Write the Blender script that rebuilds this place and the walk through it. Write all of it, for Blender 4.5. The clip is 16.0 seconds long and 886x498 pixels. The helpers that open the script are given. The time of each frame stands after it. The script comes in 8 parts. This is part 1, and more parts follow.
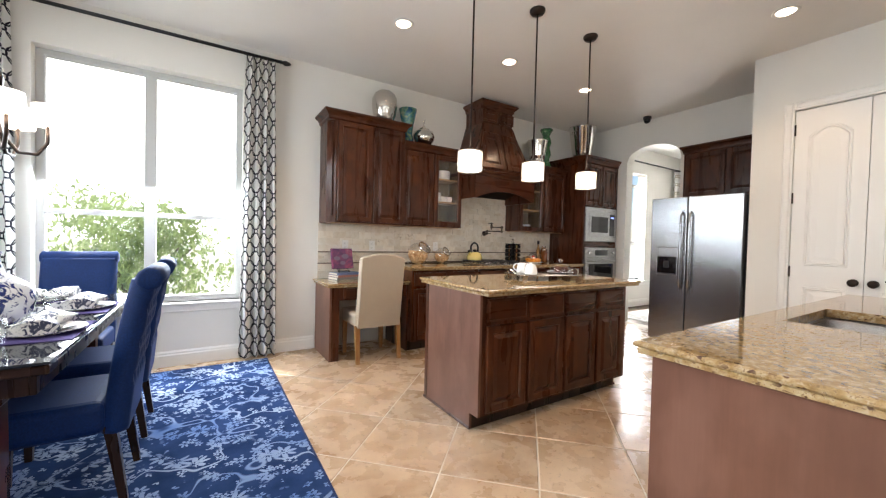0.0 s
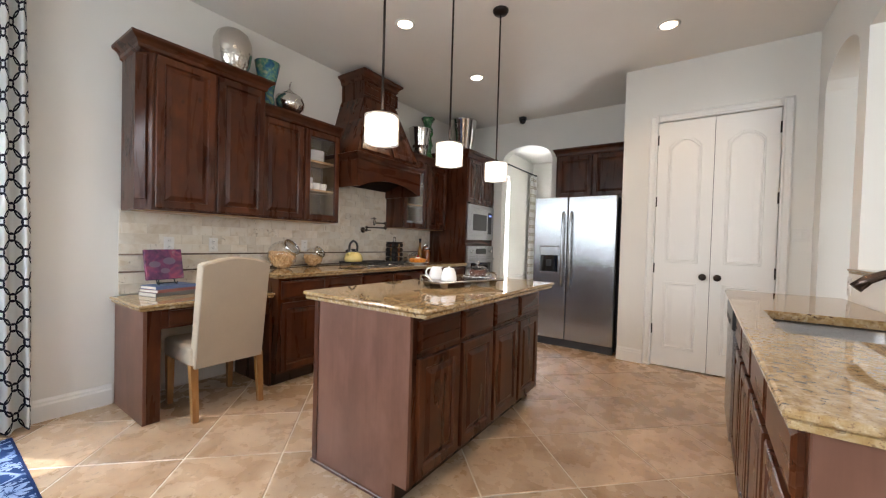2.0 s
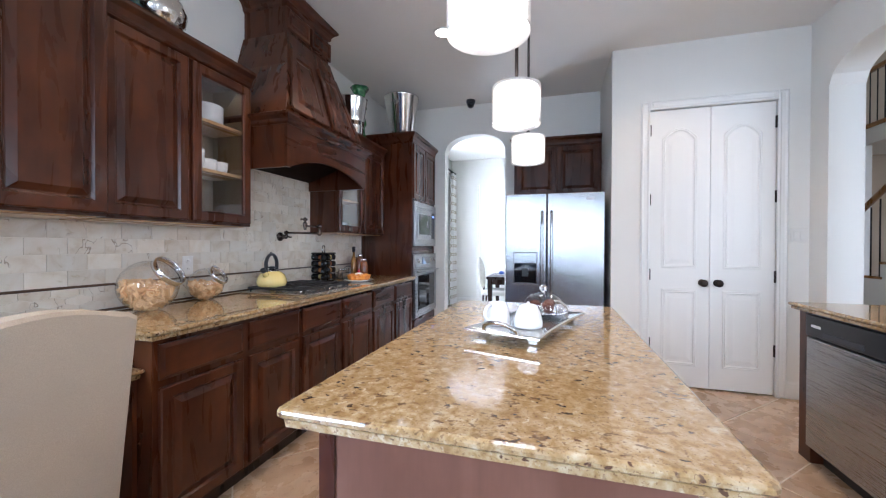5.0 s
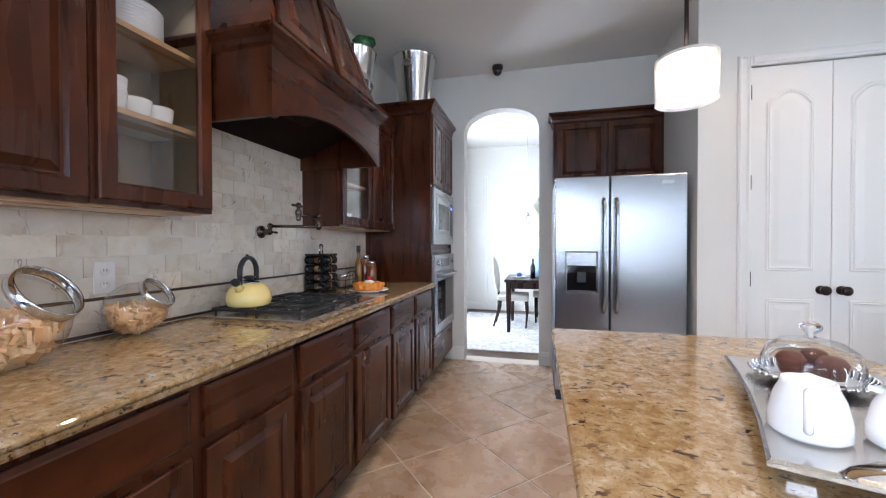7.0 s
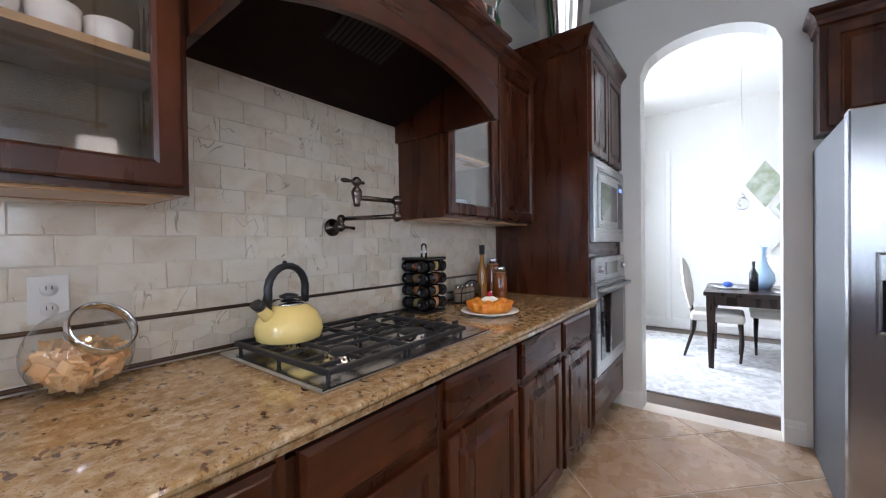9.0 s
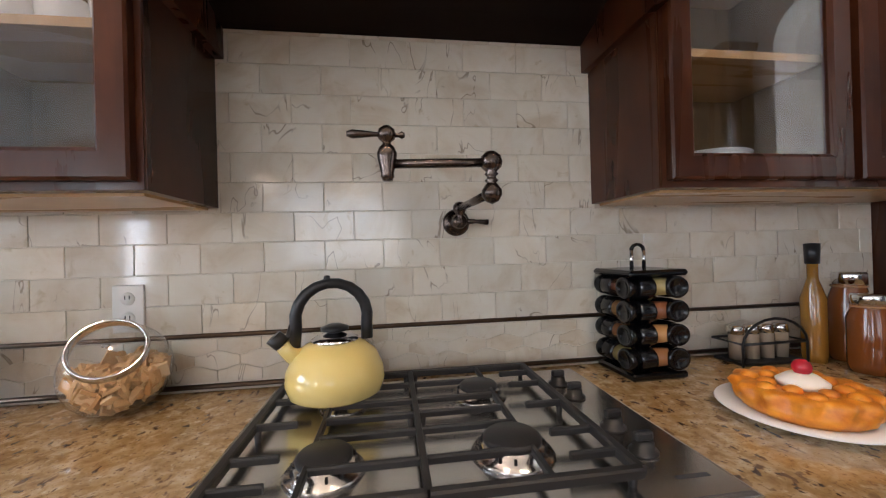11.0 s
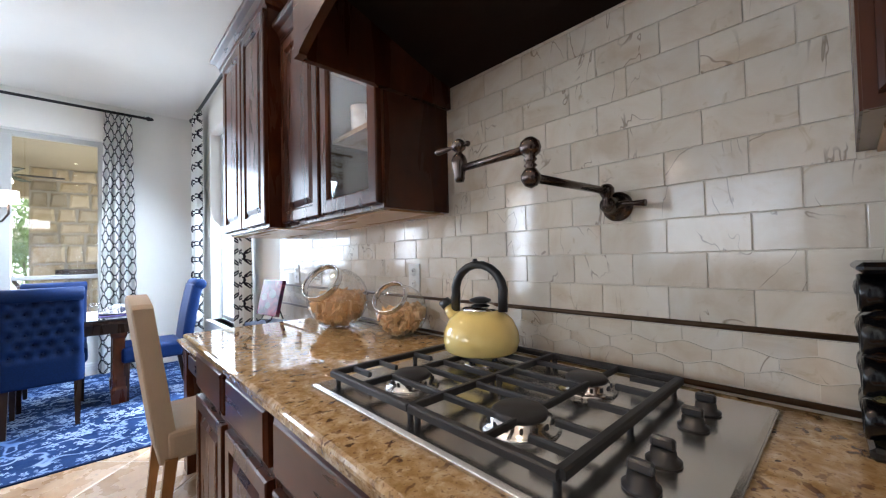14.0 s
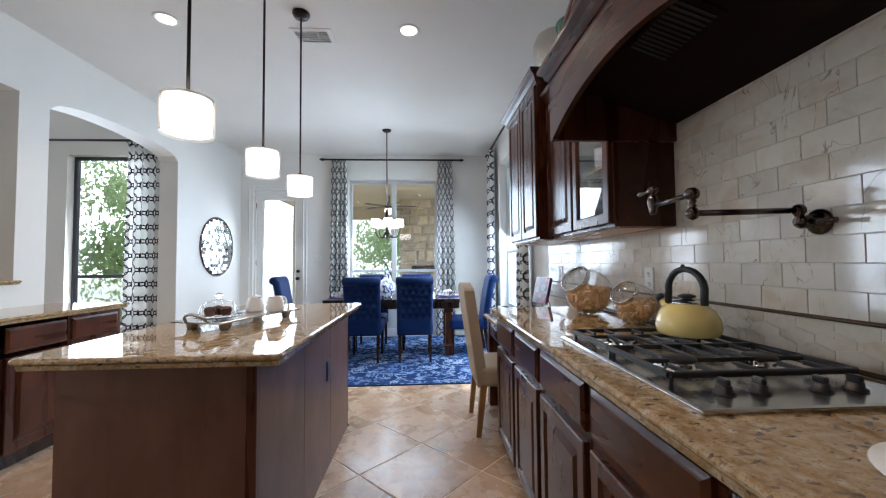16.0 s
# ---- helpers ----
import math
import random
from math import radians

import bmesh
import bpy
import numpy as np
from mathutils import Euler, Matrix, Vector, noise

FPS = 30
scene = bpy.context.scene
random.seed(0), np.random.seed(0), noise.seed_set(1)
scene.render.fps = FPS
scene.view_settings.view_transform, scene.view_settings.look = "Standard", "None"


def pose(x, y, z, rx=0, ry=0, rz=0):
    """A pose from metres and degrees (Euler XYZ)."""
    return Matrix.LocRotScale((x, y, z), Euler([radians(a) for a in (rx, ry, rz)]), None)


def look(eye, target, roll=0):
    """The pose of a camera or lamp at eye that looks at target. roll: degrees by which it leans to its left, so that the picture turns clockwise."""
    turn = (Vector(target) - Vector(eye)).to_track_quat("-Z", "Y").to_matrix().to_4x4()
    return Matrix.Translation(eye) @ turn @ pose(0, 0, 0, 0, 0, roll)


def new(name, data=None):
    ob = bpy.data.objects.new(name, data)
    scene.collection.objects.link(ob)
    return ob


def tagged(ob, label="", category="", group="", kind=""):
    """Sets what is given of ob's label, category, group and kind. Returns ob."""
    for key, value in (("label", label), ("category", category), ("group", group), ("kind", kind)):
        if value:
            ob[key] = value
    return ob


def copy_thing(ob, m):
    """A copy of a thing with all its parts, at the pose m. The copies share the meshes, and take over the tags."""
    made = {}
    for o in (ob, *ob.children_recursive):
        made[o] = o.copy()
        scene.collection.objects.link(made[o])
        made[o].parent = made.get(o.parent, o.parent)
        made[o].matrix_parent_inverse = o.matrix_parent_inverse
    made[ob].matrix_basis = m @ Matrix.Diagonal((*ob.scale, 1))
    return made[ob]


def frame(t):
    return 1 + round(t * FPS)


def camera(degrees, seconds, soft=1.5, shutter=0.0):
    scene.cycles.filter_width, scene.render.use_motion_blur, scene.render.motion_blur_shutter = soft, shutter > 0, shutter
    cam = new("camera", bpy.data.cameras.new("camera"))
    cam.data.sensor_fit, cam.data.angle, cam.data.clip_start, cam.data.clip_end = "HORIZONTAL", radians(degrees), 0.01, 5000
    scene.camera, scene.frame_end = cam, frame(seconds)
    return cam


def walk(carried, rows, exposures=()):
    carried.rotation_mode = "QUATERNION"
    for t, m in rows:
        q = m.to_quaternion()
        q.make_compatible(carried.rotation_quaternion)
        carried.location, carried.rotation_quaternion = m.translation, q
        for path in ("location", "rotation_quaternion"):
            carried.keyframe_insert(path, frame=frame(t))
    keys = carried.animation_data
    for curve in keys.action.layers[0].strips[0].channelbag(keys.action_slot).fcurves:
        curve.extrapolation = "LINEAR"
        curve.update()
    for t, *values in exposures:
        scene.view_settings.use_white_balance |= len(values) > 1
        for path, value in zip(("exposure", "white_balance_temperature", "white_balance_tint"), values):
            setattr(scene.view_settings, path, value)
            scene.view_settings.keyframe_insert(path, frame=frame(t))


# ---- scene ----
cam = camera(99.5, 16.0, 1.2)
PATH = [
    (0, (0.009, 0.081, 1.206), (1.083, 1.768, 1.16), 1.4),
    (0.5, (0.064, 0.242, 1.21), (1.278, 1.83, 1.168), 1.4),
    (1, (0.096, 0.423, 1.217), (1.473, 1.872, 1.176), 1.5),
    (1.5, (0.133, 0.63, 1.206), (1.657, 1.924, 1.166), 1.6),
    (2, (0.192, 0.859, 1.206), (1.831, 2.004, 1.166), 1.6),
    (2.5, (0.28, 1.117, 1.216), (2.004, 2.13, 1.18), 1.6),
    (3, (0.337, 1.359, 1.242), (2.129, 2.247, 1.206), 1.5),
    (3.2, (0.37, 1.448, 1.244), (2.184, 2.29, 1.215), 1.3),
    (5.3, (0.877, 2.255, 1.248), (2.806, 2.782, 1.235), 0.4),
    (5.5, (0.93, 2.354, 1.235), (2.865, 2.86, 1.223), 0.5),
    (6, (1.096, 2.479, 1.219), (3.032, 2.98, 1.202), 0.4),
    (6.5, (1.300, 2.604, 1.225), (3.237, 3.105, 1.205), 0.1),
    (7, (1.520, 2.714, 1.243), (3.459, 3.203, 1.22), -0.1),
    (7.5, (1.765, 2.775, 1.247), (3.691, 3.314, 1.221), -0.2),
    (8, (1.988, 2.846, 1.25), (3.86, 3.55, 1.221), -0.3),
    (8.5, (2.194, 2.897, 1.243), (3.954, 3.847, 1.219), -0.6),
    (9, (2.404, 2.959, 1.241), (3.992, 4.175, 1.219), -0.8),
    (9.2, (2.495, 2.989, 1.238), (3.981, 4.327, 1.217), -0.9),
    (11.3, (3.231, 3.289, 1.246), (3.268, 5.289, 1.262), -1.6),
    (11.5, (3.263, 3.317, 1.236), (3.139, 5.313, 1.263), -1.6),
    (12, (3.332, 3.381, 1.221), (2.794, 5.308, 1.248), -1.5),
    (12.5, (3.394, 3.423, 1.202), (2.548, 5.234, 1.255), -1.4),
    (13, (3.48, 3.396, 1.2), (2.436, 5.102, 1.25), -1.4),
    (13.5, (3.587, 3.347, 1.203), (2.342, 4.912, 1.246), -1.4),
    (14, (3.72, 3.307, 1.202), (2.254, 4.667, 1.251), -1.3),
    (14.5, (3.885, 3.256, 1.207), (2.195, 4.324, 1.269), -1.1),
    (15, (4.06, 3.207, 1.208), (2.2, 3.94, 1.277), -0.9),
    (15.5, (4.229, 3.157, 1.203), (2.271, 3.559, 1.279), -0.6),
    (16, (4.332, 3.136, 1.211), (2.336, 3.239, 1.287), -0.5),
]
EXPOSURES = [(0, 0.30, 6450, 12), (1.5, 0.16, 6400, 12), (2.5, 0.2, 6200, 12), (3, 0.3, 6100, 13), (5.5, 0.48, 5150, 12), (7, 0.38, 5350, 12), (9, 0.28, 5450, 13),
             (11.5, 0.58, 5950, 13), (12.5, 0.76, 6000, 12), (13.5, 0.68, 5850, 12), (14.5, 0.2, 5450, 10), (15.2, 0.0, 5400, 9), (16, -0.09, 5500, 9)]
walk(cam, [(t, look(eye, target, roll)) for t, eye, target, roll in PATH], EXPOSURES)

# ---------------------------------------------------------------- world, sun, large lights
world = bpy.data.worlds.new("world")
scene.world = world
world.use_nodes = True
wn = world.node_tree.nodes
sky = wn.new("ShaderNodeTexSky")
sky.sky_type = "NISHITA"
sky.sun_disc = False
sky.sun_elevation = radians(68)
sky.sun_rotation = radians(-25)
sky.altitude = 200
world.node_tree.links.new(sky.outputs[0], wn["Background"].inputs[0])
wn["Background"].inputs[1].default_value = 0.15
sun = new("sun", bpy.data.lights.new("sun", "SUN"))
sun.data.energy, sun.data.angle, sun.data.color = 4.0, radians(0.5), (1.0, 0.95, 0.87)
sun.matrix_world = look((0, 0, 10), (0.2, -0.35, 9.0))


def window_light(name, where, to, w, h, power, color=(0.97, 0.99, 1.0)):
    lamp = new(name, bpy.data.lights.new(name, "AREA"))
    lamp.data.shape, lamp.data.size, lamp.data.size_y = "RECTANGLE", w, h
    lamp.data.energy, lamp.data.color = power, color
    lamp.matrix_world = look(where, to)
    return lamp


window_light("daylight_north_window", (-0.40, 4.36, 1.62), (-0.40, 0, -2.4), 1.4, 2.0, 106, (0.84, 0.93, 1.0))
window_light("daylight_west_window", (-2.14, 2.63, 1.60), (3, 2.63, -2.2), 1.45, 2.0, 66, (0.84, 0.93, 1.0))
window_light("daylight_patio_door", (-2.14, 0.73, 1.3), (3, 0.73, -1.0), 0.6, 1.9, 18)
window_light("daylight_east_room", (7.6, 4.36, 1.5), (7.4, 0, 1.2), 1.4, 2.0, 250)
window_light("daylight_tall_window", (-0.72, -0.87, 1.55), (4.0, -0.6, 1.2), 0.95, 2.0, 55, (0.92, 0.97, 1.0))
# Added lamp at an unseen south opening, to brighten the family room side.
window_light("daylight_family_room", (1.7, -6.3, 2.6), (3.2, 0, 1.4), 3.6, 3.8, 135)

# ---------------------------------------------------------------- mesh helpers
UNIT = [(0, 1, 3, 2), (4, 6, 7, 5), (0, 4, 5, 1), (2, 3, 7, 6), (0, 2, 6, 4), (1, 5, 7, 3)]


def bx(bm, x0, x1, y0, y1, z0, z1, bev=0.0, seg=1):
    v = [bm.verts.new((x, y, z)) for x in (x0, x1) for y in (y0, y1) for z in (z0, z1)]
    fs = [bm.faces.new([v[i] for i in q]) for q in UNIT]
    if bev:
        es = list({e for f in fs for e in f.edges})
        bmesh.ops.bevel(bm, geom=es, offset=bev, segments=seg, affect="EDGES", profile=0.5)
    return bm


def B(x0, x1, y0, y1, z0, z1, bev=0.0, seg=1):
    return bx(bmesh.new(), x0, x1, y0, y1, z0, z1, bev, seg)


def prism(bm, pts, axis, a, b):
    """Extrude a polygon of 2D points along an axis from a to b. x: points are (y, z); y: (x, z); z: (x, y)."""
    def at(p, h):
        return {"x": (h, p[0], p[1]), "y": (p[0], h, p[1]), "z": (p[0], p[1], h)}[axis]
    lo = [bm.verts.new(at(p, a)) for p in pts]
    hi = [bm.verts.new(at(p, b)) for p in pts]
    n = len(pts)
    bm.faces.new(lo)
    bm.faces.new(hi[::-1])
    for i in range(n):
        bm.faces.new((lo[i], hi[i], hi[(i + 1) % n], lo[(i + 1) % n]))
    bmesh.ops.recalc_face_normals(bm, faces=bm.faces[:])
    return bm


def lathe(bm, prof, n=32, c=(0, 0, 0), smooth=True, m=None):
    """Turn a profile of (radius, height) about the z axis."""
    rings, start = [], len(bm.verts)
    for r, z in prof:
        if r < 1e-5:
            rings.append([bm.verts.new((c[0], c[1], c[2] + z))])
        else:
            rings.append([bm.verts.new((c[0] + r * math.cos(6.28319 * i / n), c[1] + r * math.sin(6.28319 * i / n), c[2] + z)) for i in range(n)])
    for a, b in zip(rings, rings[1:]):
        if len(a) == 1 and len(b) == 1:
            continue
        for i in range(n):
            j = (i + 1) % n
            if len(a) == 1:
                f = bm.faces.new((a[0], b[j], b[i]))
            elif len(b) == 1:
                f = bm.faces.new((a[i], a[j], b[0]))
            else:
                f = bm.faces.new((a[i], a[j], b[j], b[i]))
            f.smooth = smooth
    if m is not None:
        for ring in rings:
            for v in ring:
                v.co = m @ v.co
    return bm


def tube(bm, pts, r, n=10, closed=False, caps=True):
    """A round bar along points; r is a radius or a list of radii."""
    pts = [Vector(p) for p in pts]
    k = len(pts)
    rs = r if isinstance(r, (list, tuple)) else [r] * k
    rings, side = [], None
    for i in range(k):
        a = pts[i - 1] if (i or closed) else pts[0]
        b = pts[(i + 1) % k] if (i < k - 1 or closed) else pts[-1]
        d = (b - a).normalized()
        if side is None:
            side = d.cross(Vector((0, 0, 1)) if abs(d.z) < 0.9 else Vector((1, 0, 0))).normalized()
        side = (side - d * side.dot(d)).normalized()
        up = d.cross(side)
        rings.append([bm.verts.new(pts[i] + rs[i] * (math.cos(6.28319 * j / n) * side + math.sin(6.28319 * j / n) * up)) for j in range(n)])
    pairs = list(zip(rings, rings[1:])) + ([(rings[-1], rings[0])] if closed else [])
    for a, b in pairs:
        for j in range(n):
            bm.faces.new((a[j], a[(j + 1) % n], b[(j + 1) % n], b[j])).smooth = True
    if caps and not closed:
        bm.faces.new(rings[0][::-1])
        bm.faces.new(rings[-1])
    return bm


def ball(bm, c, r, n=12, sx=1, sy=1, sz=1):
    prof = [(r * math.sin(math.pi * i / n), -r * math.cos(math.pi * i / n)) for i in range(n + 1)]
    prof[0], prof[-1] = (0, -r), (0, r)
    m = Matrix.Translation(c) @ Matrix.Diagonal((sx, sy, sz, 1))
    return lathe(bm, prof, n * 2, m=m)


def nest(bm, loops, cap=True, back=True, smooth=False):
    """Bridge loops of points that have the same count; close the last and the first."""
    rings = [[bm.verts.new(p) for p in loop] for loop in loops]
    n = len(rings[0])
    for a, b in zip(rings, rings[1:]):
        for i in range(n):
            bm.faces.new((a[i], a[(i + 1) % n], b[(i + 1) % n], b[i])).smooth = smooth
    if back:
        bm.faces.new(rings[0][::-1])
    if cap:
        bm.faces.new(rings[-1])
    return bm


def rect(x0, x1, z0, z1, ins, y):
    return [(x0 + ins, y, z0 + ins), (x1 - ins, y, z0 + ins), (x1 - ins, y, z1 - ins), (x0 + ins, y, z1 - ins)]


def arch_rect(x0, x1, z0, z1, rise, ins, y, n=14):
    """A rectangle whose top is an arc of that rise; z1 is the crown."""
    a, b, w = x0 + ins, x1 - ins, (x1 - x0) / 2
    pts = [(a, y, z0 + ins), (b, y, z0 + ins)]
    for i in range(n + 1):
        u = 1 - 2 * i / n
        pts.append((x0 + w + (w - ins) * u, y, z1 - ins - rise * u * u))
    return pts


def panel(x0, x1, z0, z1, y=0.0, t=0.02, fr=0.055, drop=0.012, field=0.032):
    """A raised-panel cabinet door: front faces -y, back at y."""
    loops = [rect(x0, x1, z0, z1, 0, y), rect(x0, x1, z0, z1, 0, y - t + 0.004), rect(x0, x1, z0, z1, 0.005, y - t),
             rect(x0, x1, z0, z1, fr - 0.008, y - t), rect(x0, x1, z0, z1, fr, y - t + drop), rect(x0, x1, z0, z1, fr + 0.007, y - t + drop),
             rect(x0, x1, z0, z1, fr + field, y - t + 0.001)]
    return nest(bmesh.new(), loops)


def drawer_front(x0, x1, z0, z1, y=0.0, t=0.02):
    return nest(bmesh.new(), [rect(x0, x1, z0, z1, 0, y), rect(x0, x1, z0, z1, 0, y - t + 0.008), rect(x0, x1, z0, z1, 0.012, y - t + 0.003), rect(x0, x1, z0, z1, 0.016, y - t)])


def turn(bm, m):
    bmesh.ops.transform(bm, matrix=m, verts=bm.verts[:])
    return bm


def mesh_of(name, bm, material):
    bmesh.ops.recalc_face_normals(bm, faces=bm.faces[:])
    me = bpy.data.meshes.new(name)
    bm.to_mesh(me)
    bm.free()
    for mt in (material if isinstance(material, (list, tuple)) else [material]):
        me.materials.append(mt)
    return me


def part(name, bm, material, parent, label=""):
    """Link a bmesh as one mesh object under a thing or a part; its points are in the thing's own space."""
    ob = new(name, mesh_of(name, bm, material))
    ob.parent = parent
    return tagged(ob, label)


def thing(name, label, category, at=(0, 0, 0), rz=0, group="", kind=""):
    ob = new(name)
    ob.matrix_world = pose(*at, 0, 0, rz)
    ob.empty_display_size = 0.05
    return tagged(ob, label, category, group, kind)


def solid(name, bm, material, label, category, at=None, rz=0, group="", kind=""):
    """A thing that is one mesh."""
    ob = new(name, mesh_of(name, bm, material))
    if at:
        ob.matrix_world = pose(*at, 0, 0, rz)
    return tagged(ob, label, category, group, kind)


def struct(name, bm, material, label, category, parent=None):
    ob = solid(name, bm, material, label, category, kind="structure")
    ob.parent = parent
    return ob

# ---------------------------------------------------------------- materials
def lin(c):
    return tuple(x / 12.92 if x <= 0.04045 else ((x + 0.055) / 1.055) ** 2.4 for x in c)


class Mat:
    """A node material with a Principled shader and short ways to wire it."""

    def __init__(self, name, color=(0.8, 0.8, 0.8), rough=0.5, metal=0.0, spec=0.5):
        self.m = bpy.data.materials.new(name)
        self.m.use_nodes = True
        self.n, self.l = self.m.node_tree.nodes, self.m.node_tree.links
        self.p = self.n["Principled BSDF"]
        self.set("Base Color", (*color, 1))
        self.set("Roughness", rough)
        self.set("Metallic", metal)
        self.set("Specular IOR Level", spec)

    def set(self, k, v):
        if hasattr(v, "is_output"):
            self.l.new(v, self.p.inputs[k])
        else:
            self.p.inputs[k].default_value = v
        return self

    def node(self, kind, **vals):
        nd = self.n.new(kind)
        for k, v in vals.items():
            sock = nd.inputs[k.replace("_", " ")]
            if hasattr(v, "is_output"):
                self.l.new(v, sock)
            else:
                sock.default_value = v
        return nd

    def coord(self, scale=(1, 1, 1), rot=(0, 0, 0), space="Object", loc=(0, 0, 0)):
        tc = self.n.new("ShaderNodeTexCoord")
        mp = self.node("ShaderNodeMapping", Scale=scale, Rotation=rot, Location=loc)
        if space == "World":
            g = self.n.new("ShaderNodeNewGeometry")
            self.l.new(g.outputs["Position"], mp.inputs[0])
        else:
            self.l.new(tc.outputs[space], mp.inputs[0])
        return mp.outputs[0]

    def shifted(self, vec, amount=7.0):
        """Shift a coordinate by the object's random number, so that copies differ."""
        oi = self.n.new("ShaderNodeObjectInfo")
        mul = self.n.new("ShaderNodeVectorMath")
        mul.operation = "MULTIPLY_ADD"
        self.l.new(oi.outputs["Random"], mul.inputs[0])
        mul.inputs[1].default_value = (amount, amount * 1.7, amount * 0.6)
        self.l.new(vec, mul.inputs[2])
        return mul.outputs[0]

    def noise(self, vec, scale, detail=4.0, rough=0.55, distort=0.0):
        nd = self.node("ShaderNodeTexNoise", Vector=vec, Scale=scale, Detail=detail, Roughness=rough, Distortion=distort)
        return nd.outputs["Fac"]

    def voro(self, vec, scale, feature="F1", rnd=1.0):
        nd = self.n.new("ShaderNodeTexVoronoi")
        nd.feature = feature
        self.l.new(vec, nd.inputs["Vector"])
        nd.inputs["Scale"].default_value = scale
        nd.inputs["Randomness"].default_value = rnd
        return nd

    def ramp(self, fac, stops, kind="LINEAR"):
        nd = self.n.new("ShaderNodeValToRGB")
        self.l.new(fac, nd.inputs[0])
        nd.color_ramp.interpolation = kind
        els = nd.color_ramp.elements
        while len(els) < len(stops):
            els.new(0.5)
        for e, (pos, c) in zip(els, stops):
            e.position = pos
            e.color = (*c, 1) if isinstance(c, tuple) else (c, c, c, 1)
        return nd.outputs[0]

    def mix(self, fac, a, b, mode="MIX"):
        nd = self.n.new("ShaderNodeMix")
        nd.data_type, nd.blend_type = "RGBA", mode
        for sock, v in ((nd.inputs[0], fac), (nd.inputs[6], a), (nd.inputs[7], b)):
            if hasattr(v, "is_output"):
                self.l.new(v, sock)
            elif isinstance(v, tuple):
                sock.default_value = (*v, 1)
            else:
                sock.default_value = v
        return nd.outputs[2]

    def calc(self, op, a, b=0.0, c=0.0):
        nd = self.n.new("ShaderNodeMath")
        nd.operation = op
        for sock, v in zip(nd.inputs, (a, b, c)):
            if hasattr(v, "is_output"):
                self.l.new(v, sock)
            else:
                sock.default_value = v
        return nd.outputs[0]

    def rand(self):
        return self.n.new("ShaderNodeObjectInfo").outputs["Random"]

    def bump(self, height, strength=0.3, dist=0.002):
        nd = self.node("ShaderNodeBump", Height=height, Strength=strength, Distance=dist)
        return self.set("Normal", nd.outputs[0])


def paint(name, color, rough=0.6, tex=0.12, scale=90, spread=0.05):
    """Wall paint over a fine orange-peel texture."""
    m = Mat(name, color, rough, spec=0.3)
    v = m.coord(space="World")
    f = m.noise(v, 1.3, 3)
    lo = tuple(c * (1 - spread) for c in color)
    m.set("Base Color", m.ramp(f, [(0.3, lo), (0.7, color)]))
    m.bump(m.noise(v, scale, 3), tex, 0.001)
    return m.m


def wood(name, dark, mid, light, axis=2, rough=0.27, knots=True, size=1.0):
    """Stained wood with grain along an axis, cloudy stain and a few knots."""
    m = Mat(name, mid, rough, spec=0.26)
    st = [6.0 * size] * 3
    st[axis] = 0.8 * size
    v = m.shifted(m.coord(tuple(st)))
    g = m.noise(v, 2.2, 5, 0.5, 0.6)
    st2 = [60.0 * size] * 3
    st2[axis] = 2.0 * size
    fine = m.noise(m.shifted(m.coord(tuple(st2))), 2.0, 4, 0.6)
    c = m.ramp(g, [(0.25, tuple(0.55 * d + 0.45 * e for d, e in zip(dark, mid))), (0.5, mid), (0.78, tuple(0.45 * d + 0.55 * e for d, e in zip(mid, light)))])
    blotch = m.noise(m.shifted(m.coord((3.4, 3.4, 2.4))), 1.6, 4, 0.6)
    c = m.mix(m.ramp(blotch, [(0.38, 0.0), (0.66, 0.7)]), c, tuple(0.8 * d + 0.2 * e for d, e in zip(dark, mid)))
    glowy = m.noise(m.shifted(m.coord((4.0, 4.0, 2.0), loc=(3, 7, 1))), 1.5, 3)
    c = m.mix(m.ramp(glowy, [(0.52, 0.0), (0.72, 0.6)]), c, light)
    c = m.mix(m.ramp(fine, [(0.4, 0.06), (0.6, 0.0)]), c, tuple(d * 0.7 for d in dark))
    if knots:
        vo = m.voro(m.shifted(m.coord((2.6, 2.6, 2.0))), 1.6)
        k = m.ramp(vo.outputs["Distance"], [(0.03, 0.75), (0.075, 0.0)])
        c = m.mix(k, c, tuple(d * 0.3 for d in dark))
    tone = m.calc("MULTIPLY_ADD", m.rand(), 0.25, 0.80)
    c = m.mix(1.0, c, m.ramp(tone, [(0.0, 0.0), (1.0, 1.0)]), "MULTIPLY")
    m.set("Base Color", c)
    m.set("Roughness", m.calc("MULTIPLY_ADD", g, 0.10, rough - 0.04))
    m.set("Coat Weight", 0.12)
    m.set("Coat Roughness", 0.14)
    m.bump(fine, 0.03, 0.0005)
    return m.m


WALL = paint("wall_paint", (0.77, 0.75, 0.70))
CEIL = paint("ceiling_paint", (0.80, 0.775, 0.73), 0.75, 0.25, 60)
TRIM = paint("trim_paint", (0.80, 0.785, 0.75), 0.35, 0.03, 40, 0.03)
DARKWOOD = wood("stained_alder", (0.019, 0.0047, 0.0018), (0.070, 0.0190, 0.0066), (0.135, 0.041, 0.0140))
DARKWOOD_X = wood("stained_alder_level", (0.019, 0.0047, 0.0018), (0.070, 0.0190, 0.0066), (0.135, 0.041, 0.0140), axis=0)
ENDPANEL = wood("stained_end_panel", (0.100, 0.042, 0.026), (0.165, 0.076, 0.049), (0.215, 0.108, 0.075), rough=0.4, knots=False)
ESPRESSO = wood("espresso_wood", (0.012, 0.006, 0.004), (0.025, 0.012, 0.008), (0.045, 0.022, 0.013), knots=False)
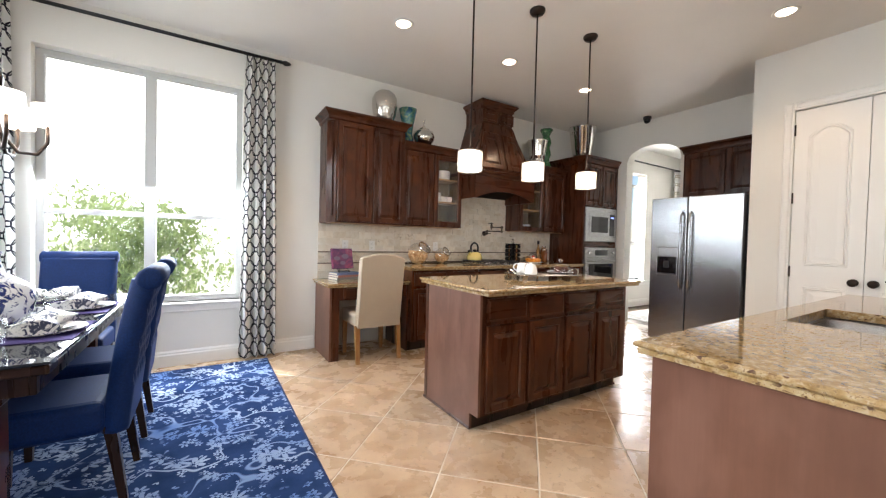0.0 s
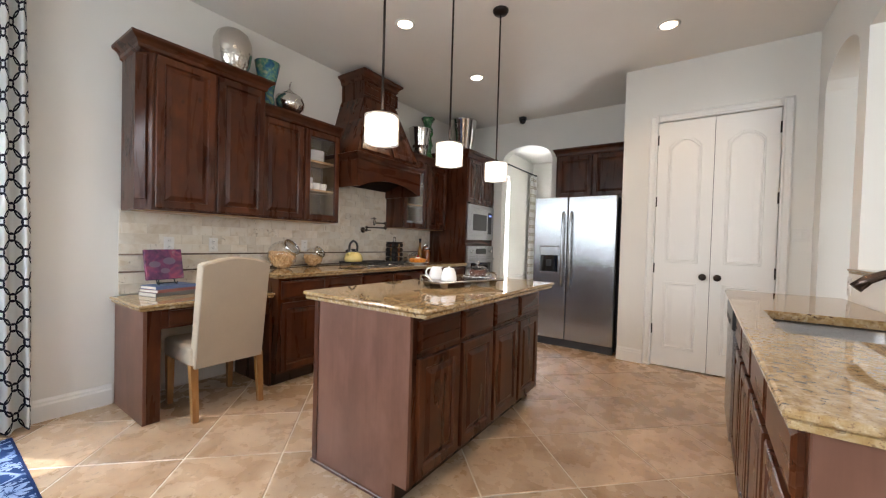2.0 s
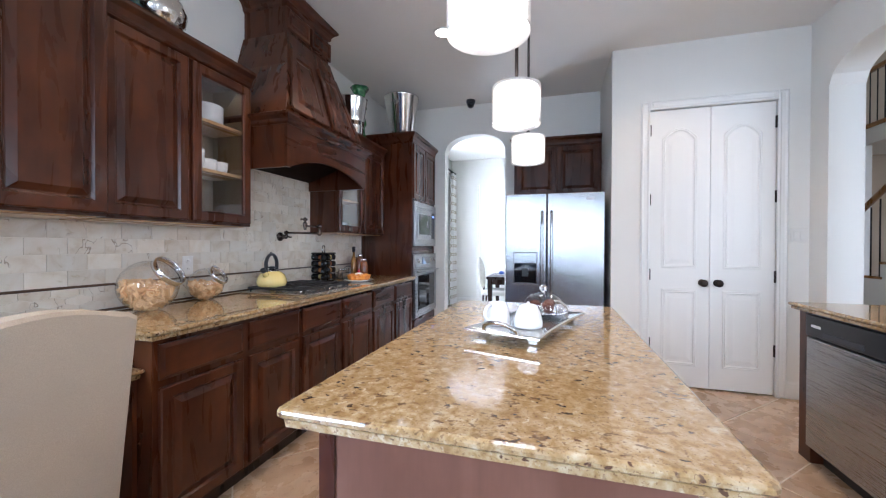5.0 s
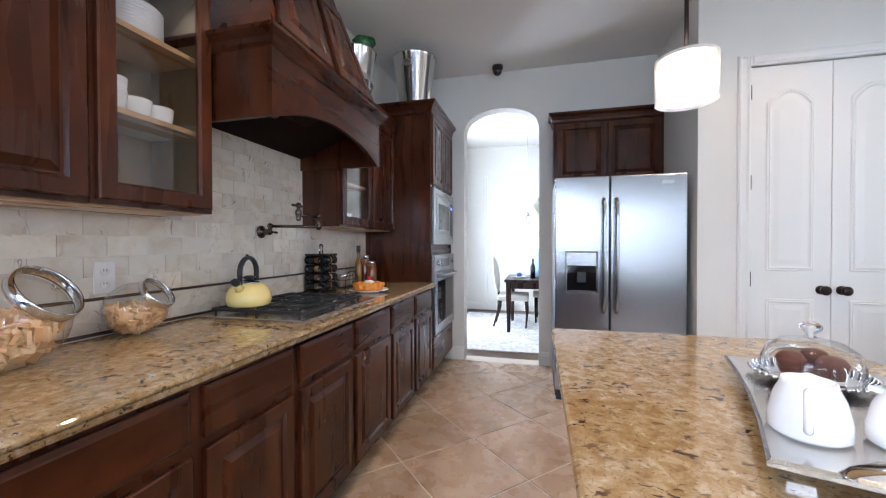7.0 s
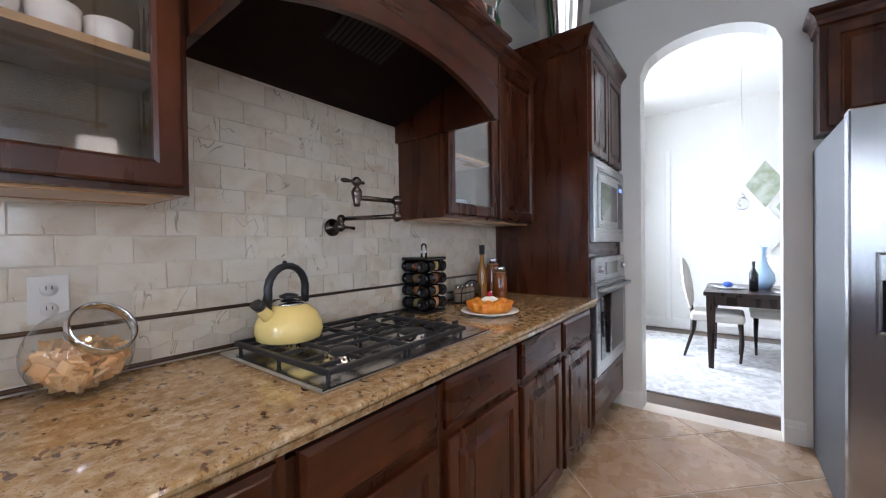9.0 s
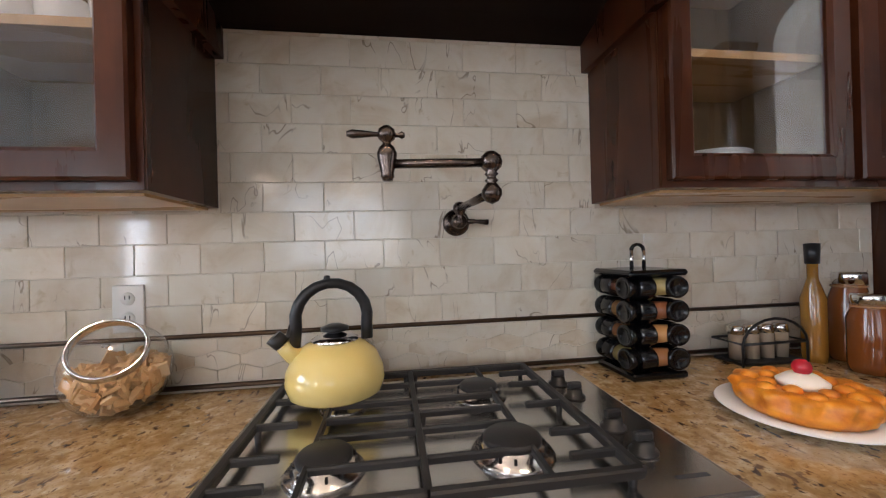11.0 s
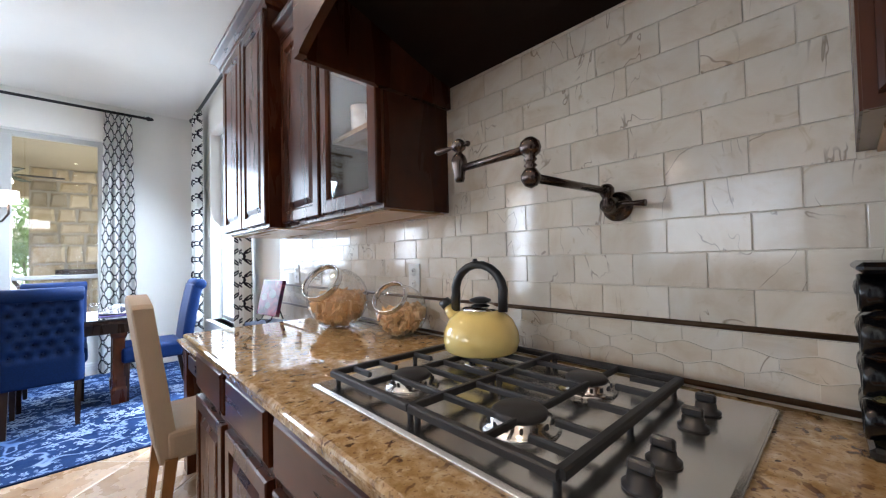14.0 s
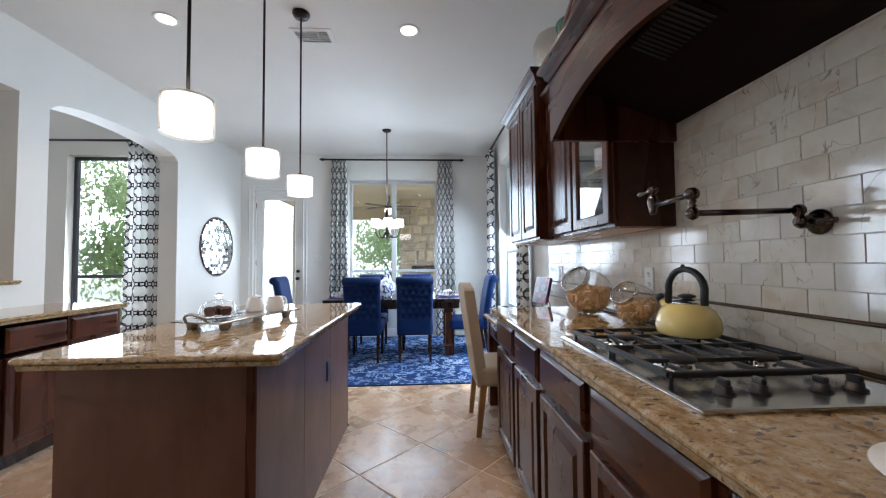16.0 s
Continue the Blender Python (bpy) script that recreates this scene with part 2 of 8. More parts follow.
HONEYWOOD = wood("honey_wood", (0.22, 0.10, 0.035), (0.36, 0.18, 0.065), (0.47, 0.26, 0.10), knots=False)
# Shelf maple darkened; the shade inside the glazed cases is in its colour.
SHADEDLINER = wood("shaded_maple_liner", (0.15, 0.095, 0.045), (0.21, 0.14, 0.07), (0.26, 0.18, 0.095), knots=False)
SHELFWOOD = wood("shelf_maple", (0.42, 0.25, 0.11), (0.55, 0.36, 0.18), (0.62, 0.43, 0.24), axis=0, knots=False)


def granite(name):
    """Cream and gold granite with clustered brown specks."""
    m = Mat(name, (0.45, 0.32, 0.17), 0.04, spec=0.95)
    v = m.coord(space="World")
    base = m.ramp(m.noise(v, 38, 4, 0.6, 0.4), [(0.28, (0.22, 0.125, 0.045)), (0.44, (0.325, 0.212, 0.092)), (0.56, (0.42, 0.304, 0.165)), (0.72, (0.54, 0.45, 0.31))])
    big = m.ramp(m.noise(v, 6, 3), [(0.4, 0.0), (0.66, 0.5)])
    base = m.mix(big, base, (0.31, 0.195, 0.08))
    pale = m.ramp(m.noise(m.coord(space="World", loc=(3, 1, 2)), 46, 3, 0.6, 0.4), [(0.60, 0.0), (0.74, 0.6)])
    base = m.mix(pale, base, (0.66, 0.57, 0.42))
    vs_ = m.coord((1.0, 0.62, 1.0), (0, 0, 0.6), "World")
    speck = m.ramp(m.noise(vs_, 66, 2.0, 0.5, 0.3), [(0.605, 0.0), (0.65, 1.0)])
    gather = m.ramp(m.noise(m.coord(space="World", loc=(5, 2, 8)), 14, 2), [(0.38, 0.25), (0.58, 1.0)])
    base = m.mix(m.mix(1.0, speck, gather, "MULTIPLY"), base, (0.085, 0.042, 0.024))
    fine = m.ramp(m.noise(m.coord(space="World", loc=(7, 4, 1)), 165, 2, 0.5, 0.5), [(0.61, 0.0), (0.66, 0.65)])
    base = m.mix(fine, base, (0.15, 0.08, 0.04))
    m.set("Base Color", base)
    return m.m


GRANITE = granite("gold_granite")


def floor_tile():
    m = Mat("travertine_look_tile", (0.4, 0.28, 0.17), 0.3, spec=0.7)
    v = m.shifted(m.coord(space="World"), 9.0)
    c = m.ramp(m.noise(v, 3.2, 6, 0.6, 0.8), [(0.28, (0.33, 0.21, 0.12)), (0.5, (0.49, 0.345, 0.22)), (0.75, (0.62, 0.475, 0.33))])
    pit = m.ramp(m.noise(v, 30, 4, 0.7), [(0.3, 0.6), (0.42, 0.0)])
    c = m.mix(pit, c, (0.20, 0.12, 0.065))
    tone = m.ramp(m.calc("MULTIPLY_ADD", m.rand(), 0.3, 0.8), [(0.0, 0.0), (1.0, 1.0)])
    c = m.mix(1.0, c, tone, "MULTIPLY")
    m.set("Base Color", c)
    m.set("Roughness", m.ramp(m.noise(v, 7, 4), [(0.3, 0.20), (0.7, 0.35)]))
    m.bump(m.noise(v, 22, 5, 0.6), 0.15, 0.002)
    return m.m


FLOORTILE = floor_tile()
GROUT = paint("floor_grout", (0.72, 0.65, 0.56), 0.9, 0.3, 300)


def marble_tile():
    m = Mat("cream_marble_tile", (0.7, 0.63, 0.52), 0.09, spec=0.5)
    v = m.shifted(m.coord(space="World"), 11.0)
    c = m.ramp(m.noise(v, 7, 5, 0.6, 0.9), [(0.3, (0.66, 0.55, 0.41)), (0.5, (0.77, 0.69, 0.57)), (0.72, (0.82, 0.765, 0.67))])
    st = m.node("ShaderNodeMapping", Vector=v, Scale=(1.6, 1.0, 0.8))
    line = m.calc("ABSOLUTE", m.calc("SUBTRACT", m.noise(st.outputs[0], 5.5, 3.5, 0.5, 0.8), 0.5))
    k = m.ramp(line, [(0.0, 0.75), (0.0035, 0.55), (0.0075, 0.0)])
    gate = m.ramp(m.noise(v, 7.5, 1.5), [(0.53, 0.0), (0.60, 1.0)])
    c = m.mix(m.mix(1.0, k, gate, "MULTIPLY"), c, (0.24, 0.17, 0.11))
    soft = m.ramp(m.noise(v, 16, 4, 0.6, 1.5), [(0.62, 0.0), (0.72, 0.55)])
    c = m.mix(soft, c, (0.55, 0.44, 0.27))
    tone = m.ramp(m.calc("MULTIPLY_ADD", m.rand(), 0.14, 0.86), [(0.0, 0.0), (1.0, 1.0)])
    c = m.mix(1.0, c, tone, "MULTIPLY")
    m.set("Base Color", c)
    m.bump(m.noise(v, 14, 3), 0.05, 0.002)
    return m.m


MARBLE = marble_tile()
PENCIL = Mat("bronze_pencil_tile", (0.10, 0.058, 0.032), 0.3, 0.6).m
TILEGROUT = paint("wall_tile_grout", (0.72, 0.655, 0.55), 0.9, 0.2, 300)


def steel(name, color=(0.52, 0.52, 0.525), rough=0.30, axis=2, stretch=0.0):
    m = Mat(name, color, rough, 1.0)
    if stretch:
        m.set("Anisotropic", stretch)
        m.set("Tangent", m.node("ShaderNodeTangent").outputs[0])
    s = [400.0] * 3
    s[axis] = 3.0
    f = m.noise(m.coord(tuple(s)), 1.0, 3)
    m.set("Roughness", m.calc("MULTIPLY_ADD", f, 0.04 if stretch else 0.16, rough - (0.02 if stretch else 0.08)))
    m.set("Base Color", m.ramp(f, [(0.3, tuple(c * 0.94 for c in color)), (0.7, color)]))
    if not stretch:
        m.bump(f, 0.04, 0.0004)
    return m.m


STEEL = steel("brushed_steel", (0.40, 0.405, 0.415), 0.25, axis=2, stretch=0.8)
COOKSTEEL = steel("bright_brushed_steel", (0.66, 0.65, 0.64), 0.22, axis=0)
STEEL_X = steel("brushed_steel_level", (0.40, 0.40, 0.405), 0.28, axis=0)
CHROME = Mat("chrome", (0.75, 0.75, 0.76), 0.08, 1.0).m
SILVER = Mat("hammered_silver", (0.66, 0.63, 0.58), 0.16, 1.0)
SILVER.bump(SILVER.voro(SILVER.coord(), 55).outputs["Distance"], 0.25, 0.004)
SILVER = SILVER.m
BRONZE = Mat("oil_rubbed_bronze", (0.035, 0.026, 0.022), 0.34, 0.85).m
GUNMETAL = Mat("dark_bronze_plating", (0.115, 0.088, 0.075), 0.24, 1.0).m
BLACKMETAL = Mat("black_iron", (0.012, 0.012, 0.013), 0.45, 0.3).m
CASTIRON = Mat("cast_iron", (0.02, 0.02, 0.022), 0.5, 0.2)
CASTIRON.bump(CASTIRON.noise(CASTIRON.coord(), 250, 3), 0.2, 0.001)
CASTIRON = CASTIRON.m
MATTBLACK = Mat("matt_black_liner", (0.016, 0.010, 0.008), 0.8, spec=0.1).m
BLACKPLASTIC = Mat("black_plastic", (0.015, 0.015, 0.017), 0.3).m
BLACKGLOSS = Mat("glossy_black_plastic", (0.004, 0.004, 0.005), 0.2).m
BLACKGLASS = Mat("black_glass", (0.008, 0.008, 0.01), 0.04).m
WHITEPLASTIC = Mat("white_plastic", (0.74, 0.72, 0.68), 0.35).m
PORCELAIN = Mat("white_porcelain", (0.82, 0.82, 0.82), 0.12).m
RUBBER = Mat("dark_grey_plastic", (0.045, 0.047, 0.055), 0.5).m


def glass(name, tint=(1, 1, 1), rough=0.0):
    m = Mat(name, tint, rough)
    m.set("Transmission Weight", 1.0)
    m.set("IOR", 1.45)
    return m.m


GLASS = glass("clear_glass")


def slant_gloss(n, l, sock, least):
    """Gloss that grows with the slant, alike on both sides of a thin sheet."""
    lw, pw, ma = n.new("ShaderNodeLayerWeight"), n.new("ShaderNodeMath"), n.new("ShaderNodeMath")
    lw.inputs["Blend"].default_value = 0.5
    pw.operation, ma.operation = "POWER", "MULTIPLY_ADD"
    pw.inputs[1].default_value = 3.2
    ma.inputs[1].default_value, ma.inputs[2].default_value = 0.9, least
    l.new(lw.outputs["Facing"], pw.inputs[0])
    l.new(pw.outputs[0], ma.inputs[0])
    l.new(ma.outputs[0], sock)


def pane_glass():
    """Thin window glass: clear, with a reflection that grows at a slant."""
    m = bpy.data.materials.new("window_glass")
    m.use_nodes = True
    n, l = m.node_tree.nodes, m.node_tree.links
    n.remove(n["Principled BSDF"])
    tr, gl, mx = n.new("ShaderNodeBsdfTransparent"), n.new("ShaderNodeBsdfGlossy"), n.new("ShaderNodeMixShader")
    gl.inputs["Roughness"].default_value = 0.02
    slant_gloss(n, l, mx.inputs[0], 0.05)
    l.new(tr.outputs[0], mx.inputs[1])
    l.new(gl.outputs[0], mx.inputs[2])
    l.new(mx.outputs[0], n["Material Output"].inputs["Surface"])
    return m


PANE = pane_glass()


def glow(name, color, power):
    m = Mat(name, color, 0.6)
    m.set("Emission Color", (*color, 1))
    m.set("Emission Strength", power)
    return m.m


BULB = glow("lamp_glow", (1.0, 0.86, 0.68), 14.0)


def cloth(name, color, rough=0.9, sheen=0.0, scale=900, spread=0.15, weave=0.25):
    m = Mat(name, color, rough, spec=0.2)
    v = m.coord()
    f = m.noise(v, scale * 0.4, 3)
    big = m.noise(v, 6, 3)
    lo = tuple(c * (1 - spread) for c in color)
    m.set("Base Color", m.mix(m.ramp(big, [(0.35, 0.0), (0.65, 0.5)]), m.ramp(f, [(0.35, lo), (0.65, color)]), lo))
    m.set("Sheen Weight", sheen)
    m.set("Sheen Roughness", 0.35)
    if sheen:
        m.set("Sheen Tint", (*[min(1, c * 3 + 0.05) for c in color], 1))
    m.bump(f, weave, 0.0008)
    return m.m


LINEN = cloth("oatmeal_linen", (0.50, 0.41, 0.31))
VELVET = cloth("royal_blue_velvet", (0.003, 0.022, 0.105), 0.6, 0.24, 300, 0.35, 0.1)

# ---------------------------------------------------------------- the large structure
H = 3.05          # ceiling
N, W, S = 4.26, -2.0, 0.12   # inner faces of north, west and south walls
ARCHX, PANX = 5.50, 4.57     # arch wall and pantry wall


def wall_mesh(axis, a, b, lo, hi, z0, z1, holes):
    """A wall between faces a and b of one axis, running lo..hi along the other; holes are (h0, h1, z0, z1, rise)."""
    bm = bmesh.new()

    def piece(u0, u1, w0, w1):
        if u1 - u0 > 1e-4 and w1 - w0 > 1e-4:
            bx(bm, *((u0, u1, a, b) if axis == "y" else (a, b, u0, u1)), w0, w1)
    at = lo
    for h0, h1, hz0, hz1, rise in sorted(holes):
        piece(at, h0, z0, z1)
        piece(h0, h1, z0, hz0)
        if rise:
            mid, half, n = (h0 + h1) / 2, (h1 - h0) / 2, 24
            for i in range(n):
                u, v = -1 + 2 * i / n, -1 + 2 * (i + 1) / n
                zu, zv = (hz1 - rise * (1 - math.sqrt(max(0, 1 - q * q))) for q in (u, v))
                prism(bm, [(mid + half * u, zu), (mid + half * v, zv), (mid + half * v, z1), (mid + half * u, z1)], axis, a, b)
        else:
            piece(h0, h1, hz1, z1)
        at = h1
    piece(at, hi, z0, z1)
    bmesh.ops.remove_doubles(bm, verts=bm.verts[:], dist=1e-4)
    return bm


T = 0.18
struct("wall_north", wall_mesh("y", N, N + T, -2.2, 8.9, 0, 3.3, [(-1.13, 0.32, 0.58, 2.66, 0), (6.05, 7.45, 0.5, 2.6, 0)]), WALL, "off-white painted wall with a large double window", "wall")
struct("wall_west", wall_mesh("x", W - T, W, -0.1, N, 0, 3.3, [(1.88, 3.38, 0.55, 2.63, 0), (0.33, 1.13, 0.0, 2.44, 0)]), WALL, "off-white painted wall with a window and a patio door", "wall")
struct("wall_south", wall_mesh("y", S - 0.22, S, -2.0, PANX + 0.16, 0, 3.3,
       [(-0.41, 1.18, 0.0, 2.62, 0.13), (1.41, 3.395, 1.08, 2.53, 0), (3.555, 4.36, 0.0, 2.66, 0.19)]), WALL, "off-white painted wall with arched openings", "wall")
struct("wall_pantry", wall_mesh("x", PANX, PANX + 0.16, S, 1.605, 0, 3.3, [(0.342, 1.288, 0.0, 2.47, 0)]), WALL, "off-white painted wall round the pantry doors", "wall")
struct("wall_pantry_side", B(PANX + 0.16, ARCHX + 0.16, 1.445, 1.605, 0, 3.3), WALL, "off-white painted side wall beside the refrigerator", "wall")
struct("wall_arch", wall_mesh("x", ARCHX, ARCHX + 0.16, 1.605, N, 0, 3.3, [(2.70, 3.48, 0.0, 2.672, 0.21)]), WALL, "off-white painted wall with an arched doorway", "wall")
struct("ceiling", B(-2.2, 5.66, -0.04, 4.44, H, H + 0.1), CEIL, "off-white painted ceiling", "ceiling")
ground = struct("floor", B(-2.2, 5.66, -0.04, 4.44, -0.12, -0.0025), GROUT, "tan stone-look tiles laid diagonally with pale grout", "floor")

# ---------------------------------------------------------------- kitchen: cabinets
def slab(bm, x0, x1, y0, y1, z0, z1, ease=0.012, turned=0.0):
    """A stone slab with an ogee-like double edge."""
    def ring(i, z):
        if not turned:
            return [(x0 + i, y0 + i, z), (x1 - i, y0 + i, z), (x1 - i, y1 - i, z), (x0 + i, y1 - i, z)]
        r = max(turned - i, 0.004)
        pts = []
        for k, (cx, cy) in enumerate(((x0 + i + r, y0 + i + r), (x1 - i - r, y0 + i + r), (x1 - i - r, y1 - i - r), (x0 + i + r, y1 - i - r))):
            for j in range(6):
                a = math.radians(180 + 90 * k + 18 * j)
                pts.append((cx + r * math.cos(a), cy + r * math.sin(a), z))
        return pts
    h = z1 - z0
    nest(bm, [ring(ease * 1.6, z0), ring(ease * 0.9, z0 + 0.002), ring(ease * 0.75, z0 + h * 0.42), ring(ease * 1.1, z0 + h * 0.48), ring(ease * 0.3, z0 + h * 0.55),
              ring(0, z0 + h * 0.66), ring(0, z1 - 0.008), ring(0.003, z1 - 0.003), ring(0.009, z1)])
    return bm


def base_unit(x0, x1, y, depth, rz=0, drawers=1, doors=1, label="", gaps=0.022, origin=None, z1=0.875, group="base cabinets", body_top=None):
    """A base cabinet in its own space: front faces -y at 0, from 0 to w along x."""
    w = x1 - x0
    cab = thing("base_cabinet", label or "dark-stained alder base cabinet with a raised-panel door", "cabinet", origin or (x0, y, 0), rz, group)
    bm = B(0, w, 0, depth, 0.105, body_top or z1)
    part("body", bm, DARKWOOD, cab)
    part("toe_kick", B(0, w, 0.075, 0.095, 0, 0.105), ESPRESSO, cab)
    dw = (w - gaps * (doors + 1)) / doors
    for i in range(doors):
        a = gaps + i * (dw + gaps)
        if drawers:
            part("drawer_front", drawer_front(a, a + dw, 0.705, 0.85), DARKWOOD_X, cab)
            part("door", panel(a, a + dw, 0.125, 0.675), DARKWOOD, cab)
        else:
            part("door", panel(a, a + dw, 0.125, 0.85), DARKWOOD, cab)
    return cab


FRONT = 3.625
for a, b in ((1.885, 2.345), (2.345, 2.776), (2.776, 3.24), (3.24, 3.736), (3.736, 4.2), (4.2, 4.685)):
    base_unit(a, b, FRONT, N - FRONT - 0.004, body_top=0.872 if (b < 2.8 or a > 3.7) else 0.84)
struct("wall_counter_gap", B(1.9, 4.68, N - 0.012, N - 0.002, 0.84, 0.90), TILEGROUT, "grout bed behind the worktop", "wall backing")


def worktop_with_hole(name, x0, x1, y0, y1, hx0, hx1, hy0, hy1, label):
    top = thing(name, label, "worktop", ((x0 + x1) / 2, (y0 + y1) / 2, 0.875))
    bm = bmesh.new()
    n = 8
    outer = [(x0, y0), (x1, y0), (x1, y1), (x0, y1)]
    cx, cy = (x0 + x1) / 2, (y0 + y1) / 2
    h = 0.04

    def ring(pts, i, z):
        sx = (i, -i, -i, i)
        sy = (i, i, -i, -i)
        return [(p[0] + sx[k] - cx, p[1] + sy[k] - cy, z) for k, p in enumerate(pts)]
    e = 0.012
    nest(bm, [ring(outer, e * 1.6, 0), ring(outer, e * 0.9, 0.002), ring(outer, e * 0.75, h * 0.42), ring(outer, e * 1.1, h * 0.48), ring(outer, e * 0.3, h * 0.55),
              ring(outer, 0, h * 0.66), ring(outer, 0, h - 0.008), ring(outer, 0.003, h - 0.003), ring(outer, 0.009, h),
              ring([(hx0, hy0), (hx1, hy0), (hx1, hy1), (hx0, hy1)], 0, h), ring([(hx0, hy0), (hx1, hy0), (hx1, hy1), (hx0, hy1)], 0, 0),
              ring(outer, e * 1.6, 0)], cap=False, back=False)
    bmesh.ops.remove_doubles(bm, verts=bm.verts[:], dist=1e-5)
    part("slab", bm, GRANITE, top)
    return top


worktop_with_hole("stone_worktop", 1.845, 4.688, 3.572, N - 0.014, 2.93, 3.62, 3.71, 4.15, "polished gold-brown granite worktop on the wall cabinets' base run")

# the desk with its lower stone top
desk = thing("writing_desk", "dark-stained built-in desk with a low granite top", "desk", (1.0, 3.66, 0))
part("top", slab(bmesh.new(), 0, 0.882, 0, N - 3.66 - 0.014, 0.72, 0.76), GRANITE, desk, "gold-brown granite top")
part("side_panel", B(0.03, 0.05, 0.03, 0.58, 0, 0.72, 0.002), ENDPANEL, desk)
part("post", B(0.05, 0.125, 0.03, 0.11, 0, 0.72, 0.003), DARKWOOD, desk)
part("apron", B(0.125, 0.86, 0.05, 0.07, 0.59, 0.72, 0.002), DARKWOOD_X, desk)
part("drawer_front", turn(drawer_front(0.17, 0.82, 0.60, 0.705), Matrix.Translation((0, 0.05, 0))), DARKWOOD_X, desk)
part("back_rail", B(0.05, 0.86, 0.55, 0.57, 0.55, 0.72), DARKWOOD_X, desk)
part("side_cleat", B(0.862, 0.88, 0.04, 0.58, 0.0, 0.72), DARKWOOD, desk)


def crown(bm, x0, x1, y0, y1, z0, z1, out, left=True, right=True):
    """A crown moulding round the front and free ends of a cabinet top."""
    l, r = (1 if left else 0), (1 if right else 0)
    prof = [(0.0, 0.0), (0.25, 0.12), (0.3, 0.35), (0.55, 0.6), (0.9, 0.75), (1.0, 0.82), (1.0, 1.0)]
    loops = []
    for o, h in prof:
        loops.append([(x0 - out * o * l, y0 - out * o, z0 + (z1 - z0) * h), (x1 + out * o * r, y0 - out * o, z0 + (z1 - z0) * h), (x1 + out * o * r, y1, z0 + (z1 - z0) * h), (x0 - out * o * l, y1, z0 + (z1 - z0) * h)])
    return nest(bm, loops)


def glass_door(cab, x0, x1, z0, z1, y):
    door = part("door", nest(bmesh.new(), [rect(x0, x1, z0, z1, 0.056, y), rect(x0, x1, z0, z1, 0, y), rect(x0, x1, z0, z1, 0, y - 0.016), rect(x0, x1, z0, z1, 0.005, y - 0.02),
                rect(x0, x1, z0, z1, 0.048, y - 0.02), rect(x0, x1, z0, z1, 0.056, y - 0.012), rect(x0, x1, z0, z1, 0.056, y)], cap=False, back=False), DARKWOOD, cab, "dark-stained frame with a glass pane")
    part("pane", B(x0 + 0.05, x1 - 0.05, y - 0.009, y - 0.005, z0 + 0.05, z1 - 0.05), PANE, door)
    return door


def hollow_body(bm, x0, x1, y0, y1, z0, z1, t=0.018):
    bx(bm, x0, x0 + t, y0, y1, z0, z1)
    bx(bm, x1 - t, x1, y0, y1, z0, z1)
    bx(bm, x0 + t, x1 - t, y0, y1, z0, z0 + t)
    bx(bm, x0 + t, x1 - t, y0, y1, z1 - t, z1)
    bx(bm, x0 + t, x1 - t, y1 - 0.008, y1, z0 + t, z1 - t)
    return bm


# tall pair of wall cabinets over the desk
UY = 3.90
cab = thing("wall_cabinet", "tall dark-stained alder wall cabinet with two raised-panel doors and crown", "cabinet", (1.06, UY, 1.365), group="wall cabinets")
part("body", prism(bmesh.new(), [(0, 0.09), (0.07, 0), (0.84, 0), (0.84, N - UY - 0.004), (0, N - UY - 0.004)], "z", 0.0, 1.09), DARKWOOD, cab)
part("fluted_corner", turn(B(0.012, 0.085, -0.008, 0.0, 0.07, 1.02, 0.003), Matrix.Translation((-0.008, 0.088, 0)) @ Matrix.Rotation(radians(-52), 4, "Z")), DARKWOOD, cab)
part("door", panel(0.085, 0.455, 0.015, 1.032), DARKWOOD, cab)
part("door", panel(0.475, 0.835, 0.015, 1.032), DARKWOOD, cab)
part("crown", crown(bmesh.new(), 0, 0.84, 0, N - UY - 0.004, 1.038, 1.128, 0.06), DARKWOOD_X, cab)
part("underside", B(0.05, 0.82, 0.03, 0.33, -0.006, 0.0), SHELFWOOD, cab)

# shorter cabinet with a solid and a glass door
UY2 = 3.972


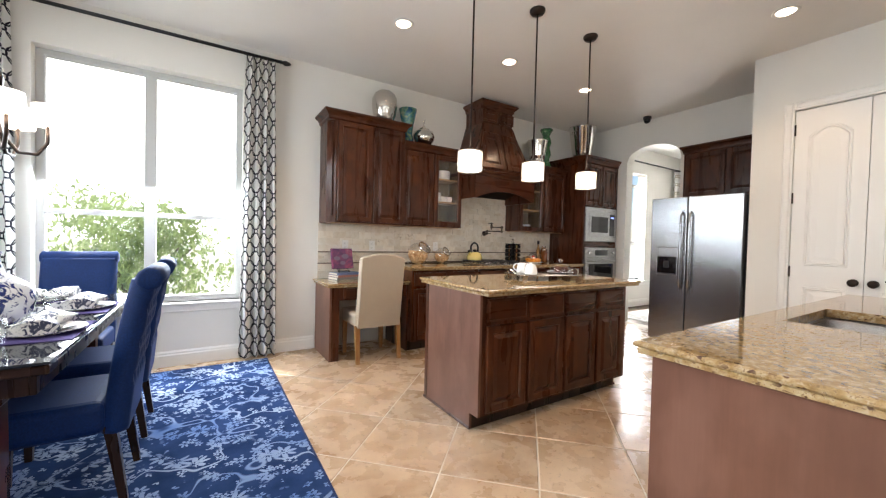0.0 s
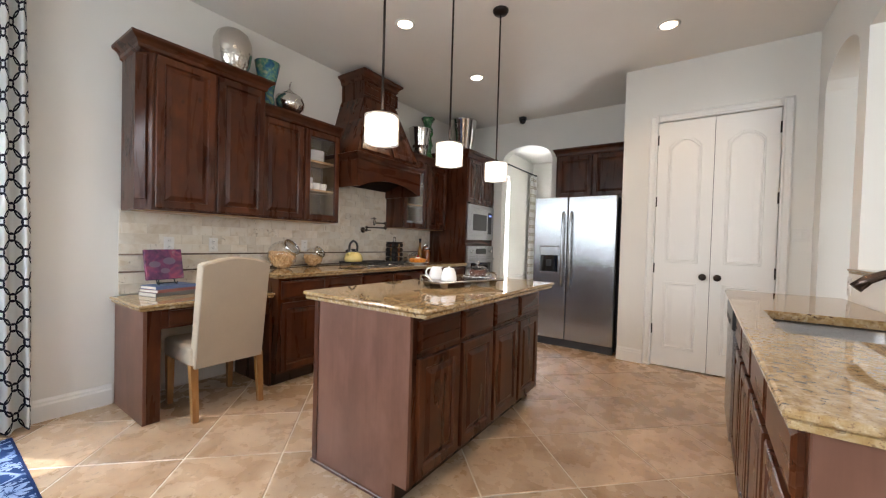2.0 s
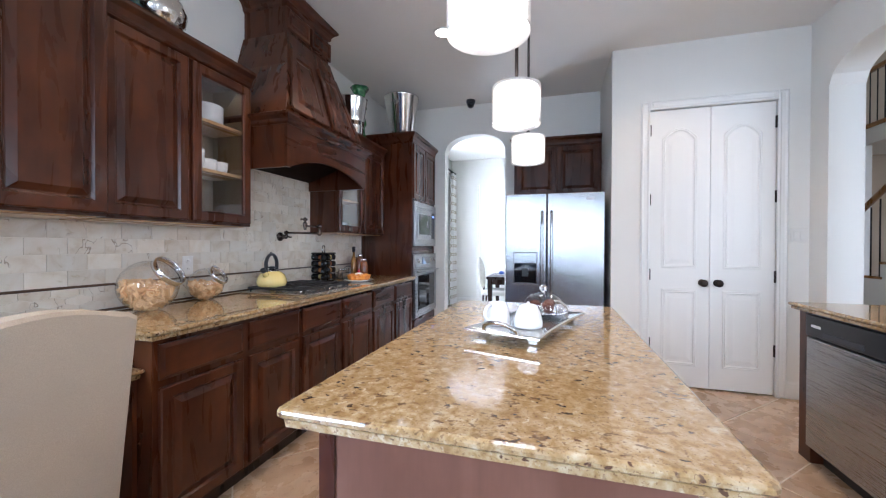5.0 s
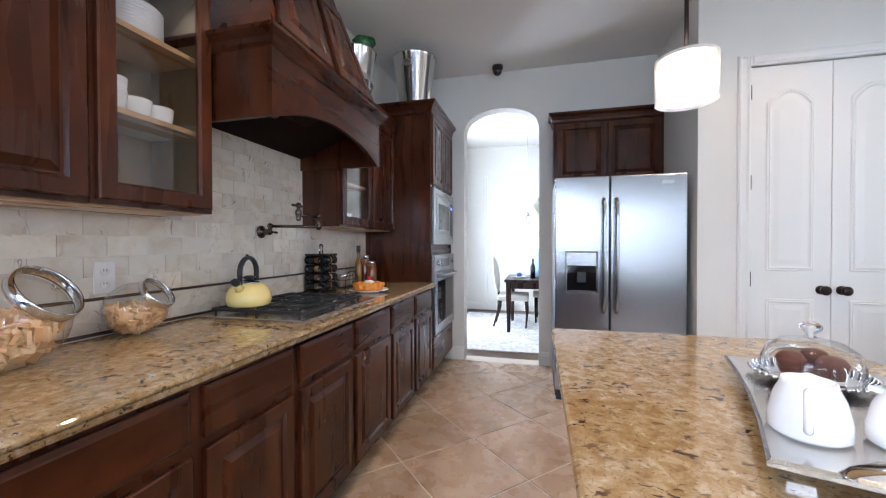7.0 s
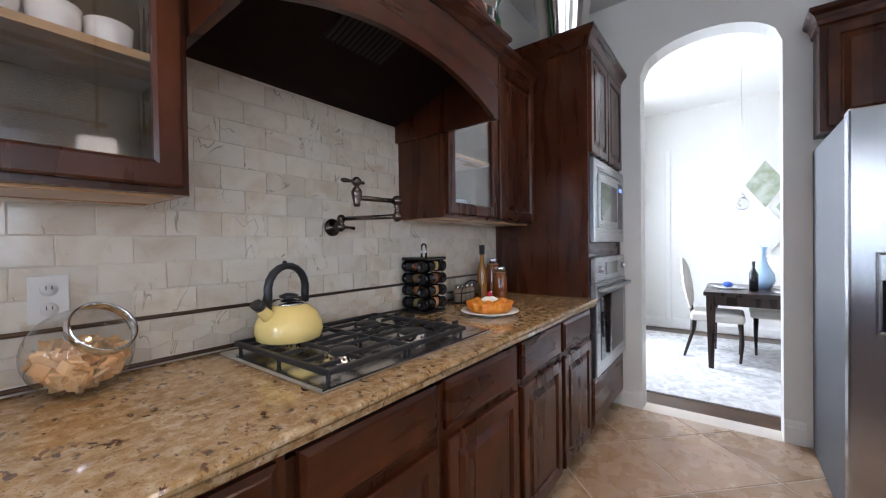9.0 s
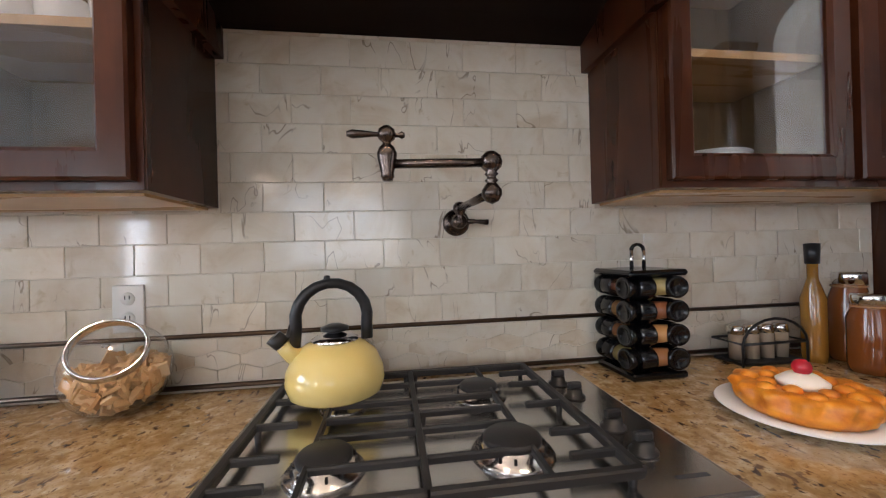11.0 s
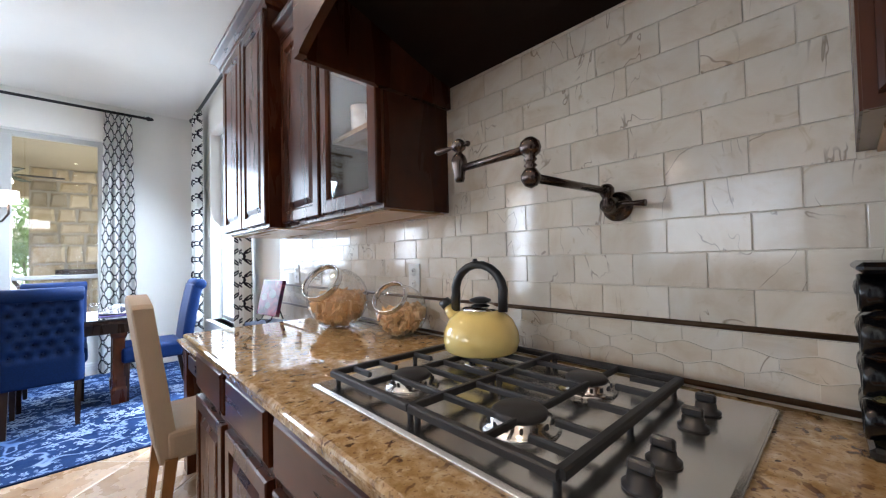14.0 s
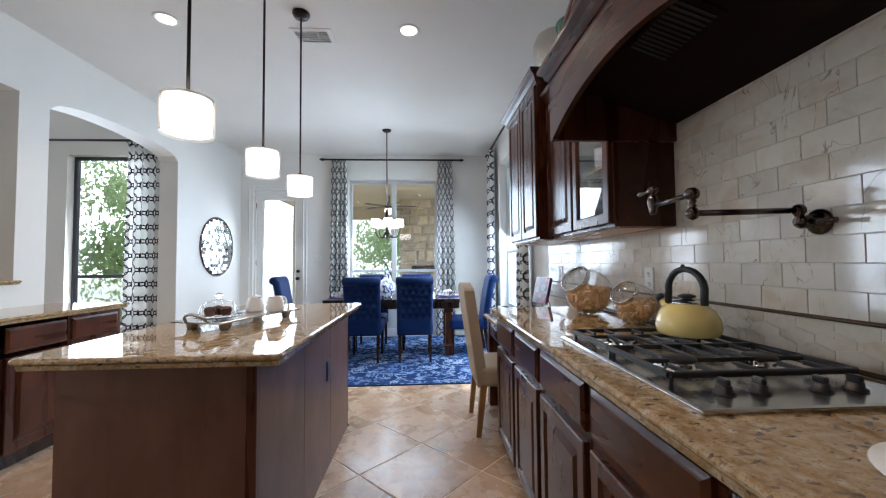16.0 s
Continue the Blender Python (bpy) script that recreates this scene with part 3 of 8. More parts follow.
def mixed_unit(x0, x1, glass_first, label):
    w, d = x1 - x0, N - UY2 - 0.004
    unit = thing("wall_cabinet", label, "cabinet", (x0, UY2, 1.365), group="wall cabinets")
    g0, g1 = (0.0, w / 2) if glass_first else (w / 2, w)
    s0, s1 = (w / 2, w) if glass_first else (0.0, w / 2)
    part("body", B(s0, s1, 0, d, 0, 0.92), DARKWOOD, unit)
    part("glazed_body", hollow_body(bmesh.new(), g0, g1, 0, d, 0, 0.92), SHADEDLINER, unit, "open maple-lined case, darkened for the shade inside")
    part("side_panel", B(g0 - 0.003 if glass_first else g1, g0 if glass_first else g1 + 0.003, 0, d, 0, 0.92), DARKWOOD, unit)
    part("face_frame", nest(bmesh.new(), [rect(g0, g1, 0, 0.92, 0, -0.001), rect(g0, g1, 0, 0.92, 0, -0.003), rect(g0, g1, 0, 0.92, 0.045, -0.003), rect(g0, g1, 0, 0.92, 0.045, -0.001)], cap=False, back=False), DARKWOOD, unit)
    part("door", turn(panel(s0 + 0.012, s1 - 0.012, 0.015, 0.865), Matrix.Translation((0, -0.003, 0))), DARKWOOD, unit)
    glass_door(unit, g0 + 0.012, g1 - 0.012, 0.015, 0.865, -0.003)
    for z in (0.30, 0.58):
        part("shelf", B(g0 + 0.018, g1 - 0.018, 0.03, d - 0.01, z, z + 0.018), SHELFWOOD, unit)
    part("crown", crown(bmesh.new(), 0, w, -0.003, d, 0.87, 0.965, 0.05, False, False), DARKWOOD_X, unit)
    part("underside", B(0.02, w - 0.02, 0.03, 0.27, -0.006, 0.0), SHELFWOOD, unit)
    return unit


mixed_unit(1.905, 2.742, False, "dark-stained wall cabinet with a solid and a glass door")
mixed_unit(3.738, 4.685, True, "dark-stained wall cabinet with a glass door beside the oven tower")


def crockery(kind, x, y, z, prof, copies, step, label):
    for i in range(copies):
        solid(kind, lathe(bmesh.new(), prof, 28), PORCELAIN, label, "crockery", (x, y, z + i * step), group=kind + " stack")


PLATE = [(0, 0), (0.05, 0.0), (0.06, 0.004), (0.10, 0.014), (0.098, 0.017), (0.055, 0.007), (0, 0.006)]
CUP = [(0, 0), (0.03, 0), (0.036, 0.006), (0.042, 0.035), (0.045, 0.07), (0.042, 0.07), (0.038, 0.03), (0.03, 0.009), (0, 0.008)]
crockery("plate", 2.53, 4.10, 1.365 + 0.598, PLATE, 9, 0.011, "white porcelain dinner plate stacked on a shelf")
for x, y in ((2.45, 4.07), (2.54, 4.08), (2.63, 4.09)):
    crockery("cup", x, y, 1.365 + 0.318, CUP, 2 if x < 2.5 else 1, 0.042, "white porcelain cup on a maple shelf")
BLUEWARE = Mat("teal_stoneware", (0.02, 0.06, 0.075), 0.3).m
for i in range(4):
    solid("plate", lathe(bmesh.new(), PLATE, 28), BLUEWARE, "dark teal stoneware plate stacked in the cabinet", "crockery", (2.53, 4.11, 1.384 + i * 0.011), group="teal plates")
crockery("plate", 3.97, 4.11, 1.365 + 0.018, PLATE, 7, 0.011, "white porcelain dinner plate stacked on a shelf")
crockery("pitcher", 3.95, 4.11, 1.365 + 0.598, [(0, 0), (0.05, 0), (0.075, 0.05), (0.06, 0.13), (0.045, 0.17), (0.05, 0.19), (0.045, 0.19), (0, 0.02)], 1, 0, "white porcelain pitcher on a maple shelf")

# oven tower
TY = 3.625
tower = thing("oven_tower", "tall dark-stained alder cabinet that holds the ovens", "cabinet", (4.69, TY, 0))
TW, TD = ARCHX - 4.69 - 0.004, N - TY - 0.004
for a, b in ((0, 0.03), (TW - 0.03, TW)):
    part("side_panel", B(a, b, 0, TD, 0.105, 2.46), DARKWOOD, tower)
part("drawer_box", B(0.03, TW - 0.03, 0.012, TD, 0.105, 0.43), DARKWOOD, tower)
part("back", B(0.03, TW - 0.03, 0.3, TD, 0.43, 1.755), DARKWOOD, tower)
part("divider", B(0.03, TW - 0.03, 0.012, 0.3, 1.155, 1.24), DARKWOOD_X, tower)
part("upper_case", B(0.03, TW - 0.03, 0.0, TD, 1.755, 2.46), DARKWOOD, tower)
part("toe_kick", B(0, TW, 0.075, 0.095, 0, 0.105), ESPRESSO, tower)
part("drawer_front", drawer_front(0.02, TW - 0.02, 0.125, 0.42), DARKWOOD_X, tower)
part("door", panel(0.02, TW / 2 - 0.008, 1.78, 2.385), DARKWOOD, tower)
part("door", panel(TW / 2 + 0.008, TW - 0.02, 1.78, 2.385), DARKWOOD, tower)
part("crown", crown(bmesh.new(), 0, TW, 0, TD, 2.39, 2.50, 0.055, True, False), DARKWOOD_X, tower)

oven = thing("wall_oven", "stainless steel built-in oven with a dark glass window", "oven", (4.715, TY - 0.004, 0.435))
OW = TW - 0.05
part("body", B(0.01, OW - 0.01, 0.0, 0.29, 0.0, 0.715), BLACKPLASTIC, oven)
door = part("door", nest(bmesh.new(), [rect(0, OW, 0, 0.56, 0, 0), rect(0, OW, 0, 0.56, 0, -0.03), rect(0, OW, 0, 0.56, 0.004, -0.034), rect(0, OW, 0, 0.56, 0.075, -0.034), rect(0, OW, 0, 0.56, 0.08, -0.031)]), STEEL_X, oven)
part("window", B(0.085, OW - 0.085, -0.036, -0.032, 0.085, 0.475, 0.001), BLACKGLASS, door)
part("handle", tube(bmesh.new(), [(0.05, -0.034, 0.52), (0.05, -0.075, 0.52), (OW - 0.05, -0.075, 0.52), (OW - 0.05, -0.034, 0.52)], 0.011), STEEL_X, door)
panel_b = part("control_panel", B(0, OW, -0.03, 0.0, 0.565, 0.715, 0.003), STEEL_X, oven)
part("display", B(OW * 0.3, OW * 0.7, -0.033, -0.029, 0.60, 0.68), BLACKGLASS, panel_b)
for x in (0.09, OW - 0.09):
    part("knob", turn(lathe(bmesh.new(), [(0, 0), (0.024, 0), (0.022, 0.02), (0.018, 0.024), (0, 0.024)], 20), Matrix.Translation((x, -0.03, 0.64)) @ Matrix.Rotation(radians(90), 4, "X")), CHROME, panel_b)

micro = thing("microwave", "stainless steel built-in microwave oven with a framed window", "microwave", (4.715, TY - 0.004, 1.245))
part("body", B(0.02, OW - 0.02, 0.0, 0.29, 0.0, 0.505), BLACKPLASTIC, micro)
trim = part("trim_frame", nest(bmesh.new(), [rect(0, OW, 0, 0.505, 0, 0), rect(0, OW, 0, 0.505, 0, -0.02), rect(0, OW, 0, 0.505, 0.005, -0.025), rect(0, OW, 0, 0.505, 0.06, -0.025), rect(0, OW, 0, 0.505, 0.064, -0.018)]), STEEL_X, micro)
part("door", B(0.075, OW * 0.74, -0.034, -0.018, 0.09, 0.415, 0.003), STEEL_X, micro)
part("window", B(0.115, OW * 0.68, -0.036, -0.033, 0.135, 0.37), BLACKGLASS, micro)
part("keypad", B(OW * 0.76, OW - 0.075, -0.032, -0.018, 0.09, 0.415, 0.003), BLACKPLASTIC, micro)
CLOCKBLUE = glow("blue_clock_digits", (0.25, 0.35, 1.0), 2.0)
part("display", B(OW * 0.78, OW - 0.095, -0.034, -0.031, 0.355, 0.38), CLOCKBLUE, micro, "small glowing blue display")

# range hood
hood = thing("range_hood", "dark-stained carved wooden range hood with an arched mantel", "range hood", (3.24, N, 1.75))
HW = 0.494


def rring(hw, y, z):
    return [(-hw, y, z), (hw, y, z), (hw, -0.004, z), (-hw, -0.004, z)]


bm = bmesh.new()
arc = [(-HW, -0.014), (-HW + 0.035, -0.014)]
for i in range(21):
    u = -1 + 2 * i / 20
    arc.append((u * (HW - 0.035), -0.008 + 0.094 * (1 - abs(u) ** 2.1)))
arc += [(HW - 0.035, -0.014), (HW, -0.014), (HW, 0.29), (-HW, 0.29)]
lo = [p for i, p in enumerate(arc) if i == 0 or p != arc[i - 1]]
prism(bm, lo, "y", -0.57, -0.548)
mantel = part("mantel", bm, DARKWOOD_X, hood, "arched front board")
for s in (-1, 1):
    part("side_panel", B(min(s * HW, s * (HW - 0.02)), max(s * HW, s * (HW - 0.02)), -0.548, -0.004, -0.014, 0.29), DARKWOOD, hood)
part("moulding", nest(bmesh.new(), [rring(HW + 0.004, -0.574, 0.25), rring(HW + 0.016, -0.586, 0.262), rring(HW + 0.02, -0.592, 0.28), rring(HW + 0.045, -0.612, 0.30), rring(HW + 0.045, -0.612, 0.315), rring(HW + 0.012, -0.58, 0.33)]), DARKWOOD_X, hood)
taper = [(0.33, HW - 0.01, -0.55), (0.42, HW - 0.045, -0.527), (0.55, HW - 0.10, -0.488), (0.72, HW - 0.165, -0.437), (0.88, HW - 0.21, -0.397), (0.97, HW - 0.235, -0.375)]
part("chimney", nest(bmesh.new(), [rring(h, y, z) for z, h, y in taper]), DARKWOOD, hood)
part("neck", B(-HW + 0.245, HW - 0.245, -0.365, -0.004, 0.97, 1.17), DARKWOOD, hood)
part("crown", crown(bmesh.new(), -HW + 0.245, HW - 0.245, -0.365, -0.004, 1.16, 1.255, 0.06), DARKWOOD_X, hood)
for s in (-1, 1):
    lean = math.atan2(0.537 - 0.405, 0.45)
    bm = bmesh.new()
    fr = [(0.03, 0.0), (0.445, 0.0), (0.27, 0.50), (0.03, 0.50)]
    if s < 0:
        fr = [(-x, z) for x, z in fr][::-1]
    cx = sum(p[0] for p in fr) / 4
    cz = 0.25

    def lp(k, y):
        return [(cx + (x - cx) * k, y, cz + (z - cz) * (k * 0.35 + 0.65 * (1 - (1 - k) * 0.62))) for x, z in fr]
    nest(bm, [lp(1, 0), lp(1, -0.016), lp(0.97, -0.02), lp(0.70, -0.02), lp(0.66, -0.012), lp(0.60, -0.012), lp(0.48, -0.021)])
    turn(bm, Matrix.Translation((0, -0.548, 0.36)) @ Matrix.Rotation(-lean, 4, "X"))
    part("raised_panel", bm, DARKWOOD, hood)
    x0, x1 = (0.012, 0.262) if s > 0 else (-0.262, -0.012)
    part("neck_panel", turn(panel(x0, x1, 1.0, 1.14, fr=0.03, field=0.015), Matrix.Translation((0, -0.365, 0))), DARKWOOD, hood)
part("liner", prism(bmesh.new(), [(-0.548, 0.20), (-0.45, 0.21), (-0.10, 0.085), (-0.004, 0.06), (-0.004, 0.285), (-0.548, 0.285)], "x", -HW + 0.02, HW - 0.02), MATTBLACK, hood, "black metal liner under the hood")
lean = Matrix.Translation((0, -0.355, 0.1745)) @ Matrix.Rotation(math.atan2(-0.125, 0.35), 4, "X")
# The grey filter is coloured black, as deep in the hood's shade.
filt = part("filter", turn(B(-0.13, 0.13, -0.075, 0.075, -0.008, 0.0, 0.003), lean), MATTBLACK, hood, "grey slatted grease filter, blackened for the shade under the hood")
for i in range(12):
    part("slat", turn(B(-0.118 + i * 0.02, -0.107 + i * 0.02, -0.062, 0.062, -0.011, -0.008), lean), BLACKMETAL, filt)

# cabinet over the refrigerator
fcab = thing("wall_cabinet", "dark-stained two-door cabinet above the refrigerator", "cabinet", (5.30, 2.567, 1.83), -90, group="wall cabinets")
FW = 2.567 - 1.61
part("body", B(0, FW, 0, ARCHX - 5.30 - 0.004, 0, 0.62), DARKWOOD, fcab)
part("door", panel(0.03, FW / 2 - 0.008, 0.02, 0.555), DARKWOOD, fcab)
part("door", panel(FW / 2 + 0.008, FW - 0.03, 0.02, 0.555), DARKWOOD, fcab)
part("crown", crown(bmesh.new(), 0, FW, 0, ARCHX - 5.30 - 0.004, 0.57, 0.67, 0.045, True, False), DARKWOOD_X, fcab)

# ---------------------------------------------------------------- refrigerator
fr = thing("refrigerator", "stainless steel side-by-side refrigerator with an ice dispenser", "refrigerator", (4.60, 2.58, 0), -90)
RW = 2.58 - 1.655
part("case", B(0.004, RW - 0.004, 0.075, 0.85, 0.02, 1.75), RUBBER, fr)
part("plinth", B(0.01, RW - 0.01, 0.05, 0.08, 0.0, 0.09), RUBBER, fr)
SPLIT = 0.40


def fridge_door(x0, x1, handle_x):
    d = part("door", B(x0, x1, 0.0, 0.07, 0.095, 1.765, 0.008, 2), STEEL, fr)
    part("handle", tube(bmesh.new(), [(handle_x, 0.0, 0.72), (handle_x, -0.045, 0.75), (handle_x, -0.05, 0.85), (handle_x, -0.05, 1.45), (handle_x, -0.045, 1.56), (handle_x, 0.0, 1.59)], 0.013), STEEL, d)
    return d


left_door = fridge_door(0.0, SPLIT - 0.004, SPLIT - 0.045)
right_door = fridge_door(SPLIT + 0.004, RW, SPLIT + 0.045)
disp = part("dispenser", nest(bmesh.new(), [rect(0.075, 0.315, 0.865, 1.19, 0, 0.001), rect(0.075, 0.315, 0.865, 1.19, 0, -0.008), rect(0.075, 0.315, 0.865, 1.19, 0.006, -0.01), rect(0.075, 0.315, 0.865, 1.19, 0.012, -0.006)]), STEEL, left_door)
# No hollow is cut: a flat black panel paints its shade.
part("recess", B(0.09, 0.30, -0.0085, -0.005, 0.88, 1.08), BLACKGLASS, disp, "flat black panel in place of the dispenser's shaded hollow")
part("paddle", B(0.165, 0.225, -0.02, -0.008, 0.95, 1.03, 0.004), BLACKPLASTIC, disp)
part("drip_tray", B(0.10, 0.29, -0.018, -0.006, 0.868, 0.886, 0.003), STEEL, disp)
part("badge", B(RW - 0.17, RW - 0.09, -0.002, 0.0, 1.69, 1.715), CHROME, right_door, "small chrome maker's badge")

# ---------------------------------------------------------------- island
isl = thing("kitchen_island", "dark-stained kitchen island with four drawers and doors", "kitchen island", (1.45, 1.90, 0))
part("body", B(0.02, 1.525, 0.0, 0.64, 0.105, 0.872), DARKWOOD, isl)
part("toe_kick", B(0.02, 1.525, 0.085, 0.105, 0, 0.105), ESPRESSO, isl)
for x in (0.0, 1.525):
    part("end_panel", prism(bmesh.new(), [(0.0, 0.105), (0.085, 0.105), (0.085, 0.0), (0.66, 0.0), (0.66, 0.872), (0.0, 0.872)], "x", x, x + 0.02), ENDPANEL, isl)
    part("shoe_mould", B(x - 0.009 if x == 0 else x + 0.02, x if x == 0 else x + 0.029, 0.075, 0.67, 0, 0.018, 0.003), DARKWOOD_X, isl)
    part("corner_strip", B(x - 0.005 if x == 0 else x + 0.02, x if x == 0 else x + 0.025, 0.625, 0.662, 0.018, 0.872, 0.002), DARKWOOD, isl)
for i in range(3):
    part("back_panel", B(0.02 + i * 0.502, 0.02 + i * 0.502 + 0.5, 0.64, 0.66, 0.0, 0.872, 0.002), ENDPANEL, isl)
dw = (1.525 - 0.02 - 0.03 * 5) / 4
for i in range(4):
    a = 0.05 + i * (dw + 0.03)
    part("drawer_front", drawer_front(a, a + dw, 0.70, 0.845), DARKWOOD_X, isl)
    part("door", panel(a, a + dw, 0.125, 0.675), DARKWOOD, isl)
solid("stone_worktop", slab(bmesh.new(), -0.808, 0.82, -0.452, 0.412, 0, 0.043, 0.018, 0.024), GRANITE, "polished gold granite slab with an ogee edge on the island", "worktop", (2.237, 2.25, 0.872))
plate = thing("power_outlet", "dark double socket plate on the island's back", "outlet", (2.03, 2.56, 0.58), 180)
part("cover", B(-0.036, 0.036, -0.006, 0, -0.058, 0.058, 0.002), BLACKPLASTIC, plate)

# ---------------------------------------------------------------- peninsula with sink and dishwasher
PF = 0.685
for i, (a, b) in enumerate(((1.175, 1.60), (1.60, 2.02), (2.02, 2.44), (2.44, 2.862))):
    base_unit(a, b, PF, PF - S - 0.006, 180, origin=(b, PF, 0), group="sink run cabinets", z1=0.872, body_top=0.872 if i == 0 else 0.66, label="dark-stained alder base cabinet beside the sink")
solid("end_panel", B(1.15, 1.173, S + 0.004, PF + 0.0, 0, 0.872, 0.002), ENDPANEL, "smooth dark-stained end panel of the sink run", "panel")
solid("end_panel", B(3.472, 3.58, S + 0.004, PF + 0.0, 0, 0.872, 0.002), DARKWOOD, "smooth dark-stained end panel beside the dishwasher", "panel")
dwm = thing("dishwasher", "stainless steel dishwasher with a black control strip", "dishwasher", (3.470, PF, 0), 180)
part("body", B(0.004, 0.60, 0.0, 0.54, 0.1, 0.866), RUBBER, dwm)
part("toe_kick", B(0.004, 0.60, 0.06, 0.08, 0.0, 0.1), BLACKPLASTIC, dwm)
dd = part("door", B(0.006, 0.598, -0.028, 0.0, 0.11, 0.735, 0.006, 2), STEEL_X, dwm)
cp = part("control_strip", B(0.006, 0.598, -0.034, 0.0, 0.745, 0.864, 0.008, 2), BLACKPLASTIC, dwm)
part("handle", B(0.16, 0.44, -0.04, -0.033, 0.762, 0.79, 0.003), RUBBER, cp)
part("badge", B(0.06, 0.14, -0.0355, -0.033, 0.80, 0.815), CHROME, cp)
worktop_with_hole("stone_worktop", 1.122, 3.605, S + 0.004, 0.732, 1.99, 2.60, 0.20, 0.615, "polished gold granite worktop with an undermount sink")
sink = thing("sink", "brushed steel undermount kitchen sink", "sink", (2.295, 0.407, 0.873))
bm = bmesh.new()


def basin(k, z, r=0.05):
    pts, hx, hy = [], 0.31 * k, 0.212 * k
    for cx, cy, a0 in ((hx - r, hy - r, 0), (-hx + r, hy - r, 90), (-hx + r, -hy + r, 180), (hx - r, -hy + r, 270)):
        for j in range(6):
            a = radians(a0 + j * 18)
            pts.append((cx + r * math.cos(a), cy + r * math.sin(a), z))
    return pts


nest(bm, [basin(1.06, 0.0), basin(1.0, 0.0), basin(0.97, -0.02), basin(0.95, -0.16), basin(0.88, -0.19), basin(0.2, -0.196)], back=False, smooth=True)
part("basin", bm, STEEL_X, sink)
part("drain", lathe(bmesh.new(), [(0, -0.1955), (0.04, -0.1955), (0.042, -0.193), (0.03, -0.192), (0, -0.194)], 24), CHROME, sink)
tap = thing("kitchen_tap", "dark bronze pull-down kitchen tap", "tap", (2.30, 0.165, 0.915))
part("base", lathe(bmesh.new(), [(0, 0), (0.03, 0), (0.03, 0.01), (0.022, 0.03), (0.02, 0.13), (0, 0.13)], 24), GUNMETAL, tap)
pts = [(0, 0.0, 0.12), (0, 0.010, 0.165), (0, 0.040, 0.205), (0, 0.085, 0.222), (0, 0.135, 0.214), (0, 0.180, 0.190), (0, 0.212, 0.155)]
part("spout", tube(bmesh.new(), pts, [0.02, 0.018, 0.016, 0.015, 0.016, 0.019, 0.022], 14), GUNMETAL, tap)
part("lever", tube(bmesh.new(), [(0.02, 0, 0.09), (0.05, 0, 0.11), (0.10, 0.0, 0.14)], [0.012, 0.009, 0.007]), GUNMETAL, tap)
soap = thing("soap_dispenser", "dark bronze soap dispenser by the sink", "soap dispenser", (2.52, 0.17, 0.915))
part("pump", lathe(bmesh.new(), [(0, 0), (0.02, 0), (0.02, 0.012), (0.01, 0.02), (0.009, 0.07), (0.016, 0.075), (0.014, 0.09), (0, 0.092)], 20), GUNMETAL, soap)
part("nozzle", tube(bmesh.new(), [(0, 0, 0.08), (0, 0.04, 0.083), (0, 0.06, 0.075)], [0.007, 0.006, 0.005]), GUNMETAL, soap)
struct("pass_through_ledge", slab(bmesh.new(), 1.38, 3.44, S - 0.25, S + 0.035, 1.082, 1.112, 0.008), GRANITE, "granite ledge of the pass-through above the sink", "ledge")

# ---------------------------------------------------------------- more materials
# Mirror tint greyed, to hold down the facets' bright reflection of the window lamp.
FACET = Mat("dimmed_mirror", (0.52, 0.54, 0.53), 0.08, 1.0).m
MIRROR = Mat("mirror", (0.86, 0.87, 0.87), 0.03, 1.0).m
STONE = Mat("tan_limestone", (0.45, 0.36, 0.22), 0.85)
sv = STONE.shifted(STONE.coord(space="World"))
STONE.set("Base Color", STONE.mix(1.0, STONE.ramp(STONE.noise(sv, 4, 5), [(0.3, (0.50, 0.37, 0.20)), (0.7, (0.74, 0.63, 0.45))]), STONE.ramp(STONE.calc("MULTIPLY_ADD", STONE.rand(), 0.5, 0.5), [(0, 0.0), (1, 1.0)]), "MULTIPLY"))
STONE.bump(STONE.noise(sv, 20, 5), 0.5, 0.01)
STONE = STONE.m
MORTAR = paint("mortar", (0.45, 0.40, 0.32), 0.9, 0.4, 200)
LAWN = Mat("pale_dry_ground", (0.42, 0.42, 0.36), 0.95)
LAWN.set("Base Color", LAWN.ramp(LAWN.noise(LAWN.coord(space="World"), 0.7, 6), [(0.3, (0.36, 0.38, 0.28)), (0.7, (0.55, 0.53, 0.47))]))
LAWN = LAWN.m
LEAF = Mat("green_leaves", (0.07, 0.13, 0.03), 0.5)
lf = LEAF.n.new("ShaderNodeNewGeometry").outputs["Random Per Island"]
LEAF.set("Base Color", LEAF.ramp(lf, [(0.0, (0.06, 0.115, 0.035)), (0.5, (0.11, 0.185, 0.06)), (1.0, (0.20, 0.27, 0.11))]))
ltr = LEAF.n.new("ShaderNodeBsdfTranslucent")
ltr.inputs[0].default_value = (0.46, 0.56, 0.26, 1)
lmx = LEAF.n.new("ShaderNodeMixShader")
lmx.inputs[0].default_value = 0.55
LEAF.l.new(LEAF.p.outputs[0], lmx.inputs[1])
LEAF.l.new(ltr.outputs[0], lmx.inputs[2])
LEAF.l.new(lmx.outputs[0], LEAF.n["Material Output"].inputs["Surface"])
LEAF = LEAF.m
BARK = Mat("grey_bark", (0.12, 0.09, 0.07), 0.9)
BARK.bump(BARK.noise(BARK.coord((8, 8, 2)), 6, 5), 0.8, 0.01)
BARK = BARK.m
PLANKFLOOR = wood("dark_plank_floor", (0.05, 0.028, 0.016), (0.10, 0.058, 0.034), (0.15, 0.09, 0.055), axis=1, rough=0.35, knots=False)
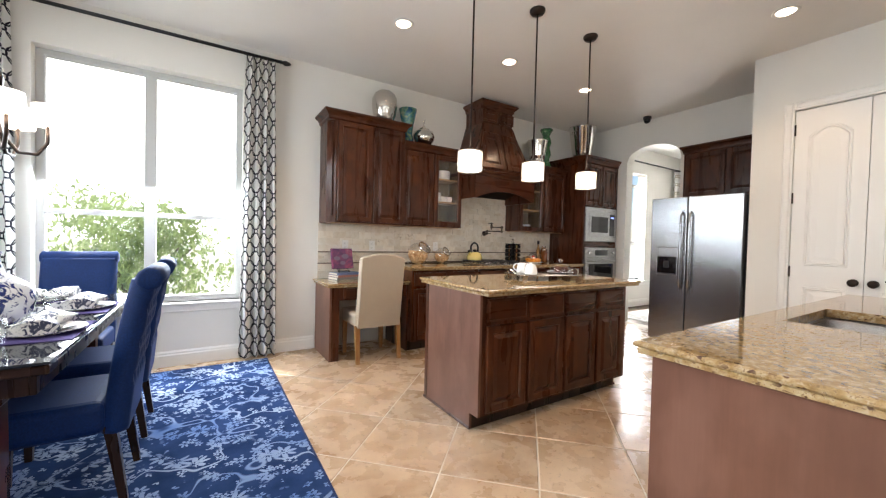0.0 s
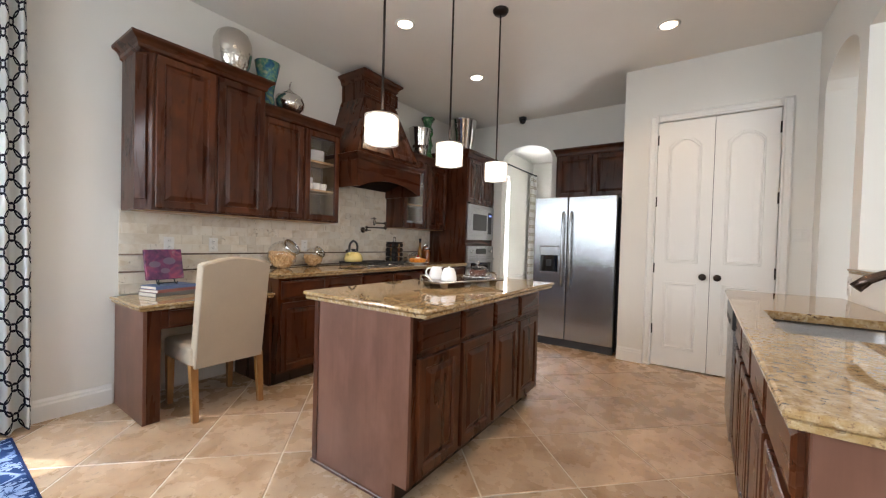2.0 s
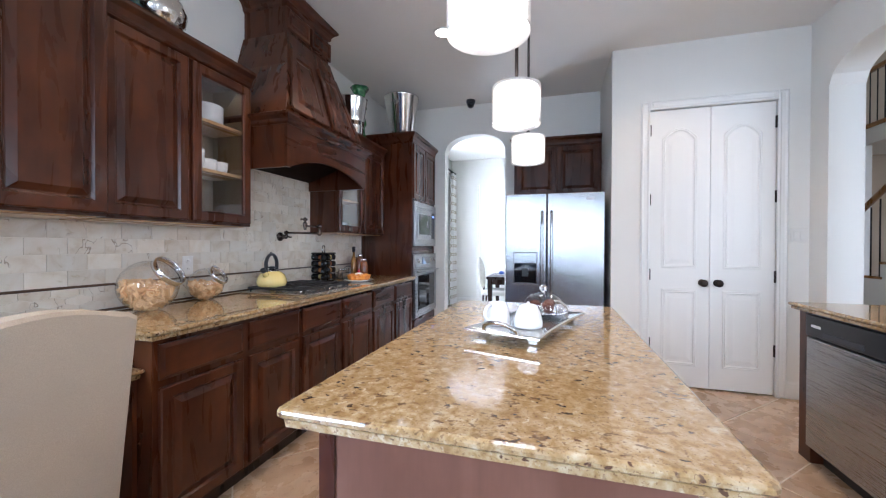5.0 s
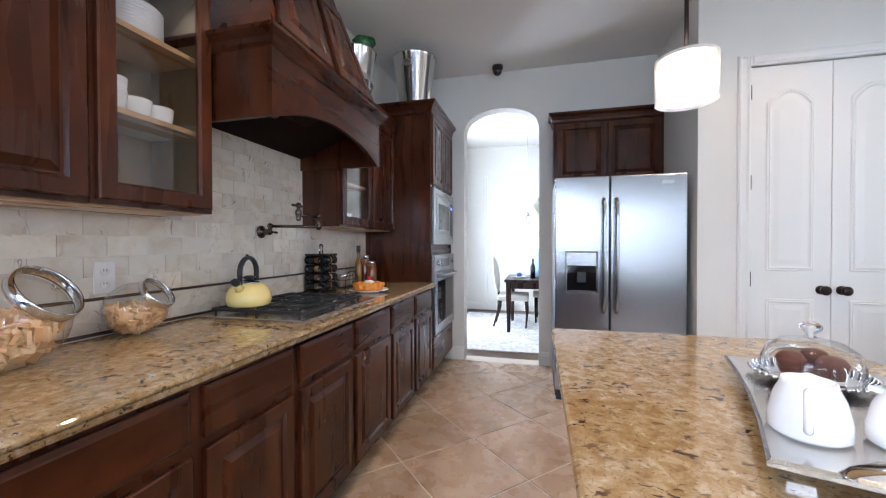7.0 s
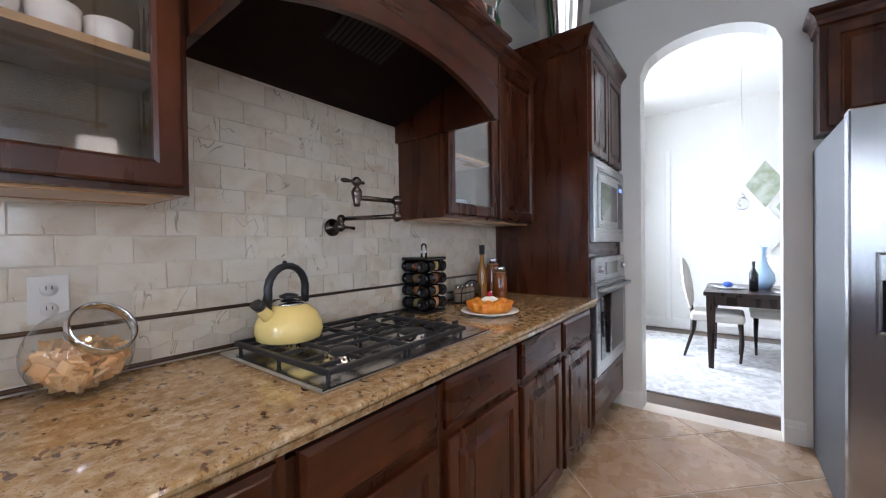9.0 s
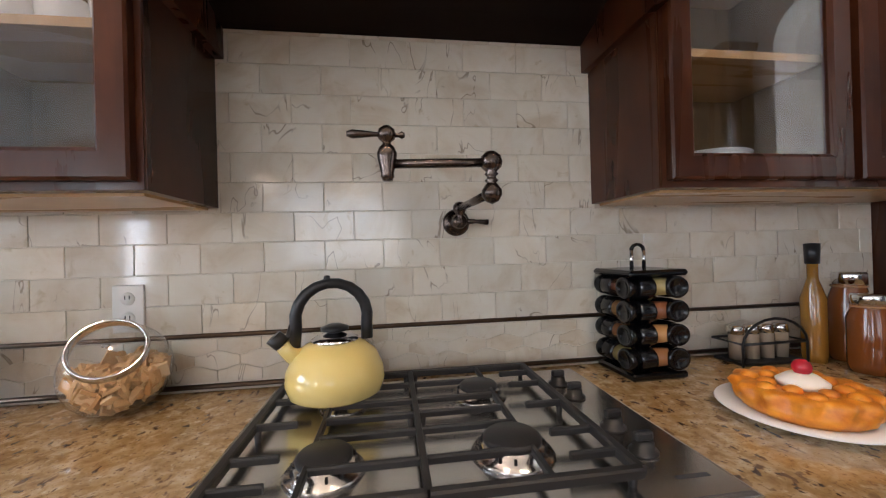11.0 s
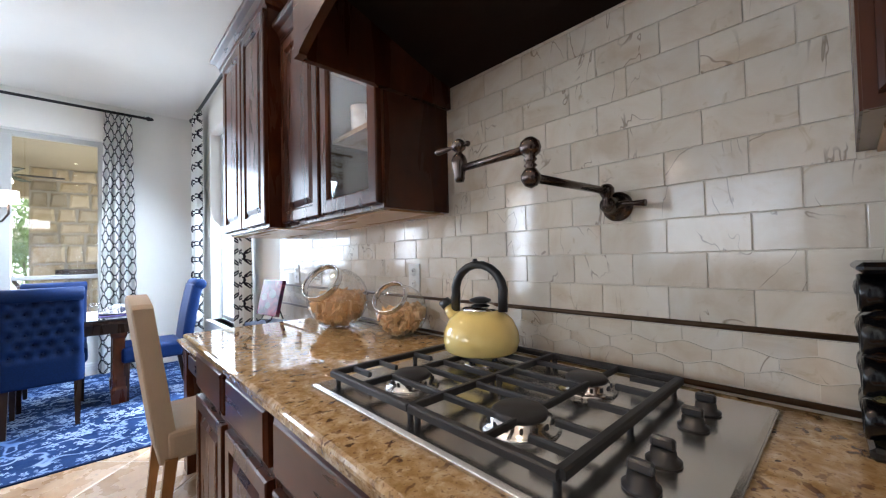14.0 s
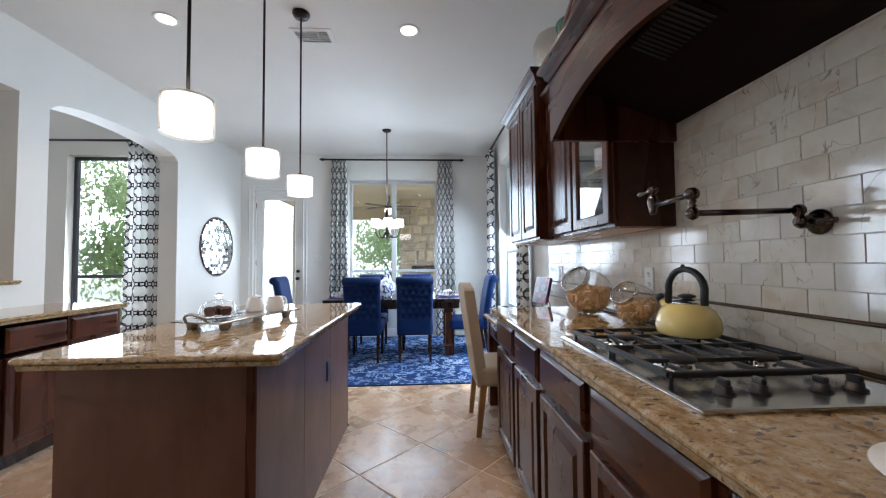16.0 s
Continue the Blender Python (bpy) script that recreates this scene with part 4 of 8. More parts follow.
TAN = paint("tan_stucco", (0.50, 0.41, 0.27), 0.9, 0.3, 120)
BEIGE = paint("beige_wall_paint", (0.55, 0.45, 0.34))


def trellis(name, ink):
    """White cloth with an interlaced-ring print."""
    m = Mat(name, (0.8, 0.78, 0.73), 0.85, spec=0.2)
    uv = m.node("ShaderNodeMapping", Scale=(7.2, 5.6, 1.0))
    m.l.new(m.n.new("ShaderNodeTexCoord").outputs["UV"], uv.inputs[0])
    uv = uv.outputs[0]
    lines = []
    for off, rad in (((0, 0, 0), 0.40), ((0.5, 0.5, 0), 0.40), ((0.5, 0, 0), 0.13), ((0, 0.5, 0), 0.13)):
        ad = m.n.new("ShaderNodeVectorMath")
        ad.operation = "ADD"
        m.l.new(uv, ad.inputs[0])
        ad.inputs[1].default_value = off
        fr_ = m.n.new("ShaderNodeVectorMath")
        fr_.operation = "FRACTION"
        m.l.new(ad.outputs[0], fr_.inputs[0])
        sb = m.n.new("ShaderNodeVectorMath")
        sb.operation = "SUBTRACT"
        m.l.new(fr_.outputs[0], sb.inputs[0])
        sb.inputs[1].default_value = (0.5, 0.5, 0)
        sep = m.n.new("ShaderNodeSeparateXYZ")
        m.l.new(sb.outputs[0], sep.inputs[0])
        ln = m.calc("SQRT", m.calc("ADD", m.calc("POWER", m.calc("ABSOLUTE", sep.outputs[0]), 2.0), m.calc("POWER", m.calc("ABSOLUTE", sep.outputs[1]), 2.0)))
        lines.append(m.calc("ABSOLUTE", m.calc("SUBTRACT", ln, rad)))
    d = m.calc("MINIMUM", m.calc("MINIMUM", lines[0], lines[1]), m.calc("MINIMUM", lines[2], lines[3]))
    k = m.ramp(d, [(0.027, 1.0), (0.036, 0.0)])
    m.set("Base Color", m.mix(k, (0.84, 0.83, 0.80), ink))
    m.bump(m.noise(m.coord(), 700, 2), 0.15, 0.0006)
    tr = m.n.new("ShaderNodeBsdfTranslucent")
    m.l.new(m.mix(k, (0.84, 0.83, 0.80), ink), tr.inputs[0])
    mx = m.n.new("ShaderNodeMixShader")
    mx.inputs[0].default_value = 0.4
    m.l.new(m.p.outputs[0], mx.inputs[1])
    m.l.new(tr.outputs[0], mx.inputs[2])
    m.l.new(mx.outputs[0], m.n["Material Output"].inputs["Surface"])
    return m.m


TRELLIS = trellis("trellis_print_cloth", (0.018, 0.018, 0.028))
PALETRELLIS = trellis("pale_print_cloth", (0.50, 0.44, 0.34))


# ---------------------------------------------------------------- windows and doors
# White vinyl painted grey: its backlit look is put into the colour.
BACKLITVINYL = paint("backlit_white_vinyl", (0.50, 0.50, 0.48), 0.4, 0.02, 40, 0.03)


def window(name, at, rz, w, z0, z1, rail, label, depth=0.1, frame_mat=None, thick=0.045, mullion=True):
    """A double window in its opening: local x along the wall, room towards -y, wall's inner face at y 0."""
    fm = frame_mat or BACKLITVINYL
    win = thing(name, label, "window", at, rz, kind="structure")
    y0, y1 = depth, depth + 0.05
    fr_ = part("window_frame", nest(bmesh.new(), [rect(0, w, z0, z1, 0, y1), rect(0, w, z0, z1, 0, y0), rect(0, w, z0, z1, thick, y0), rect(0, w, z0, z1, thick + 0.008, y0 + 0.01), rect(0, w, z0, z1, thick + 0.008, y1)], cap=False, back=False), fm, win)
    if mullion:
        part("mullion", B(w / 2 - 0.042, w / 2 + 0.042, y0 - 0.005, y1, z0 + thick, z1 - thick, 0.004), fm, win)
    for a, b in ((thick, w / 2 - 0.042), (w / 2 + 0.042, w - thick)) if mullion else ((thick, w - thick),):
        part("meeting_rail", B(a, b, y0 + 0.004, y1 - 0.004, rail - 0.022, rail + 0.022, 0.004), fm, win)
        part("sash_lock", B((a + b) / 2 - 0.025, (a + b) / 2 + 0.025, y0 - 0.008, y0 + 0.004, rail + 0.01, rail + 0.026, 0.003), fm, win)
        for c, d in ((z0 + thick, rail - 0.022), (rail + 0.022, z1 - thick)):
            pane = part("pane", B(a - 0.004, b + 0.004, y0 + 0.024, y0 + 0.028, c - 0.004, d + 0.004), PANE, win)
            pane.visible_shadow = False
    part("window_sill", slab(bmesh.new(), -0.06, w + 0.06, -0.045, depth, z0 - 0.028, z0 - 0.002, 0.006), TRIM, win)
    part("apron", B(-0.03, w + 0.03, -0.015, -0.001, z0 - 0.09, z0 - 0.028, 0.004), TRIM, win)
    return win


window("window_1", (-1.13, N, 0), 0, 1.45, 0.582, 2.658, 1.37, "white double window with two sashes and a sill")
window("window_2", (W, 1.88, 0), 90, 1.50, 0.552, 2.628, 1.09, "white double window that looks on a covered patio")
window("window_3", (6.90, N, 0), 0, 1.45, 0.502, 2.398, 1.25, "white double window of the next room")

pd = thing("door_1", "white glazed patio door with a dark knob", "door", (W, 0.33, 0), 90, kind="structure")
part("door_frame", nest(bmesh.new(), [[(0, 0.15, 0), (0.8, 0.15, 0), (0.8, 0.15, 2.44), (0, 0.15, 2.44)], [(0, 0.02, 0), (0.8, 0.02, 0), (0.8, 0.02, 2.44), (0, 0.02, 2.44)], [(0.03, 0.02, 0.015), (0.77, 0.02, 0.015), (0.77, 0.02, 2.41), (0.03, 0.02, 2.41)], [(0.03, 0.15, 0.015), (0.77, 0.15, 0.015), (0.77, 0.15, 2.41), (0.03, 0.15, 2.41)]], cap=False, back=False), TRIM, pd)
part("leaf", nest(bmesh.new(), [rect(0.032, 0.768, 0.02, 2.405, 0.115, 0.085), rect(0.032, 0.768, 0.02, 2.405, 0, 0.085), rect(0.032, 0.768, 0.02, 2.405, 0, 0.045), rect(0.032, 0.768, 0.02, 2.405, 0.095, 0.045), rect(0.032, 0.768, 0.02, 2.405, 0.10, 0.038), rect(0.032, 0.768, 0.02, 2.405, 0.115, 0.05), rect(0.032, 0.768, 0.02, 2.405, 0.115, 0.085)], cap=False, back=False), TRIM, pd)
pane = part("pane", B(0.14, 0.66, 0.06, 0.066, 0.13, 2.295), PANE, pd)
pane.visible_shadow = False
for z in (0.25, 1.2, 2.15):
    part("hinge", B(0.022, 0.034, 0.03, 0.045, z, z + 0.09, 0.002), BRONZE, pd)
for z in (0.98, 1.1):
    part("door_handle" if z < 1 else "dead_bolt", turn(lathe(bmesh.new(), [(0, 0), (0.028, 0), (0.028, 0.006), (0.012, 0.01), (0.012, 0.03), (0.026, 0.04), (0.024, 0.06), (0, 0.066)] if z < 1 else [(0, 0), (0.028, 0), (0.026, 0.012), (0, 0.014)], 20), Matrix.Translation((0.715, 0.045, z)) @ Matrix.Rotation(radians(90), 4, "X")), BRONZE, pd)


def casing(name, at, rz, w, h, label, wide=0.075):
    cs = thing(name, label, "trim", at, rz, kind="structure")
    for a, b in ((-wide, 0), (w, w + wide)):
        part("side_casing", nest(bmesh.new(), [rect(a, b, 0, h + wide, 0, -0.001), rect(a, b, 0, h + wide, 0, -0.014), rect(a, b, 0, h + wide, 0.012, -0.02), rect(a, b, 0, h + wide, 0.025, -0.012), rect(a, b, 0, h + wide, 0.034, -0.012)]), TRIM, cs)
    part("head_casing", nest(bmesh.new(), [rect(0, w, h, h + wide, 0, -0.001), rect(0, w, h, h + wide, 0, -0.013), rect(0, w, h, h + wide, 0.012, -0.019), rect(0, w, h, h + wide, 0.025, -0.011), rect(0, w, h, h + wide, 0.034, -0.011)]), TRIM, cs)
    return cs


casing("trim_1", (W, 0.33, 0), 90, 0.80, 2.44, "white moulded casing of the patio door")
casing("trim_2", (PANX, 1.288, 0), -90, 0.946, 2.47, "white moulded casing of the pantry doors")


def pantry_leaf(at, w, knob_right):
    leaf = thing("door_2" if knob_right else "door_3", "cream two-panel pantry door with an arched upper panel", "door", at, -90, kind="structure")
    part("leaf", B(0, w, 0, 0.035, 0.012, 2.463, 0.002), TRIM, leaf)
    e = 0.095
    up = [arch_rect(e, w - e, 1.06, 2.30, 0.085, i, y) for i, y in ((0, 0.0005), (0.006, -0.007), (0.014, -0.004), (0.02, -0.009), (0.03, -0.001), (0.045, -0.001), (0.075, -0.006))]
    part("upper_panel", nest(bmesh.new(), up), TRIM, leaf)
    dn = [rect(e, w - e, 0.20, 0.87, i, y) for i, y in ((0, 0.0005), (0.006, -0.007), (0.014, -0.004), (0.02, -0.009), (0.03, -0.001), (0.045, -0.001), (0.075, -0.006))]
    part("lower_panel", nest(bmesh.new(), dn), TRIM, leaf)
    kx = w - 0.055 if knob_right else 0.055
    part("knob", turn(lathe(bmesh.new(), [(0, 0), (0.03, 0), (0.03, 0.006), (0.012, 0.01), (0.012, 0.03), (0.03, 0.042), (0.032, 0.052), (0.024, 0.064), (0, 0.068)], 24), Matrix.Translation((kx, 0, 0.935)) @ Matrix.Rotation(radians(90), 4, "X")), BRONZE, leaf, "dark bronze knob")
    hx = 0.0 if knob_right else w
    for z in (0.33, 0.95, 1.62, 2.24):
        part("hinge", B(hx - 0.008, hx + 0.008, -0.01, 0.0, z, z + 0.10, 0.002), BRONZE, leaf, "dark bronze hinge")
    return leaf


pantry_leaf((PANX + 0.006, 1.2845, 0), 0.467, True)
pantry_leaf((PANX + 0.006, 0.8135, 0), 0.467, False)
# Near-black sheet stands in for the shade behind the closed leaves.
struct("pantry_back", B(PANX + 0.15, PANX + 0.158, 0.342, 1.288, 0, 2.47), ESPRESSO, "dark sheet behind the pantry doors in place of the unlit inside", "wall")


def baseboard(name, at, rz, length):
    prof = [(0, 0), (-0.016, 0), (-0.016, 0.10), (-0.011, 0.112), (-0.011, 0.124), (-0.004, 0.14), (0, 0.14)]
    bm = prism(bmesh.new(), prof, "x", 0, length)
    ob = solid(name, bm, TRIM, "white moulded baseboard along the wall", "baseboard", at, rz, kind="structure")
    return ob


for i, (at, rz, length) in enumerate((((-1.98, N - 0.001, 0), 0, 3.0), ((W + 0.001, 1.21, 0), 90, 3.04), ((-0.41, S + 0.001, 0), 180, 1.57), ((PANX - 0.001, 1.605, 0), -90, 0.240),
                                      ((PANX - 0.001, 0.265, 0), -90, 0.143), ((ARCHX - 0.001, 3.62, 0), -90, 0.138), ((ARCHX - 0.001, 2.70, 0), -90, 0.10), ((1.415, S + 0.001, 0), 180, 0.235), ((3.555, S + 0.001, 0), 180, 0.13))):
    baseboard("baseboard_%d" % (i + 1), at, rz, length)

# ---------------------------------------------------------------- neighbouring rooms
struct("floor_east_room", B(5.66, 9.0, 0.8, 4.44, -0.12, -0.012), PLANKFLOOR, "dark wood plank floor of the next room", "floor")
struct("wall_east_far", B(8.72, 8.9, 0.8, N, -0.1, 3.3), WALL, "white painted far wall of the next room", "wall")
struct("wall_east_south", B(5.66, 8.72, 0.8, 0.96, -0.1, 3.3), WALL, "white painted side wall of the next room", "wall")
struct("ceiling_east", B(5.66, 9.0, 0.8, 4.44, 3.1, 3.2), CEIL, "white ceiling of the next room", "ceiling")
struct("wall_pilaster", B(8.69, 8.72, 3.64, 3.70, 0.1, 2.55, 0.004), TRIM, "white corner trim on the far wall", "trim")
struct("floor_threshold", B(5.50, 5.66, 2.70, 3.48, -0.12, -0.010), PLANKFLOOR, "dark wood threshold in the arched doorway", "floor")
for i, (at, rz, length) in enumerate((((8.719, N, 0), -90, 3.2), ((5.67, N - 0.001, 0), 0, 3.04))):
    baseboard("baseboard_%d" % (i + 20), at, rz, length)
struct("floor_family_room", B(-0.7, 9.5, -6.4, -0.04, -0.12, -0.006), FLOORTILE, "tan tiled floor of the family room", "floor")
struct("wall_family_west", wall_mesh("x", -0.85, -0.65, -6.4, -0.04, 0, 5.5, [(-1.40, -0.35, 0.45, 2.64, 0)]), WALL, "white wall with a tall window", "wall")
# The unframed opening is out of view, added for the lamp before it.
struct("wall_family_south", wall_mesh("y", -6.55, -6.4, -0.85, 9.5, 0, 5.5, [(-0.2, 3.6, 0.4, 4.6, 0)]), BEIGE, "beige wall of the two-storey family room", "wall")
struct("wall_family_east", B(9.5, 9.65, -6.55, 0.96, 0, 5.5), BEIGE, "beige wall behind the stairs", "wall")
struct("wall_over_kitchen", B(-0.85, 9.5, -0.04, 0.12, 3.3, 5.5), WALL, "white upper wall over the kitchen", "wall")
struct("wall_hall_north", B(PANX + 0.16, 9.5, -0.04, 0.12, 0, 3.3), WALL, "white wall behind the pantry", "wall")
struct("ceiling_family", B(-0.85, 9.65, -6.55, 0.12, 5.5, 5.6), CEIL, "white ceiling over the family room", "ceiling")
window("window_4", (-0.65, -1.40, 0), 90, 1.05, 0.452, 2.638, 1.08, "dark-framed tall window behind a patterned curtain", frame_mat=RUBBER, thick=0.03, mullion=False)

stair = thing("staircase", "wooden staircase with an iron and timber railing", "staircase", (7.9, -1.6, 0))
for i in range(16):
    part("tread", B(-0.27 * (i + 1) - 0.03, -0.27 * i, -1.0, 0.0, 0.18 * i + 0.15, 0.18 * (i + 1), 0.004), HONEYWOOD, stair)
    part("riser", B(-0.27 * (i + 1), -0.27 * i, -1.0, -0.01, 0 if i < 2 else 0.18 * (i - 2), 0.18 * i + 0.15), TRIM, stair)
    for k in (0.25, 0.75):
        z = 0.18 * (i + 1)
        part("baluster", tube(bmesh.new(), [(-0.27 * (i + k), -0.05, z), (-0.27 * (i + k), -0.05, z + 0.80 + 0.18 * k)], 0.009, 6), BLACKMETAL, stair)
part("handrail", tube(bmesh.new(), [(0, -0.05, 1.05), (-0.27 * 16, -0.05, 1.05 + 0.18 * 16)], 0.033, 10), HONEYWOOD, stair)
balc = thing("balcony", "upper landing with a timber and iron railing", "balcony", (3.6, -2.7, 2.9))
part("deck", B(-3, 5.8, -3.6, 0, 0, 0.25), TRIM, balc)
part("top_rail", B(-3, 5.8, -0.08, 0, 1.15, 1.21, 0.01), HONEYWOOD, balc)
part("bottom_rail", B(-3, 5.8, -0.1, 0.02, 0.25, 0.32, 0.01), HONEYWOOD, balc)
for i in range(60):
    part("baluster", tube(bmesh.new(), [(-2.9 + i * 0.145, -0.04, 0.3), (-2.9 + i * 0.145, -0.04, 1.16)], 0.009, 6), BLACKMETAL, balc)
part("post", B(5.0, 5.12, -0.12, 0.0, -2.9, 0.0), TRIM, balc)
part("post", B(-2.6, -2.48, -0.12, 0.0, -2.9, 0.0), TRIM, balc)

# ---------------------------------------------------------------- outside
struct("ground", B(-400, 400, -400, 400, -0.5, -0.2), LAWN, "pale sunlit ground that reaches the horizon", "ground")
# Glowing sheet 70 m out, added as the overexposed sky; it also lights the rooms.
SKYGLOW = glow("white_sky_glow", (1.0, 1.0, 1.0), 3.6)
bm = bmesh.new()
for a in range(26):
    t0, t1 = radians(60 + a * 7), radians(60 + (a + 1) * 7)
    v = [bm.verts.new((70 * math.cos(t), 70 * math.sin(t), z)) for t, z in ((t0, -0.3), (t1, -0.3), (t1, 45), (t0, 45))]
    bm.faces.new(v)
struct("backdrop", bm, SKYGLOW, "glowing white sheet in place of the overexposed sky", "backdrop")


def tree(name, at, trunk, height, rx, rz_, leaves, seed, size=0.11, label=""):
    rnd = random.Random(seed)
    tr = thing(name, label or "leafy green garden tree", "tree", at)
    for k in range(trunk):
        a = 6.28 * k / trunk + 0.4
        pts = [(0.08 * math.cos(a), 0.08 * math.sin(a), 0)]
        for j in range(1, 6):
            f = j / 5
            pts.append((math.cos(a) * (0.08 + rx * 0.55 * f ** 1.4) + rnd.uniform(-0.05, 0.05), math.sin(a) * (0.08 + rx * 0.55 * f ** 1.4) + rnd.uniform(-0.05, 0.05), height * f))
        part("trunk", tube(bmesh.new(), pts, [0.06, 0.05, 0.045, 0.035, 0.025, 0.012], 7), BARK, tr)
    co, faces = [], []
    clumps = [(rnd.gauss(0, 0.45), rnd.gauss(0, 0.45), rnd.uniform(-0.9, 0.9), rnd.uniform(0.25, 0.5)) for _ in range(38)]
    for i in range(leaves):
        c = clumps[i % len(clumps)]
        d = Vector((rnd.gauss(0, 1), rnd.gauss(0, 1), rnd.gauss(0, 1))).normalized() * c[3] * rnd.uniform(0.5, 1) ** 0.5
        p = Vector(((c[0] + d.x) * rx, (c[1] + d.y) * rx, height + (c[2] * 0.8 + d.z) * rz_))
        q = Euler((rnd.uniform(0, 6), rnd.uniform(0, 6), rnd.uniform(0, 6))).to_matrix()
        s = size * rnd.uniform(0.6, 1.3)
        b = len(co)
        for x, y, z in ((-1, 0, 0), (-0.2, 0.42, 0.08), (1, 0, 0), (-0.2, -0.42, 0.08)):
            co.append(tuple(p + q @ Vector((x, y, z)) * s))
        faces.append((b, b + 1, b + 2, b + 3))
    me = bpy.data.meshes.new("crown")
    me.from_pydata(co, [], faces)
    me.materials.append(LEAF)
    cr = new("crown", me)
    cr.parent = tr
    return tr


tree("tree", (-1.0, 9.0, -0.2), 5, 1.15, 1.55, 1.0, 8000, 3, 0.06)
tree("tree", (-10.5, 2.2, -0.2), 4, 2.3, 1.9, 1.5, 12000, 5, 0.075, "multi-stemmed flowering garden tree")
tree("tree", (-4.9, -3.3, -0.2), 4, 2.2, 1.6, 1.5, 10000, 8, 0.07, "leafy green tree outside the tall window")
bush = tree("shrub", (-2.9, -2.1, -0.2), 3, 0.35, 0.6, 0.4, 1300, 9, 0.07, "low green shrub on the lawn")

patio = thing("patio_cover", "tan patio roof on the garden side", "patio roof", (-4.0, 2.2, 2.78))
part("soffit", B(-2.3, 1.82, -2.6, 2.2, 0, 0.12), TAN, patio)
part("beam", B(-2.3, -2.0, -2.6, 2.2, -0.34, 0.0, 0.01), TAN, patio)
part("post", B(-2.3, -2.0, -2.6, -2.3, -2.98, -0.34), TAN, patio)
part("post", B(-2.3, -2.0, 1.9, 2.2, -2.98, -0.34), TAN, patio)
struct("pavement", B(-6.4, -2.18, -0.6, 4.6, -0.2, -0.06), MORTAR, "pale concrete patio slab", "pavement")
fan = thing("ceiling_fan", "patio ceiling fan with a lit globe at rest", "ceiling fan", (-4.3, 2.35, 2.78))
part("rod", tube(bmesh.new(), [(0, 0, 0), (0, 0, -0.2)], 0.015), BRONZE, fan)
part("motor", lathe(bmesh.new(), [(0, -0.18), (0.09, -0.2), (0.11, -0.26), (0.06, -0.31), (0, -0.31)], 20), BRONZE, fan)
part("globe", lathe(bmesh.new(), [(0, -0.44), (0.07, -0.42), (0.11, -0.36), (0.09, -0.31), (0, -0.31)], 20), glow("fan_globe_glow", (1.0, 0.85, 0.62), 4.0), fan, "glowing frosted glass globe")
for i in range(5):
    part("blade", turn(B(0.12, 0.62, -0.06, 0.06, -0.255, -0.245, 0.003), Matrix.Rotation(radians(72 * i + 20), 4, "Z")), ESPRESSO, fan)

fire = thing("stone_fireplace", "outdoor fireplace of rough tan limestone with a dark timber mantel", "fireplace", (-4.9, 3.35, -0.06))
part("core", B(-0.4, 0.0, -0.80, 0.9, 0, 2.84), MORTAR, fire)
rnd = random.Random(4)
z = 0.0
while z < 2.78:
    h = rnd.uniform(0.16, 0.3)
    y = -0.80
    while y < 0.88:
        w = rnd.uniform(0.18, 0.42)
        y1, z1 = min(y + w, 0.9), min(z + h, 2.84)
        part("stone", nest(bmesh.new(), [[(-0.01, y + 0.01, z + 0.01), (-0.01, y1 - 0.01, z + rnd.uniform(0.01, 0.03)), (-0.01, y1 - rnd.uniform(0.01, 0.04), z1 - 0.01), (-0.01, y + rnd.uniform(0.01, 0.04), z1 - 0.01)],
                                         [(0.025, y + 0.012, z + 0.015), (0.025, y1 - 0.015, z + 0.03), (0.025, y1 - 0.035, z1 - 0.015), (0.025, y + 0.035, z1 - 0.018)],
                                         [(0.04, y + 0.04, z + 0.045), (0.045, y1 - 0.045, z + 0.05), (0.04, y1 - 0.06, z1 - 0.045), (0.045, y + 0.06, z1 - 0.045)]]), STONE, fire)
        y = y1
    z += h
part("mantel", B(-0.02, 0.22, -0.5, 0.7, 1.1, 1.22, 0.01), ESPRESSO, fire, "dark timber mantel")

# ---------------------------------------------------------------- lamps and fixtures
SHADEGLOW = glow("lit_white_fabric_shade", (1.0, 0.90, 0.79), 6.0)
SHEER = Mat("sheer_outer_shade", (0.9, 0.87, 0.82), 0.6)
SHEER.set("Transmission Weight", 0.75)
SHEER.set("IOR", 1.02)
SHEER = SHEER.m
CANGLOW = glow("recessed_lamp_glow", (1.0, 0.84, 0.64), 9.0)

for x in (1.60, 2.225, 2.89):
    p = thing("pendant_lamp", "slim bronze pendant with a lit white drum shade over the island", "pendant lamp", (x, 2.25, 1.69), group="pendants over the island")
    part("shade", lathe(bmesh.new(), [(0, 0.020), (0.079, 0.020), (0.079, 0.146), (0, 0.146)], 40), SHADEGLOW, p, "glowing white fabric drum shade")
    part("sheer_shade", lathe(bmesh.new(), [(0.089, 0.011), (0.0895, 0.152), (0.0885, 0.152), (0.088, 0.011), (0.089, 0.011)], 40), SHEER, p, "sheer outer fabric sleeve")
    part("cap", lathe(bmesh.new(), [(0, 0.14), (0.024, 0.14), (0.024, 0.165), (0.014, 0.178), (0, 0.18)], 20), BRONZE, p)
    part("rod", tube(bmesh.new(), [(0, 0, 0.17), (0, 0, H - 1.69 - 0.02)], 0.0065, 8), BRONZE, p)
    part("canopy", lathe(bmesh.new(), [(0, H - 1.69 - 0.035), (0.05, H - 1.69 - 0.03), (0.062, H - 1.69 - 0.012), (0.062, H - 1.69), (0, H - 1.69)], 28), BRONZE, p)

